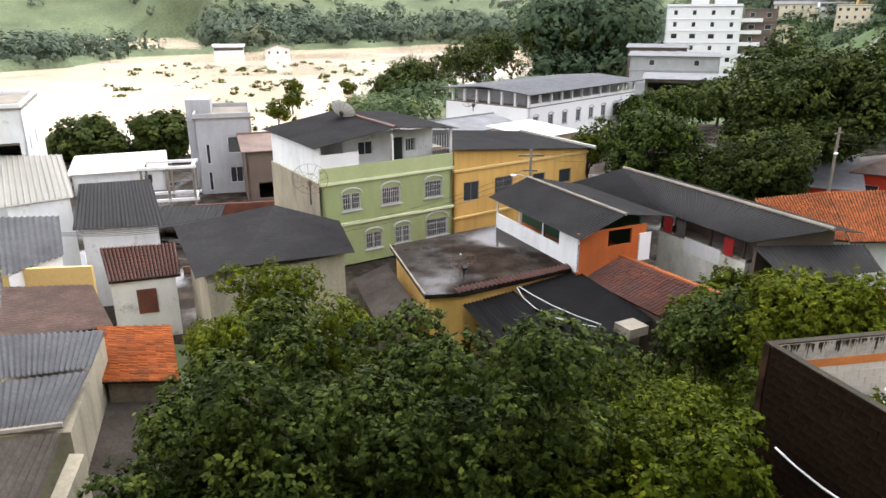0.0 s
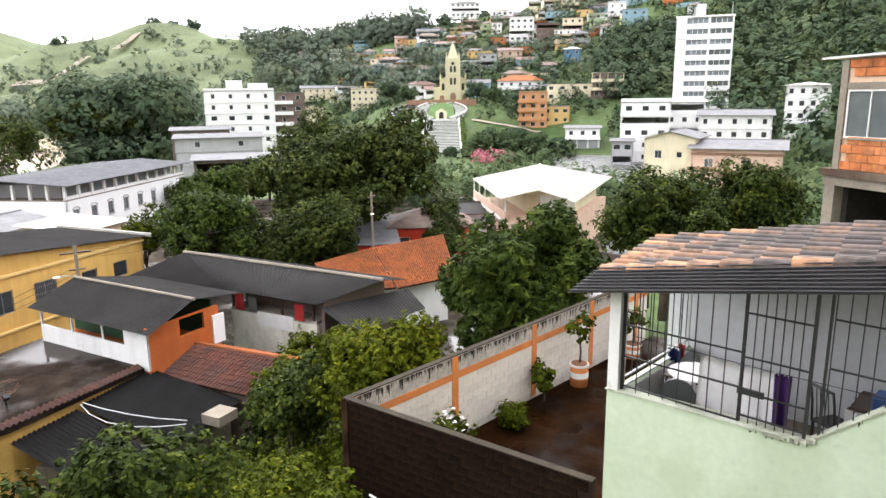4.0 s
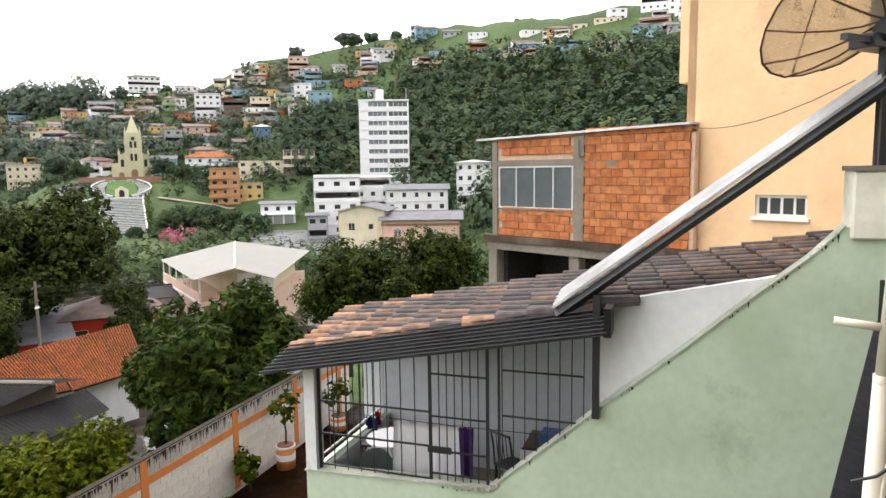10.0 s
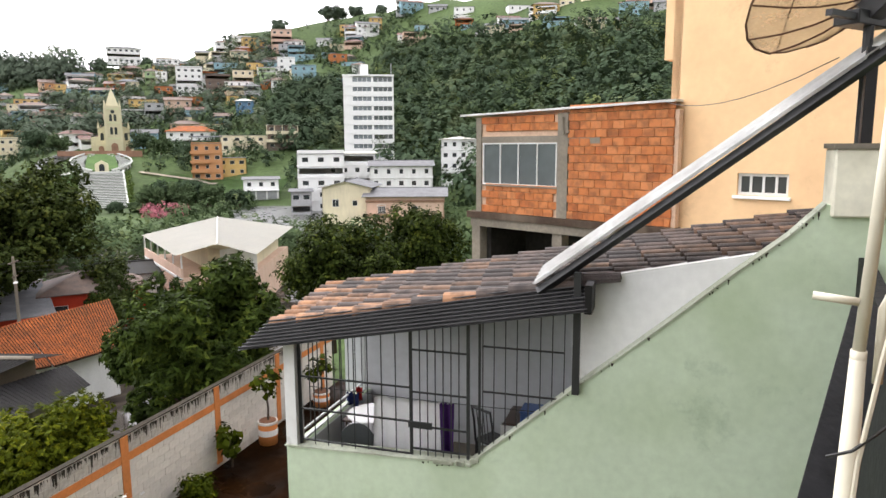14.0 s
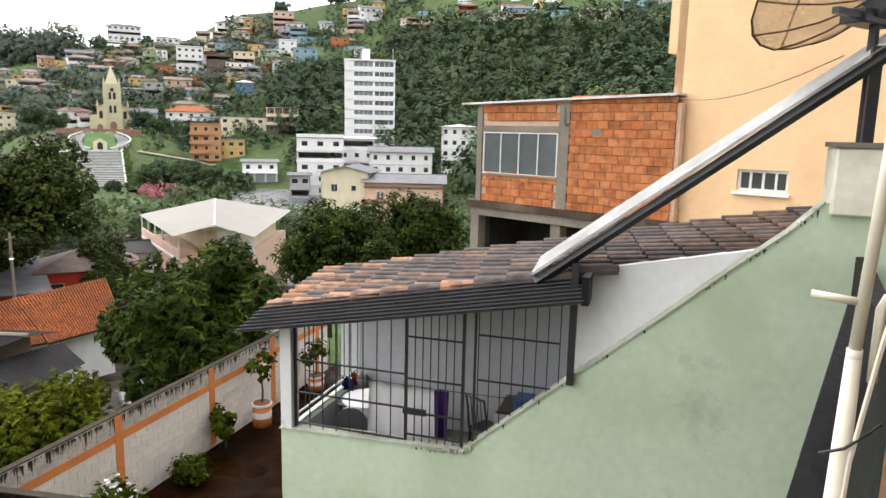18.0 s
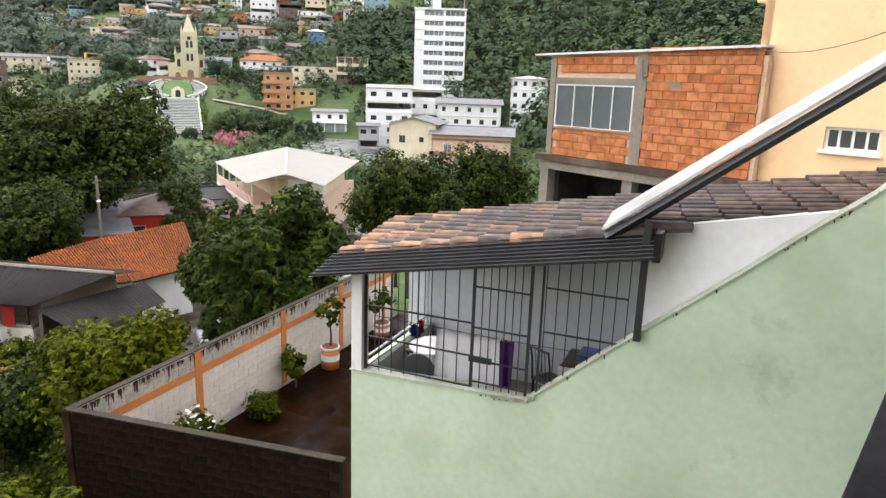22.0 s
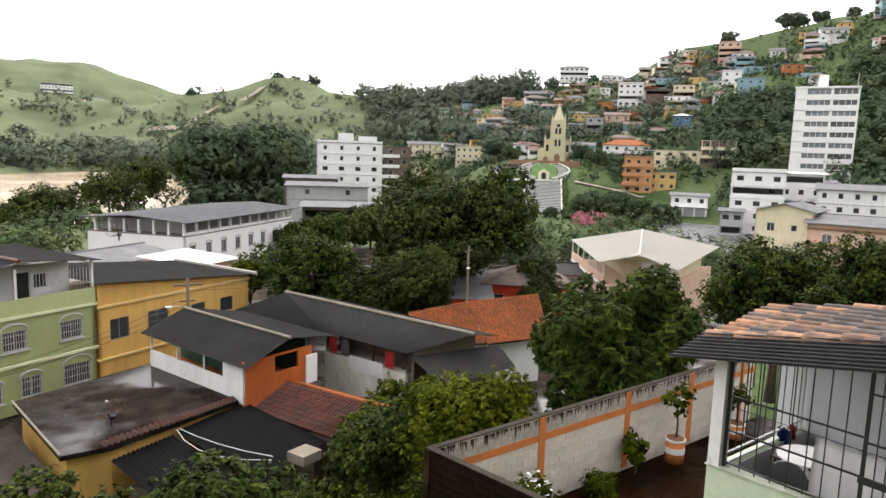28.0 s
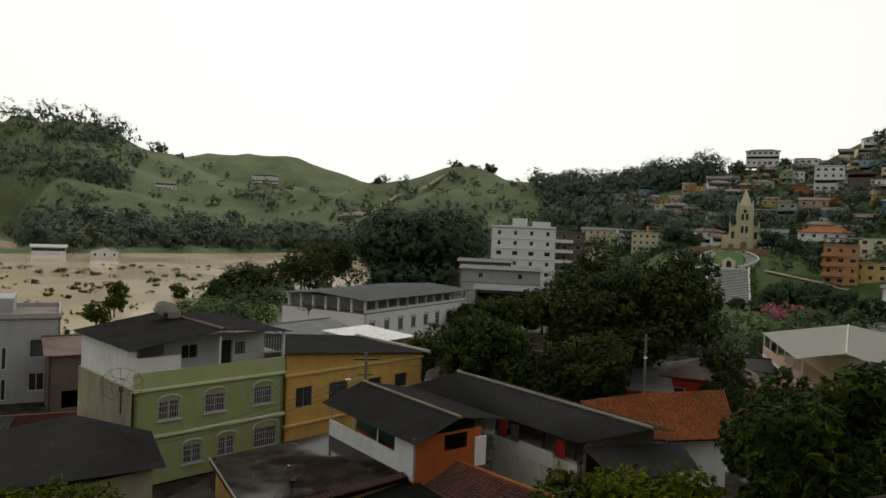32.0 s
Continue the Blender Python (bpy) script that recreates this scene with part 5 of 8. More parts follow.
for py in (3.4, 6.0, 8.7):
    part("gallery_post", cube(0.0, 0.1, py, py + 0.1, 8.0, 9.0), M["metal_white"], oh)
part("side_wall", cube(4.6, 4.75, 0.6, 8.8, 3.0, 9.3), M["dark_green_paint"], oh)
part("white_door", cube(4.1, 4.9, -0.1, 0.0, 7.0, 8.6), M["clean_white"], oh)
for q in (((-0.3, -0.6, 8.95), (2.6, -0.6, 10.0), (2.6, 9.4, 10.0), (-0.3, 9.4, 8.95)), ((2.6, -0.6, 10.0), (7.0, 0.6, 9.05), (7.0, 9.4, 9.05), (2.6, 9.4, 10.0))):
    part("roof_slope", ribbed(q[0], q[3], q[2], q[1], 44, 0.025, 0.02), M["dark_roof"], oh)
part("ridge_cap", rod([(2.6, -0.6, 10.03), (2.6, 9.4, 10.03)], 0.09, 6), M["concrete"], oh)
bh = thing("long_roofed_house", pose(6.69, 34.52, 0, 0, 0, 25), "long low house with dark ridged roof and stained wall", "house")
for q in (((8.3, -3.9, 8.6), (12.0, -5.9, 9.4), (12.0, 11.2, 9.4), (8.3, 3.4, 8.6)), ((12.0, -5.9, 9.4), (15.4, -5.5, 8.6), (15.4, 11.2, 8.6), (12.0, 11.2, 9.4)), ((8.3, 3.4, 8.6), (12.0, 11.2, 9.4), (7.0, 11.2, 8.7), (7.0, 3.4, 8.6))):
    part("roof_slope", ribbed(q[0], q[3], q[2], q[1], 60, 0.025, 0.02), M["dark_roof"], bh)
part("ridge_cap", rod([(12.0, -5.9, 9.44), (12.0, 11.2, 9.44)], 0.12, 6), M["concrete"], bh)
part("front_wall", cube(8.75, 8.95, -3.4, 3.4, 3.0, 7.4), M["stained_white"], bh, "stained whitewashed lower wall")
part("white_panel", cube(8.72, 8.75, -1.6, 1.2, 6.5, 7.4), M["white_paint"], bh, "whitewashed patch of wall")
part("recess_wall", cube(10.0, 10.15, -3.4, 3.4, 7.4, 8.7), M["brown_paint"], bh)
part("end_wall", cube(8.75, 14.9, -4.0, -3.8, 3.0, 8.6), M["brown_paint"], bh)
part("floor_slab", cube(8.75, 10.1, -3.4, 3.4, 7.2, 7.4), M["concrete"], bh)
for py in (-3.2, -0.8, 1.4, 3.2):
    part("gallery_post", cube(8.75, 8.87, py, py + 0.12, 7.4, 8.65), M["wood_dark"], bh)
# Middle panel takes the colour of a dim opening; outer two are cloth.
for py, m in ((2.3, "cloth_red"), (1.2, "opening"), (-2.5, "cloth_red")):
    part("hung_cloth", cube(8.7, 8.73, py, py + 0.7, 7.3, 8.3), M[m], bh)
part("lean_to", ribbed((8.4, -3.9, 8.4), (14.2, -6.2, 8.4), (13.0, -8.2, 7.7), (7.6, -7.0, 7.6), 26, 0.025, 0.02), M["dark_roof"], bh, "dark lean-to roof")
part("lean_to_wall", cube(8.6, 12.6, -7.0, -6.8, 3.0, 7.6), M["old_concrete"], bh)

# flat wet terrace in front of it
tc = [(-3.68, 38.71), (3.06, 43.02), (6.5, 34.8), (0.51, 31.3), (-1.4, 31.0)]
terrace = thing("flat_roofed_house", pose(0, 0, 0), "low yellow house with wet flat roof terrace", "house")
part("roof_slab", block(tc, 6.85, 7.07), M["wet_slab"], terrace, "dark wet roof slab")
part("wall", block([(-3.3, 38.6), (2.9, 42.6), (6.2, 34.9), (0.5, 31.7), (-1.2, 31.5)], 3.0, 6.85), M["yellow_paint"], terrace)
part("roof_edge", rod([(-3.68, 38.71, 7.1), (-1.4, 31.0, 7.1)], 0.06, 6), M["concrete"], terrace)
part("tile_edge", ribbed((0.2, 31.1, 7.15), (6.4, 34.6, 7.15), (6.2, 35.0, 7.25), (0.0, 31.5, 7.25), 26, 0.06), M["roof_tile_old"], terrace, "row of dark clay tiles")

lean = thing("sheet_lean_to", pose(0, 0, 0), "low lean-to with rusty grey sheet roof", "shed")
part("roof_slope", ribbed((-3.8, 38.2, 6.1), (-1.6, 31.0, 6.1), (-3.4, 30.2, 5.3), (-5.8, 37.6, 5.3), 30, 0.03, 0.02), M["old_sheet"], lean)
part("wall", block([(-5.5, 37.3), (-3.9, 37.8), (-1.9, 31.4), (-3.3, 30.7)], 3.0, 5.25), M["old_concrete"], lean)
shed = thing("corrugated_shed", pose(0, 0, 0), "dark corrugated shed roofs with white pipes on top", "shed")
part("roof_slope", ribbed((6.8, 35.0, 6.85), (3.2, 32.8, 6.7), (6.0, 28.2, 5.7), (9.8, 30.6, 5.9), 20, 0.05), M["dark_sheet"], shed)
part("roof_slope", ribbed((3.1, 32.7, 6.6), (0.4, 31.1, 6.5), (3.0, 26.6, 5.3), (5.6, 28.0, 5.5), 14, 0.05), M["dark_sheet"], shed)
part("wall", block([(1.2, 30.9), (6.3, 33.8), (9.2, 30.5), (4.2, 28.0)], 3.0, 5.3), M["old_concrete"], shed)
for k, pts in enumerate(([(3.4, 32.7, 6.86), (4.0, 31.9, 6.72), (4.9, 31.0, 6.52), (5.9, 30.2, 6.34), (7.0, 29.5, 6.18)], [(3.3, 32.6, 6.84), (3.5, 31.7, 6.66), (4.0, 30.8, 6.48), (4.8, 30.1, 6.32), (5.8, 29.6, 6.2), (6.9, 29.3, 6.12)])):
    part("pipe", rod(pts, 0.022, 6), M["metal_pale"], shed)
part("water_tank", block([(7.6, 29.4), (8.6, 29.9), (9.1, 29.0), (8.1, 28.5)], 5.9, 6.35), M["concrete"], shed, "grey concrete water tank")

tileh = thing("tiled_annexe", pose(0, 0, 0), "low annexe with dark wet clay tile roof", "house")
tile_roof("roof_tiles", (7.0, 35.3, 6.4), (9.9, 30.0, 6.35), (12.4, 31.0, 7.3), (9.1, 36.07, 7.4), 28, 8, M["roof_tile_old"], tileh)
tile_roof("roof_tiles", (10.4, 36.8, 6.8), (13.6, 31.8, 6.7), (12.4, 31.0, 7.3), (9.1, 36.07, 7.4), 28, 5, M["roof_tile_new"], tileh)
part("ridge_cap", rod([(9.1, 36.07, 7.44), (12.4, 31.0, 7.34)], 0.1, 6), M["roof_tile_new"], tileh)
part("wall", block([(7.4, 35.0), (10.0, 36.2), (12.9, 31.7), (10.2, 30.4)], 3.0, 6.3), M["brown_paint"], tileh)

# ---------------------------------------------------------------- barrel-roofed hall and the roofs beside it
hall = thing("dark_roofed_hall", pose(0, 0, 0), "low hall under one broad dark roof", "building")
part("roof_slope", ribbed((-15.6, 36.6, 8.9), (-11.5, 28.2, 9.0), (-10.1, 29.5, 9.1), (-10.9, 40.5, 9.1), 36, 0.02, 0.04), M["dark_roof"], hall)
part("roof_slope", ribbed((-10.9, 40.5, 9.1), (-10.1, 29.5, 9.1), (-5.0, 33.0, 8.6), (-6.5, 38.0, 8.8), 36, 0.02, 0.04), M["dark_roof"], hall)
part("wall", block([(-14.8, 36.2), (-11.0, 39.8), (-7.0, 37.6), (-5.6, 33.2), (-10.1, 29.9), (-11.2, 28.8)], 3.0, 8.5), M["side_render"], hall)

# ---------------------------------------------------------------- roofs down on the left bank
lw = thing("white_warehouse", pose(0, 0, 0), "white warehouse with ribbed pale roof", "warehouse")
part("roof_slope", ribbed((-36.0, 53.7, 9.6), (-31.6, 55.3, 9.4), (-25.2, 44.5, 8.6), (-28.6, 41.8, 8.6), 12, 0.06, sharp=True), M["white_sheet"], lw)
part("wall", block([(-35.6, 53.2), (-31.8, 54.7), (-25.6, 44.6), (-28.4, 42.2)], 2.5, 8.5), M["white_paint"], lw)
lr = thing("grey_roofed_house", pose(0, 0, 0), "white house with grey sheet roof and yellow gable", "house")
part("roof_slope", ribbed((-26.0, 37.5, 9.2), (-23.0, 38.5, 9.0), (-20.4, 33.8, 8.2), (-21.4, 30.2, 8.4), 10, 0.05), M["gray_sheet"], lr)
part("wall", block([(-25.4, 37.2), (-23.0, 38.0), (-20.6, 33.9), (-21.4, 30.6)], 2.5, 8.2), M["white_paint"], lr)
dr = thing("dark_roofed_house", pose(0, 0, 0), "house with flat dark sheet roof", "house")
part("roof_slope", ribbed((-28.0, 50.4, 8.1), (-23.2, 52.0, 8.1), (-17.2, 39.2, 8.2), (-22.2, 38.2, 8.2), 22, 0.03, 0.03), M["dark_roof"], dr)
part("wall", block([(-27.4, 49.8), (-23.4, 51.2), (-17.8, 39.7), (-22.0, 38.8)], 2.5, 8.0), M["white_paint"], dr)
mr = thing("maroon_tiled_house", pose(0, 0, 0), "small white house with maroon tile roof and red shutter", "house")
tile_roof("roof_tiles", (-18.3, 33.8, 6.6), (-14.9, 35.0, 6.6), (-16.5, 38.8, 7.2), (-20.6, 37.8, 7.2), 20, 11, M["roof_tile_old"], mr)
part("wall", block([(-20.2, 37.6), (-16.7, 38.5), (-15.2, 35.0), (-18.3, 34.0)], 2.5, 6.5), M["white_paint"], mr)
part("shutter", turned(cube(1.2, 2.2, -0.08, -0.02, 4.6, 6.0), pose(-18.3, 34.0, 0, 0, 0, 18)), M["roof_tile_old"], mr)
bl = thing("corrugated_roof_house", pose(0, 0, 0), "yellow house with grey corrugated roof in two pitches", "house")
part("roof_slope", ribbed((-16.0, 21.3, 9.6), (-12.5, 22.0, 9.5), (-11.3, 18.6, 9.85), (-13.7, 17.9, 9.85), 17, 0.045), M["gray_sheet"], bl)
part("roof_slope", ribbed((-13.7, 17.8, 9.8), (-11.3, 18.5, 9.8), (-10.7, 15.8, 9.75), (-12.3, 15.4, 9.75), 12, 0.045), M["gray_sheet"], bl)
part("wall", block([(-15.6, 21.0), (-12.4, 21.6), (-10.6, 15.8), (-12.4, 15.6)], 3.0, 9.4), M["side_render"], bl)
part("roof_slope", ribbed((-12.2, 15.1, 9.6), (-10.6, 15.5, 9.6), (-9.0, 9.5, 9.0), (-11.5, 9.0, 9.0), 9, 0.06), M["old_sheet"], bl)
part("coping", rod([(-10.7, 15.7, 9.7), (-12.3, 15.3, 9.7)], 0.09, 6), M["concrete"], bl)
part("wall", block([(-10.5, 15.4), (-10.1, 15.4), (-8.6, 9.5), (-9.0, 9.5)], 3.0, 9.0), M["side_render"], bl)
ot = thing("orange_tiled_lean_to", pose(0, 0, 0), "lean-to with bright orange clay tile roof", "shed")
tile_roof("roof_tiles", (-14.0, 24.2, 8.5), (-12.0, 20.2, 8.4), (-9.4, 20.3, 8.4), (-11.2, 24.4, 8.5), 22, 8, M["roof_tile_new"], ot)
part("wall", block([(-13.6, 24.0), (-11.3, 24.1), (-9.6, 20.5), (-11.9, 20.4)], 3.0, 8.3), M["old_concrete"], ot)
dc = thing("dark_corrugated_lean_to", pose(0, 0, 0), "lean-to with dark corrugated roof", "shed")
part("roof_slope", ribbed((-12.9, 21.8, 7.5), (-11.0, 15.5, 7.5), (-8.6, 15.5, 7.5), (-10.4, 21.8, 7.5), 28, 0.04), M["old_sheet"], dc)
part("wall", block([(-12.7, 21.6), (-10.5, 21.6), (-8.9, 15.7), (-10.9, 15.7)], 3.0, 7.4), M["old_concrete"], dc)
bt = thing("brown_tiled_house", pose(0, 0, 0), "house with brown clay tile roof", "house")
tile_roof("roof_tiles", (-21.8, 30.6, 7.6), (-18.6, 25.1, 7.5), (-14.6, 26.5, 7.5), (-17.6, 30.9, 7.6), 32, 12, M["roof_tile_brown"], bt)
part("wall", block([(-21.4, 30.4), (-17.8, 30.6), (-15.0, 26.6), (-18.5, 25.4)], 3.0, 7.4), M["cream_paint"], bt)
part("parapet", block([(-22.2, 31.5), (-18.0, 32.0), (-18.0, 31.8), (-22.2, 31.3)], 6.5, 8.3), M["ochre_paint"], bt, "ochre painted parapet")

gb = building("grey_tower_house", "modern grey rendered house with flat roof and dark windows", "house", -24.8, 67.0, 2.5, 16, 5.4, 9.0, 8.0, M["grey_paint"],
              front=[(3.0, 4.6, 2.2, 1.6, "plain"), (3.0, 1.6, 2.4, 1.6, "wide"), (0.9, 3.6, 0.4, 2.0, "small"), (0.9, 0.9, 0.4, 1.9, "small")], roof="flat", parapet=0.4)
part("stair_tower", cube(-0.8, 1.6, 3.0, 8.0, 0, 9.6), M["grey_paint"], gb)
building("white_corner_house", "white house at the river bank, grey flat roof", "house", -37.5, 53.0, 2.5, 24, 4.0, 12.0, 10.6, M["white_paint"], right=[(2, 7, 1, 1.2), (6, 7, 1, 1.2)], front=[(0.5, 6.6, 3.0, 1.4, "open")], roof="flat", parapet=0.3)
open_frame = thing("unfinished_frame", pose(-27.6, 60, 1.0, 0, 0, 15), "unfinished concrete frame with bare beams", "building")
for px in (0, 2.2, 4.4):
    for py in (0, 3.0):
        part("column", cube(px, px + 0.2, py, py + 0.2, 0, 6.0), M["concrete"], open_frame)
for pz in (3.0, 6.0):
    for py in (0, 3.0):
        part("beam", cube(-0.2, 4.8, py, py + 0.22, pz, pz + 0.25), M["white_paint"], open_frame)
    part("beam", cube(0, 0.2, 0.22, 3.0, pz, pz + 0.25), M["white_paint"], open_frame)
    part("beam", cube(4.4, 4.6, 0.22, 3.0, pz, pz + 0.25), M["white_paint"], open_frame)

# ---------------------------------------------------------------- white school with arched windows
sch = building("white_school", "long white building with arched windows and open top gallery", "building", 10.15, 86.0, 2.5, 47.2, 27.0, 13.9, 6.6, M["clean_white"],
               front=[(1.0 + 3.3 * k, 4.0, 1.1, 1.5, "arch") for k in range(8)] + [(1.0 + 3.3 * k, 0.8, 1.1, 1.5, "arch") for k in range(8)], roof="flat", over=0.0, frame_mat=M["grey_paint"])
for k in range(12):
    part("gallery_post", cube(0.0 + 2.42 * k, 0.3 + 2.42 * k, 0.0, 0.3, 6.75, 8.4), M["clean_white"], sch)
for k in range(1, 7):
    part("gallery_post", cube(0.0, 0.3, 2.1 * k, 0.3 + 2.1 * k, 6.75, 8.4), M["clean_white"], sch)
part("gallery_wall", cube(1.8, 26.5, 1.8, 13.4, 6.75, 8.3), M["grey_paint"], sch)
part("gallery_parapet", cube(0, 27, 0.05, 0.2, 6.75, 7.1), M["clean_white"], sch)
part("roof_slope", slab(bmesh.new(), (-0.9, -0.9, 8.45), (27.6, -0.9, 8.45), (27.6, 7.0, 9.0), (-0.9, 7.0, 9.0), 0.12), M["slate_sheet"], sch)
part("roof_slope", slab(bmesh.new(), (-0.9, 7.0, 9.0), (27.6, 7.0, 9.0), (27.6, 14.6, 8.4), (-0.9, 14.6, 8.4), 0.12), M["slate_sheet"], sch)
building("low_roofed_house", "low house with grey roof and open balcony", "house", 1.0, 70.0, 2.5, 42, 9.0, 8.0, 6.2, M["white_paint"], front=[(2.5, 4.0, 5.5, 1.6, "open")], roof="gable_x", roof_mat=M["gray_sheet"], rise=0.8)
building("pink_balcony_house", "small salmon house with dark balcony", "house", 8.5, 66.0, 2.5, 42, 6.0, 6.0, 6.4, M["pink_paint"], front=[(0.6, 4.0, 4.6, 1.6, "open")], roof="shed", roof_mat=M["silver_sheet"], rise=0.5)
building("tiled_river_house", "house with grey-brown tile roof by the river", "house", -19.0, 63.5, 2.5, 20, 6.0, 8.0, 5.6, M["brown_paint"], front=[(1, 1, 3, 1.5, "open")], roof="gable_x", roof_mat=M["roof_tile_brown"], rise=1.0)

# ---------------------------------------------------------------- white-roofed building and the roofs round the big tree
wr = thing("white_roofed_building", pose(0, 0, 0), "salmon building under a broad white metal roof", "building")
FL, FR, BL_, BR_, RF, RB = (46.3, 54.3, 9.5), (50.5, 47.7, 9.5), (55.6, 70.8, 9.5), (70.5, 60.0, 9.5), (48.4, 50.8, 10.6), (66.2, 69.2, 10.8)
part("roof_slope", ribbed(FL, BL_, RB, RF, 26, 0.03, 0.05, sharp=True), M["white_sheet"], wr, "white ribbed metal roof")
part("roof_slope", ribbed(FR, BR_, RB, RF, 26, 0.03, 0.05, sharp=True), M["white_sheet"], wr)
part("ridge_cap", rod([RF, RB], 0.12, 6), M["white_sheet"], wr)
part("wall", block([(55.2, 69.8), (47.0, 54.2), (50.6, 48.6), (68.6, 59.4)], 3.0, 7.2), M["pink_paint"], wr, "salmon lower storey")
part("parapet", block([(55.0, 69.8), (46.8, 54.2), (47.0, 54.1), (55.2, 69.7)], 7.2, 8.1), M["pink_paint"], wr, "salmon parapet of the open upper storey")
part("floor_band", block([(55.05, 69.9), (46.75, 54.3), (46.95, 54.2), (55.2, 69.8)], 6.95, 7.2), M["white_paint"], wr)
part("upper_wall", block([(58.5, 68.6), (51.5, 55.5), (54.0, 51.8), (67.0, 59.6)], 7.2, 9.4), M["cream_paint"], wr)
part("gable_wall", block([(50.8, 53.0), (51.6, 51.6), (53.6, 50.6), (53.4, 52.6)], 7.2, 9.6), M["white_paint"], wr)
for k in range(6):
    q = k / 5
    part("roof_post", cube(47.0 + 8.2 * q, 47.12 + 8.2 * q, 54.3 + 15.6 * q, 54.42 + 15.6 * q, 7.2, 9.4), M["metal_white"], wr)
for k in range(3):
    part("window", turned(cube(2.0 + 5.0 * k, 3.2 + 5.0 * k, 0.0, 0.1, 4.6, 5.9), pose(55.1, 69.9, 0, 0, 0, -117.7) @ pose(0, -0.04, 0)), M["glass_dark"], wr)
tr = thing("terracotta_house", pose(0, 0, 0), "low house with orange clay tile roof", "house")
tile_roof("roof_tiles", (21.5, 42.5, 6.4), (25.0, 40.8, 6.6), (28.4, 50.0, 7.5), (22.5, 49.0, 7.2), 26, 22, M["roof_tile_new"], tr)
tile_roof("roof_tiles", (25.0, 40.6, 6.6), (30.6, 41.0, 6.5), (37.0, 51.6, 7.3), (28.4, 50.0, 7.5), 32, 26, M["roof_tile_new"], tr)
part("wall", block([(22.6, 48.6), (36.4, 51.0), (30.0, 41.4), (22.0, 42.6)], 3.0, 6.3), M["white_paint"], tr)
building("red_house", "bright red house with brown tile roof", "house", 38.0, 63.0, 3.0, -32, 9.0, 7.0, 3.2, M["red_paint"], front=[(1, 0.9, 1.2, 1.2), (5, 0.9, 1.2, 1.2)], roof="hip", roof_mat=M["roof_tile_brown"], rise=1.6)
building("blue_house", "small blue house with grey roof", "house", 34.5, 65.0, 3.0, -30, 4.0, 6.0, 3.0, M["blue_paint"], front=[(1, 0.2, 1.0, 2.0, "door")], roof="shed", roof_mat=M["gray_sheet"], rise=0.6)
building("red_wall_house", "red-walled house behind the big tree", "house", 30.0, 60.0, 3.0, -28, 6.0, 5.0, 2.8, M["red_paint"], roof="shed", roof_mat=M["gray_sheet"], rise=0.4)
building("white_shed_house", "low white house with dark grey roof", "house", 47.0, 66.0, 3.0, -36, 6.0, 6.0, 3.4, M["white_paint"], roof="gable_x", roof_mat=M["dark_roof"], rise=0.9)
building("white_low_house", "low white house behind the tree trunk", "house", 22.0, 58.0, 3.0, -20, 7.0, 5.0, 2.6, M["white_paint"], roof="shed", roof_mat=M["gray_sheet"], rise=0.5)

# ---------------------------------------------------------------- far town


def far_house(x, y, w, d, storeys, wall, label, roof="flat", roof_mat="gray_sheet", rise=1.6, turn=0.0, z=None, n=None, parapet=0.0, name="town_house", group="hillside houses"):
    """A house of the town that faces the valley, with a row of windows on each storey."""
    rz = -math.degrees(math.atan2(x, y)) + turn
    c, s = math.cos(radians(rz)), math.sin(radians(rz))
    zz = (ground_z(x, y) if z is None else z) - 1.2
    n = n or max(int(w / 3.2), 2)
    rf = random.Random(int(abs(x) * 13 + abs(y) * 7))
    holes = []
    for k in range(storeys):
        if rf.random() < 0.35 and name == "town_house":
            holes.append((0.4, 1.2 + 3 * k + 0.9, w - 0.8, 1.5, "open"))
            continue
        ww = rf.choice((1.0, 1.2, 1.6))
        holes += [(w * (i + 0.5) / n - ww / 2, 1.2 + 3 * k + 0.95, ww, 1.25) for i in range(n)]
    return building(name, label, "house", x - c * w / 2, y - s * w / 2, zz, rz, w, d, 3.0 * storeys + 1.2, M[wall], front=holes, roof=roof, roof_mat=M[roof_mat], rise=rise, parapet=parapet, group=group, over=0.6, bands=[(1.05 + 3 * k, 0.22) for k in range(1, storeys)] if storeys > 2 else ())


hotel_roof = ((6.0, 10.5, 3.0, 8.0, 19.3, 22.2), (12.0, 17.5, 4.0, 9.0, 19.3, 21.4))
hotel = far_house(69, 193, 19.0, 14, 6, "clean_white", "white five-storey hotel with small dark windows", z=4.2, n=4, parapet=0.6, name="hotel", group="")
for q in hotel_roof:
    part("roof_house", cube(*q, 0.02), M["clean_white"], hotel, "white rooftop stair house")
wing = far_house(82.5, 189, 8, 10, 6, "brown_paint", "brown apartment house with white balconies", z=3.6, n=2, name="apartment_house", group="")
for k in range(6):
    part("balcony", cube(-0.6, 4.6, -1.3, 0.0, 1.0 + 3 * k, 1.95 + 3 * k, 0.02), M["clean_white"], wing, "white balcony front")
low_row = far_house(51, 158, 19, 9, 3, "grey_paint", "stained low building with flat grey roof", "shed", "gray_sheet", 0.6, z=2.5, n=2, name="low_building", group="")
front_row = far_house(42.5, 126, 13, 8, 2, "old_concrete", "stained low building with open storey and grey roof", "shed", "gray_sheet", 0.5, z=3.2, n=2, name="town_house", group="")
far_house(133, 110.5, 5.0, 6, 2, "grey_paint", "small grey shop with sheet roof", "shed", "gray_sheet", 0.4, z=3.0, name="town_house", group="")
far_house(53, 178, 14, 9, 3, "brown_paint", "long brown building beside the hotel", "shed", "gray_sheet", 0.6, z=3.5, name="low_building", group="")
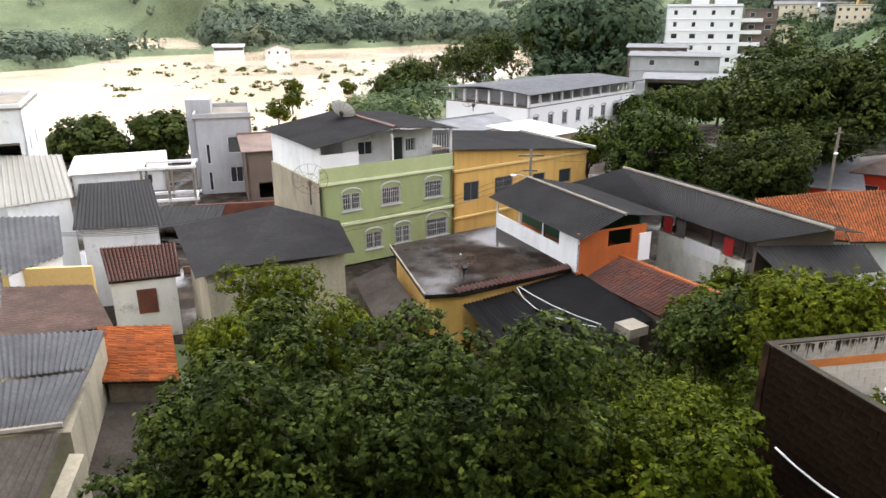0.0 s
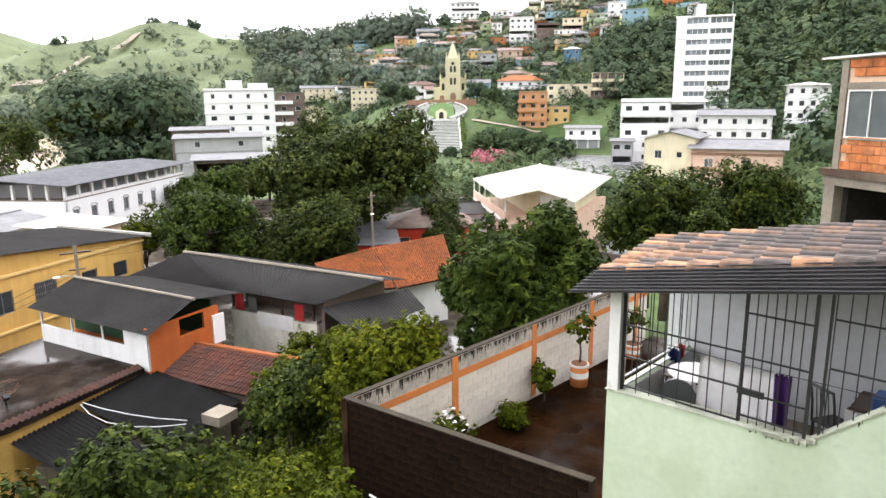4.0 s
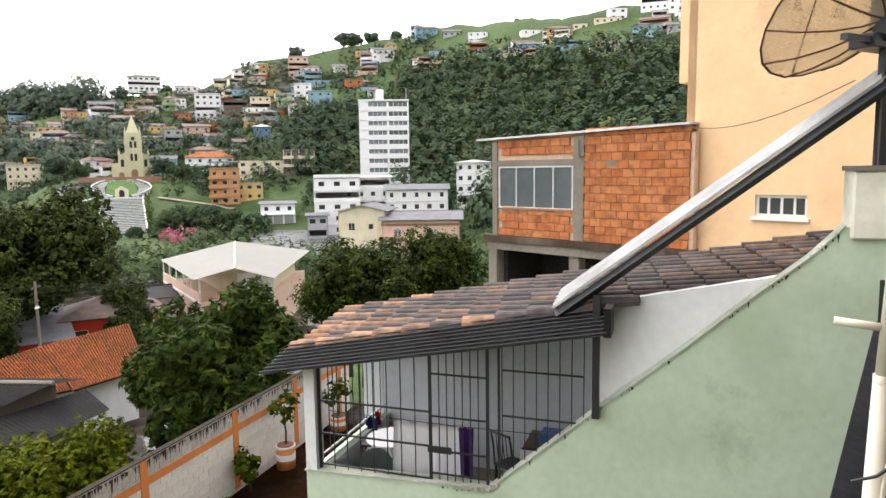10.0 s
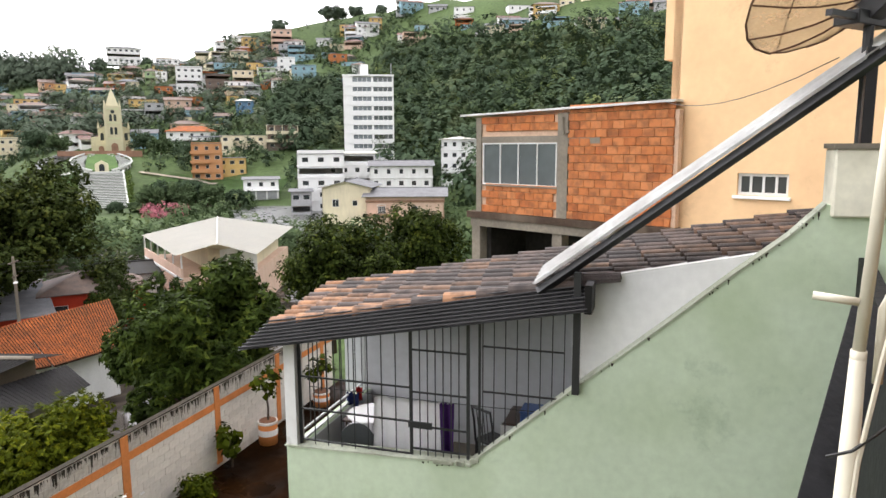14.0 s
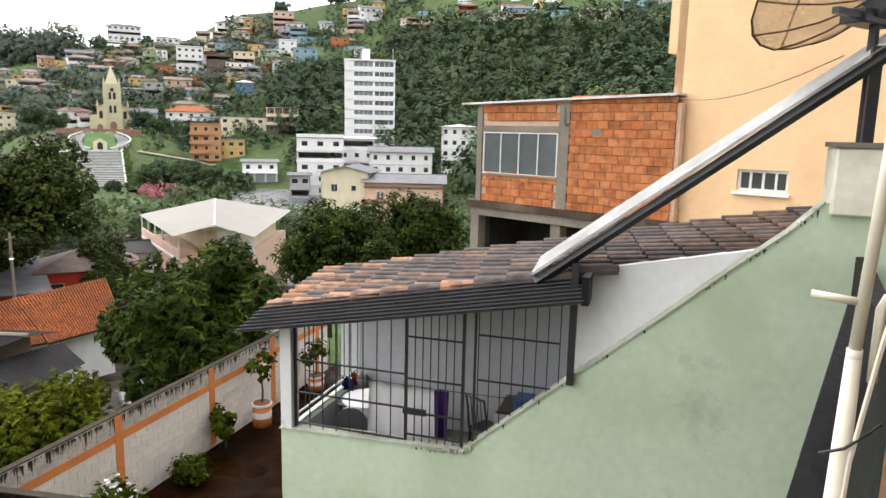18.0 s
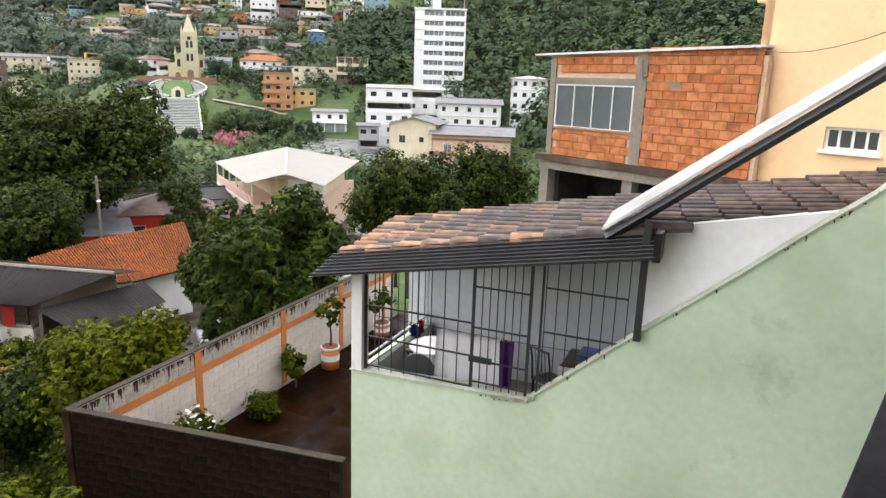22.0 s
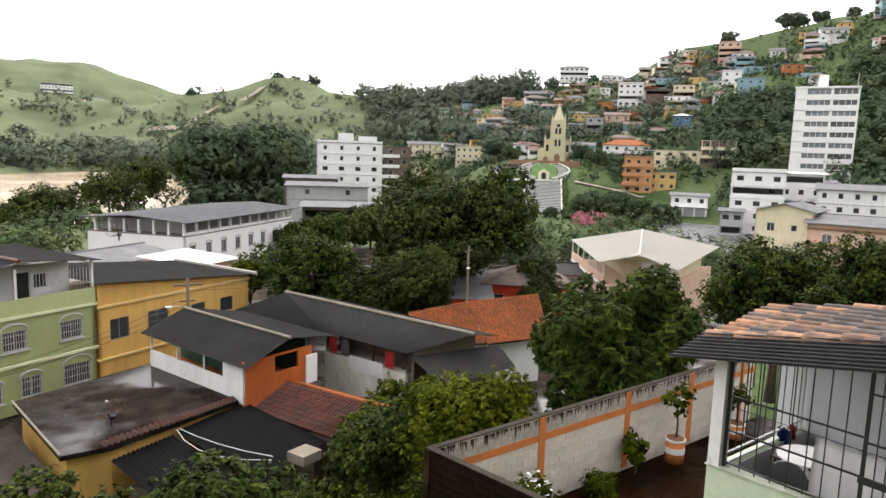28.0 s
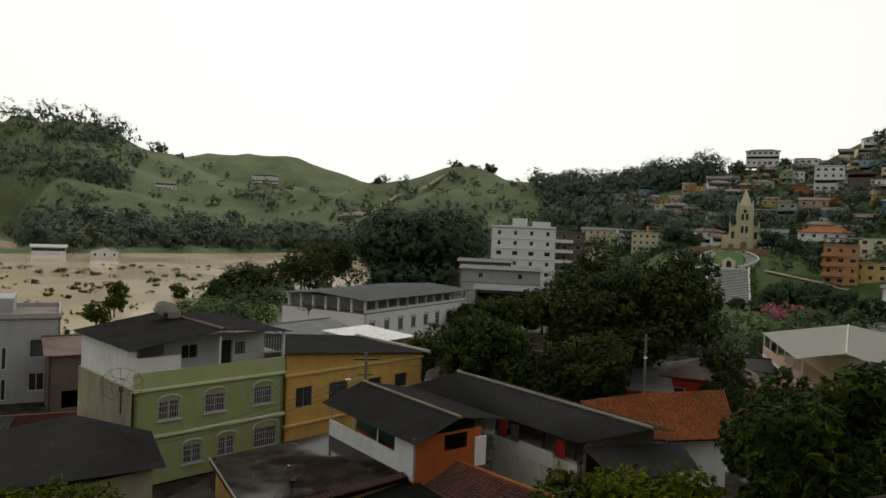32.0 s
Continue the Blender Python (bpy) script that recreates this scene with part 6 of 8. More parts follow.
far_house(174, 353, 25, 10, 2, "cream_paint", "long cream building with grey roof", "gable_x", name="apartment_row")
far_house(169, 295, 17, 10, 3, "cream_paint", "cream apartment row with dark windows", parapet=0.4, n=6, name="apartment_row")
far_house(150, 318, 11, 9, 2, "cream_paint", "cream gabled house with tile roof", "gable_y", "roof_tile_brown")
far_house(197, 218, 19, 10, 2, "clean_white", "white house with red hipped roof", "hip", "roof_tile_new", 2.2, n=5)
far_house(193, 187, 16.8, 8, 2, "cream_paint", "low cream house with dark windows", n=4, name="cream_row")
verandas = far_house(201, 175, 11.4, 9, 3, "brown_paint", "brown two-storey house with pale balconies", "shed", "white_sheet", 0.4, name="balcony_house")
for k in (1, 2):
    part("balcony", cube(-0.2, 11.6, -1.6, -0.16, 0.9 + 3 * k, 2.0 + 3 * k, 0.03), M["cream_paint"], verandas, "cream balcony front")
for k in range(5):
    part("balcony_post", cube(2.8 * k, 2.8 * k + 0.25, -1.5, -1.25, 5.0, 10.2), M["cream_paint"], verandas)
orange_flats = far_house(163, 174, 9.5, 10, 4, "bright_orange", "orange three-storey apartment house", parapet=0.3, n=3, name="orange_flats", group="")
for k in range(1, 4):
    part("balcony", cube(-0.4, 5.2, -1.2, -0.14, 0.9 + 3 * k, 1.8 + 3 * k, 0.03), M["bright_orange"], orange_flats)
part("roof_shelter", slab(bmesh.new(), (-0.5, -0.6, 15.4), (9.9, -0.6, 15.4), (9.9, 9.0, 15.9), (-0.5, 9.0, 15.9), 0.15), M["slate_sheet"], orange_flats, "dark roof over the terrace")
for px in (0.2, 9.0):
    for py in (0.2, 8.4):
        part("shelter_post", cube(px, px + 0.25, py, py + 0.25, 13.3, 15.6), M["concrete"], orange_flats)
far_house(170, 170, 9.0, 8, 2, "ochre_paint", "ochre house beside the orange one", n=3)
shop = far_house(153, 142, 10.0, 9, 2, "clean_white", "white corner shop with shutters", "shed", "gray_sheet", 0.5, name="corner_shop")
for k in range(3):
    part("shutter", cube(0.6 + 3.1 * k, 3.2 + 3.1 * k, -0.14, -0.04, 1.2, 3.8), M["metal_grey"], shop, "grey roller shutter")
part("canopy", cube(-0.2, 10.2, -1.2, -0.04, 3.95, 4.15, 0.02), M["clean_white"], shop)
far_house(143, 112, 12, 12, 5, "clean_white", "white building with flat roof terrace", parapet=0.8, n=3)
far_house(153.5, 110, 13, 10, 5, "clean_white", "white building with shaded roof terrace", "shed", "white_sheet", 0.5)
building("cream_house", "cream stained house with low grey metal roof", "house", 108.0, 84.5, 2.0, -66, 9.4, 12.0, 10.0, M["cream_paint"], front=[(2.0, 6.2, 1.3, 1.5, "double"), (6.0, 6.4, 1.0, 1.1)], roof="gable_y", roof_mat=M["gray_sheet"], rise=1.3, over=0.7)
salmon = building("salmon_house", "salmon house with brown cornice and grey metal roof", "house", 109.9, 75.4, 2.0, -62, 15.0, 12.0, 8.4, M["pink_paint"], front=[(2.2, 5.0, 1.5, 1.5, "arch"), (8.6, 5.2, 1.3, 1.3, "double")], roof="gable_x", roof_mat=M["gray_sheet"], rise=1.3, over=0.8, bands=[(7.2, 0.45), (4.1, 0.35)], band_mat=M["church_brick"])
part("porch", cube(-0.3, 4.4, -2.4, -0.14, 0.0, 4.6, 0.03), M["pink_paint"], salmon, "salmon porch with flat terrace")
part("porch_rail", cube(-0.4, 4.5, -2.5, -2.3, 4.6, 5.3, 0.03), M["church_brick"], salmon)
far_house(150, 92, 16, 12, 4, "white_paint", "house with broad grey sheet roof", "gable_x", "gray_sheet", 1.2, z=3.0)
far_house(174, 87.7, 10, 10, 4, "clean_white", "white four-storey house with balcony windows", "hip", "white_sheet", 0.8, n=4)
far_house(235, 268, 12, 8, 2, "pink_paint", "pink hillside house with dark windows", "gable_x", "roof_tile_brown")
far_house(217, 263, 8, 8, 3, "grey_paint", "grey hillside house with dark windows")
far_house(214, 240, 13, 8, 1, "pink_paint", "low pink house with hipped roof", "hip", "roof_tile_brown")
far_house(258, 285, 13, 8, 5, "clean_white", "white terraced hillside house of many floors", parapet=0.5, n=4)
far_house(259, 266, 12, 8, 3, "brown_paint", "brown hillside house with dark windows", parapet=0.3)
far_house(261, 251, 10, 8, 3, "cream_paint", "cream hillside house with dark windows")
far_house(231, 222, 7.6, 7, 2, "blue_paint", "bright blue hillside house with dark windows", "hip", "white_sheet", 1.2)
far_house(222, 226, 7, 7, 1, "blue_paint", "low blue hillside house with dark windows", "gable_x", "roof_tile_brown")
far_house(276, 225, 12, 8, 3, "sky_paint", "turquoise hillside house with dark windows", parapet=0.3)
far_house(284, 243, 9, 8, 3, "clean_white", "white hillside house with dark windows", parapet=0.5)
far_house(276, 249, 8.4, 8, 2, "lime_paint", "lime green hillside house with dark windows")
far_house(262, 229, 7.4, 7, 2, "clean_white", "small white hillside house with dark windows", "hip", "roof_tile_brown")
far_house(292, 378, 19, 9, 3, "clean_white", "large white house on the ridge", "hip", "gray_sheet", 1.5, n=6)
far_house(242, 372, 9.5, 8, 2, "bright_orange", "orange hillside house with dark windows")
far_house(250, 321, 9.5, 8, 2, "ochre_paint", "ochre hillside house with dark windows", n=3)
far_house(258, 338, 13, 8, 2, "ochre_paint", "yellow hillside house with dark windows")
far_house(262, 318, 6.5, 8, 3, "lime_paint", "light green hillside house with dark windows")
far_house(265, 314, 6, 8, 3, "clean_white", "narrow white hillside house with dark windows")
far_house(206, 345, 8, 8, 2, "sky_paint", "turquoise house in the valley")
far_house(203, 321, 13, 8, 2, "pink_paint", "pink house in the valley", "gable_x", "roof_tile_brown")
far_house(304, 321, 12, 8, 2, "cream_paint", "cream hillside house with dark windows", "gable_x")
far_house(296, 287, 10, 8, 2, "cream_paint", "cream hillside house with dark windows", "hip", "roof_tile_brown")
far_house(312, 286, 7.5, 8, 2, "ochre_paint", "ochre hillside house with dark windows")
far_house(317, 274, 11.6, 8, 4, "pink_paint", "pink terraced hillside house with dark windows", parapet=0.4)
far_house(312, 260, 7.7, 8, 2, "sky_paint", "pale blue hillside house with dark windows")
far_house(-83, 356, 12.4, 8, 1, "white_paint", "lone white house on the far bank", "gable_y", "roof_tile_brown", 2, z=1.2, group="")
far_house(-118, 392, 16, 8, 1, "white_paint", "low white farm building on the far bank", "gable_x", "white_sheet", 1.2, z=1.2, group="")
far_house(-23, 834, 30, 14, 3, "clean_white", "white house on the far hillside", group="")
far_house(10, 830, 22, 12, 2, "cream_paint", "cream house on the far hillside", "hip", group="")
far_house(-112, 706, 19, 10, 2, "clean_white", "white house on the far hillside", group="")
far_house(60, 513, 12.4, 9, 1, "clean_white", "white house across the river", group="")

town_floor = block([(-48, 36), (-10, 33.5), (25, 33.5), (62, 42), (75, 105), (30, 118), (-10, 122), (-34, 88), (-52, 84)], 2.9, 3.06)
tagged(link_mesh("pavement_town", town_floor, M["yard_mud"]), "wet muddy yards and lanes between houses", "pavement", kind="structure")

pole = thing("utility_pole", pose(5.9, 49.2, 3.0), "grey concrete utility pole with crossarms and lamp", "utility pole")
part("shaft", rod([(0, 0, 0), (0, 0, 7.9)], [0.16, 0.1], 8), M["concrete"], pole)
part("crossarm", cube(-0.9, 0.9, -0.06, 0.06, 7.4, 7.5), M["wood_dark"], pole)
part("crossarm", cube(-0.5, 0.5, -0.05, 0.05, 6.3, 6.38), M["wood_dark"], pole)
part("lamp_arm", rod([(0, 0, 5.8), (-0.8, -0.3, 6.1), (-1.2, -0.5, 6.1)], 0.03, 6), M["metal_grey"], pole)
part("lamp_head", cube(-1.5, -1.1, -0.6, -0.4, 6.05, 6.15), M["clean_white"], pole)
pole2 = copy_thing(pole, pose(30.4, 53.4, 3.9, 0, 0, 40))


def wire(a, b, sag, label="thin black overhead cable", r=0.012):
    a, b = Vector(a), Vector(b)
    root = thing("overhead_cable", pose(0, 0, 0), label, "cable", "overhead cables")
    part("strand", rod([a.lerp(b, k / 8) - Vector((0, 0, sag * 4 * k / 8 * (1 - k / 8))) for k in range(9)], r, 4), M["cable"], root)


for k in range(2):
    wire((5.2 + 1.2 * k, 49.2, 10.55 - 0.5 * k), (29.9 + 0.9 * k, 53.4, 11.4 - 0.5 * k), 0.6, r=0.007)
for k in range(3):
    wire((5.5 + 0.3 * k, 49.2, 9.4 - 0.3 * k), (-9.0, 43.6, 6.6 - 0.25 * k), 0.5)
for k in range(3):
    wire((30.1 + 0.3 * k, 53.4, 11.4 - k * 0.4), (48.0, 60.0, 10.4 - k * 0.4), 0.5, r=0.008)
for k in range(4):
    wire((-24.0, 37.2 + 0.3 * k, 8.4 - 0.15 * k), (-14.5, 38.2 + 0.2 * k, 8.9 - 0.2 * k), 0.3)

# ---------------------------------------------------------------- courtyard beside the green building
cw = thing("courtyard_wall", pose(-22.3, 57.5, 3.0, 0, 0, 12), "low red-brown courtyard wall", "wall")
part("masonry", cube(0, 10.0, 0, 0.2, 0, 1.5), M["roof_tile_old"], cw)
tagged(link_mesh("floor_courtyard", block([(-18.5, 50.0), (-11.0, 50.5), (-11.5, 58.0), (-20.5, 57.4)], 3.06, 3.12), M["red_earth"]), "bare red earth of the courtyard", "yard floor", kind="structure")
building("courtyard_hut", "tan hut with flat plank roof", "hut", -16.6, 51.5, 3.0, 10, 1.8, 1.8, 1.7, M["wood"], front=[(0.3, 0.1, 1.2, 1.4, "open")], roof="shed", roof_mat=M["cream_paint"], rise=0.2)
building("white_back_house", "low white house by the river", "house", -37.0, 66.0, 3.0, 22, 8.5, 8.0, 2.3, M["white_paint"], front=[(6.5, 0.8, 0.8, 1.0)], roof="shed", roof_mat=M["white_sheet"], rise=0.4)
building("yard_shed", "dark open yard shed with sheet roof", "shed", -22.8, 50.0, 3.0, 10, 4.6, 4.0, 1.8, M["old_concrete"], front=[(0.5, 0.2, 3.4, 1.4, "open")], roof="shed", roof_mat=M["dark_sheet"], rise=0.4, ribs=14)
building("lower_shed", "low shed with dark sheet roof", "shed", -15.0, 43.0, 3.0, 20, 5.0, 5.0, 2.4, M["white_paint"], roof="shed", roof_mat=M["old_sheet"], rise=0.4, ribs=14)
rj = random.Random(44)
for k in range(26):
    a = (rj.uniform(-23, -13), rj.uniform(44, 58))
    root = thing("timber_plank", pose(a[0], a[1], 3.08, 0, 0, rj.uniform(0, 180)), "loose weathered plank in the yard", "plank", "planks in the yard")
    part("board", cube(-rj.uniform(0.6, 1.6), rj.uniform(0.6, 1.6), -0.12, 0.12, 0, rj.uniform(0.05, 0.5)), M[rj.choice(("wood", "concrete", "clean_white", "rust"))], root)

wire((15.9, 2.9, 20.95), (8.5, -0.2, 20.9), 0.25, "thin cable from the brick house roof", 0.006)

rng_town = random.Random(5)
# Mostly whites and creams: haze over the far houses is put into paint.
PAL = ("white_paint", "cream_paint", "pink_paint", "clean_white", "grey_paint", "clean_white", "ochre_paint", "sky_paint", "brick", "white_paint", "clean_white", "cream_paint")
NAMES = {"white_paint": "weathered white", "cream_paint": "cream", "pink_paint": "salmon", "brown_paint": "brown", "grey_paint": "grey", "clean_white": "white", "ochre_paint": "ochre", "sky_paint": "pale blue", "brick": "bare brick"}
for k in range(205):
    az = rng_town.uniform(54, 86) if k < 60 else rng_town.uniform(24, 56) if k < 165 else rng_town.uniform(27, 44)
    q = rng_town.uniform(0.72, 0.97) if az > 56 else rng_town.uniform(0.5, 0.95) if k < 165 else rng_town.uniform(0.28, 0.86)
    r0, r1 = np.interp(az, T_AZ, T_START), np.interp(az, T_AZ, T_CREST)
    r = r0 + (r1 - r0) * q
    c = rng_town.choice(PAL)
    far_house(r * math.sin(radians(az)), r * math.cos(radians(az)), rng_town.uniform(7, 14), 7, rng_town.choice((1, 1, 2, 2)), c, NAMES[c] + " house high on the hillside", rng_town.choice(("flat", "gable_x", "hip", "flat")), rng_town.choice(("roof_tile_brown", "gray_sheet", "roof_tile_old")), turn=rng_town.uniform(-15, 15))

# ---------------------------------------------------------------- tall white block
tw = thing("tower_block", pose(182.5, 133.2, 6.0, 0, 0, -56.0), "ten-storey white apartment tower with window bands", "apartment tower")
TH, TN = 36.0, 12
part("wall_core", cube(0, 16.0, 0.8, 14, 0, TH), M["clean_white"], tw)
for k in range(TN):
    z = 3.0 * k
    part("floor_band", cube(0, 16.0, 0, 0.8, z - 0.35, z + 1.25), M["clean_white"], tw)
    part("pier", cube(0, 3.0, 0, 0.8, z + 1.25, z + 3.0), M["clean_white"], tw)
    part("pier", cube(8.9, 9.6, 0, 0.8, z + 1.25, z + 3.0), M["clean_white"], tw)
    part("pier", cube(15.5, 16.0, 0, 0.8, z + 1.25, z + 3.0), M["clean_white"], tw)
    w = part("window_band", cube(3.0, 8.9, 0.55, 0.62, z + 1.3, z + 2.7), M["tower_glass"], tw)
    for px in (4.5, 6.0, 7.4, 11.0, 12.6, 14.0):
        part("mullion", cube(px, px + 0.12, 0.44, 0.52, z + 1.25, z + 2.75), M["clean_white"], tw)
    part("window_band", cube(9.6, 15.5, 0.5, 0.6, z + 1.25, z + 2.75), M["glass_grey"] if k % 3 else M["tower_glass"], tw)
part("roof_slab", cube(-0.2, 16.2, -0.2, 14.2, TH, TH + 0.5), M["clean_white"], tw)
part("tank_house", cube(5.5, 8.0, 3, 6, TH + 0.5, TH + 4.0), M["clean_white"], tw)
part("mast", rod([(15.3, 1, TH), (15.3, 1, TH + 4)], 0.15, 6), M["metal_grey"], tw)

# ---------------------------------------------------------------- church on its terrace, with the monumental stairs


def arched(x, z, w, h, y0, y1):
    """A window or door leaf with a round head: x its middle, z its foot."""
    k = 8
    ring = [(x - w / 2, z), (x + w / 2, z)] + [(x + math.cos(math.pi * i / k) * w / 2, z + h - w / 2 + math.sin(math.pi * i / k) * w / 2) for i in range(k + 1)]
    return prism(bmesh.new(), [(p[0], y0, p[1]) for p in ring], [(p[0], y1, p[1]) for p in ring])


def square_spire(x, y, z, half, height):
    return prism(bmesh.new(), [(x - half, y - half, z), (x + half, y - half, z), (x + half, y + half, z), (x - half, y + half, z)], [(x - 0.06, y - 0.06, z + height), (x + 0.06, y - 0.06, z + height), (x + 0.06, y + 0.06, z + height), (x - 0.06, y + 0.06, z + height)])


church = thing("church", pose(175.6, 236.0, 17.6, 0, 0, -36.6), "pale yellow church with one pointed tower and arched porch", "church")
part("tower", cube(-2.6, 2.6, -0.5, 4.7, 0, 18.0), M["church_paint"], church, "pale yellow bell tower")
for px in (-2.6, 2.6):
    for py in (-0.5, 4.7):
        part("buttress", cube(px - 0.45, px + 0.45, py - 0.45, py + 0.45, 0, 17.2), M["church_paint"], church)
        part("pinnacle", square_spire(px, py, 17.2, 0.45, 3.2), M["church_paint"], church)
part("spire", square_spire(0, 2.1, 18.0, 2.3, 6.6), M["church_paint"], church, "tapering pointed spire")
for pz in (5.6, 11.4, 16.6):
    part("string_course", cube(-2.75, 2.75, -0.66, -0.5, pz, pz + 0.3), M["trim_green"], church)
part("nave", cube(-5.6, 5.6, 4.8, 27.0, 0, 9.6), M["church_paint"], church)
part("aisle", cube(-8.2, -5.6, 5.4, 25.0, 0, 6.4), M["church_paint"], church)
part("aisle", cube(5.6, 8.2, 5.4, 25.0, 0, 6.4), M["church_paint"], church)
for sd in (-1, 1):
    part("roof_slope", slab(bmesh.new(), (sd * 5.9, 4.6, 9.5), (0, 4.6, 12.2), (0, 27.2, 12.2), (sd * 5.9, 27.2, 9.5), 0.2), M["gray_sheet"], church)
    part("aisle_roof", slab(bmesh.new(), (sd * 8.4, 5.2, 6.4), (sd * 5.6, 5.2, 7.6), (sd * 5.6, 25.2, 7.6), (sd * 8.4, 25.2, 6.4), 0.15), M["gray_sheet"], church)
    part("pinnacle", square_spire(sd * 5.3, 5.0, 9.6, 0.5, 2.6), M["church_paint"], church)
    part("aisle_porch", cube(min(sd * 2.6, sd * 6.6), max(sd * 2.6, sd * 6.6), 2.6, 5.4, 0, 3.9), M["church_paint"], church)
    part("door", arched(sd * 4.7, 0, 1.9, 2.9, 2.5, 2.62), M["church_brick"], church, "arched reddish door")
    part("window", arched(sd * 4.2, 5.0, 1.2, 2.9, 4.72, 4.82), M["glass_dark"], church)
part("gable", prism(bmesh.new(), [(-5.6, 4.8, 9.6), (5.6, 4.8, 9.6), (0, 4.8, 12.1)], [(-5.6, 5.2, 9.6), (5.6, 5.2, 9.6), (0, 5.2, 12.1)]), M["church_paint"], church)
part("door", arched(0, 0, 2.4, 4.0, -0.6, -0.48), M["church_brick"], church, "arched reddish main door")
for px, pz, ph in ((-0.75, 7.2, 2.8), (0.75, 7.2, 2.8), (-0.75, 12.2, 2.6), (0.75, 12.2, 2.6)):
    part("window", arched(px, pz, 0.95, ph, -0.58, -0.48), M["glass_dark"], church)
part("rose_window", rod([(0, -0.58, 15.7), (0, -0.48, 15.7)], 0.7, 14), M["glass_dark"], church)

stairs = thing("monumental_stairs", pose(122.9, 171.5, 3.5, 0, 0, -35.9), "broad pale stone stairs with horseshoe flights below the church", "stairs", kind="structure")
NS = 22
for k in range(NS):
    y0, z0 = k * 1.55, k * 0.392
    part("step", cube(-5.9, 5.9, y0, y0 + 0.85, z0 - 0.5, z0 + 0.16), M["stair_stone"], stairs)
    part("tread", cube(-5.9, 5.9, y0 + 0.85, y0 + 1.55, z0 - 0.5, z0 + 0.14), M["stair_riser"], stairs)
    part("riser", cube(-5.9, 5.9, y0 - 0.03, y0, z0 - 0.5, z0 - 0.05), M["stair_riser"], stairs)
for sd in (-1, 1):
    part("side_wall", prism(bmesh.new(), [(sd * 5.9, 0, -1), (sd * 6.4, 0, -1), (sd * 6.4, 34.1, 7.5), (sd * 5.9, 34.1, 7.5)], [(sd * 5.9, 0, 0.7), (sd * 6.4, 0, 0.7), (sd * 6.4, 34.1, 9.2), (sd * 5.9, 34.1, 9.2)]), M["stair_stone"], stairs)
    # each flight sweeps out and round to the forecourt
    for k in range(20):
        q0, q1 = k / 20, (k + 1) / 20
        ring = []
        for q, rr in ((q0, 5.2), (q0, 9.0), (q1, 9.0), (q1, 5.2)):
            an = math.pi * (0.12 + 0.76 * q)
            ring.append((sd * math.sin(an) * rr, 46.5 - math.cos(an) * rr * 1.35))
        zz = 8.7 + 5.6 * q0
        part("winder", prism(bmesh.new(), [(*p, zz - 3) for p in ring], [(*p, zz + (0.3 if k % 2 else 0.05)) for p in ring]), M["stair_stone" if k % 2 else "stair_riser"], stairs)
    edge = [(sd * math.sin(math.pi * (0.1 + 0.8 * q / 12)) * 9.3, 46.5 - math.cos(math.pi * (0.1 + 0.8 * q / 12)) * 12.5, 9.3 + 5.6 * q / 12) for q in range(13)]
    part("balustrade", rod(edge, 0.28, 6), M["stair_stone"], stairs, "pale curved balustrade")
part("planted_bank", prism(bmesh.new(), [(-5.0, 38.5, 8), (5.0, 38.5, 8), (5.0, 54.0, 8), (-5.0, 54.0, 8)], [(-5.0, 38.5, 9.2), (5.0, 38.5, 9.2), (4.2, 54.0, 14.2), (-4.2, 54.0, 14.2)]), M["lawn"], stairs, "clipped green bank between the flights")
part("landing", cube(-6.4, 6.4, 34.1, 38.5, 7.0, 8.75), M["stair_stone"], stairs)
part("niche_wall", cube(-2.0, 2.0, 37.6, 38.6, 8.75, 11.2), M["church_paint"], stairs, "pale niche wall")
part("niche_gable", prism(bmesh.new(), [(-2.0, 37.6, 11.2), (2.0, 37.6, 11.2), (0, 37.6, 12.4)], [(-2.0, 38.6, 11.2), (2.0, 38.6, 11.2), (0, 38.6, 12.4)]), M["church_paint"], stairs)
part("niche", arched(0, 8.9, 1.6, 2.3, 37.5, 37.62), M["glass_dark"], stairs)
part("forecourt", cube(-13, 13, 57.0, 66.0, 8.0, 14.55), M["stair_riser"], stairs)
part("forecourt_wall", cube(-13.2, 13.2, 56.7, 57.0, 8.0, 15.3), M["church_brick"], stairs, "low reddish forecourt wall")
hedge_rng = random.Random(61)
for sd in (-1, 1):
    cs = [(sd * (7.3 + hedge_rng.uniform(-0.3, 0.3)), 2 + k * 1.3, 1.0 + k * 0.33) for k in range(24)]
    leaf_mesh("hedge", cs, [1.0] * len(cs), 2600, 0.3, 62 + sd, M["forest_hedge"], stairs, label="clipped green hedge beside the steps")

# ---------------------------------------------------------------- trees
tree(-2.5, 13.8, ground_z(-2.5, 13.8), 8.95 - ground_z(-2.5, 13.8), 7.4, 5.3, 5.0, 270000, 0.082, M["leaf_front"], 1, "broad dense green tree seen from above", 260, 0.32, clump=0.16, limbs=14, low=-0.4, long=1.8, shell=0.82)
tree(-7.1, 23.3, ground_z(-7.1, 23.3), 8.0 - ground_z(-7.1, 23.3), 3.7, 2.6, 3.2, 62000, 0.1, M["leaf_lime"], 2, "rounded bright green tree beside the roofs", 50, 0.2)
tree(34.6, 66.0, 3.0, 9.3, 9.0, 9.0, 6.6, 112000, 0.28, M["leaf"], 3, "huge dark spreading tree with heavy trunk", 150, 0.75, clump=0.3, limbs=12)
tree(17.6, 59.5, 3.0, 5.8, 4.3, 4.0, 3.9, 34000, 0.21, M["leaf_mango"], 4, "rounded green tree beside the yellow building", 50, 0.25)
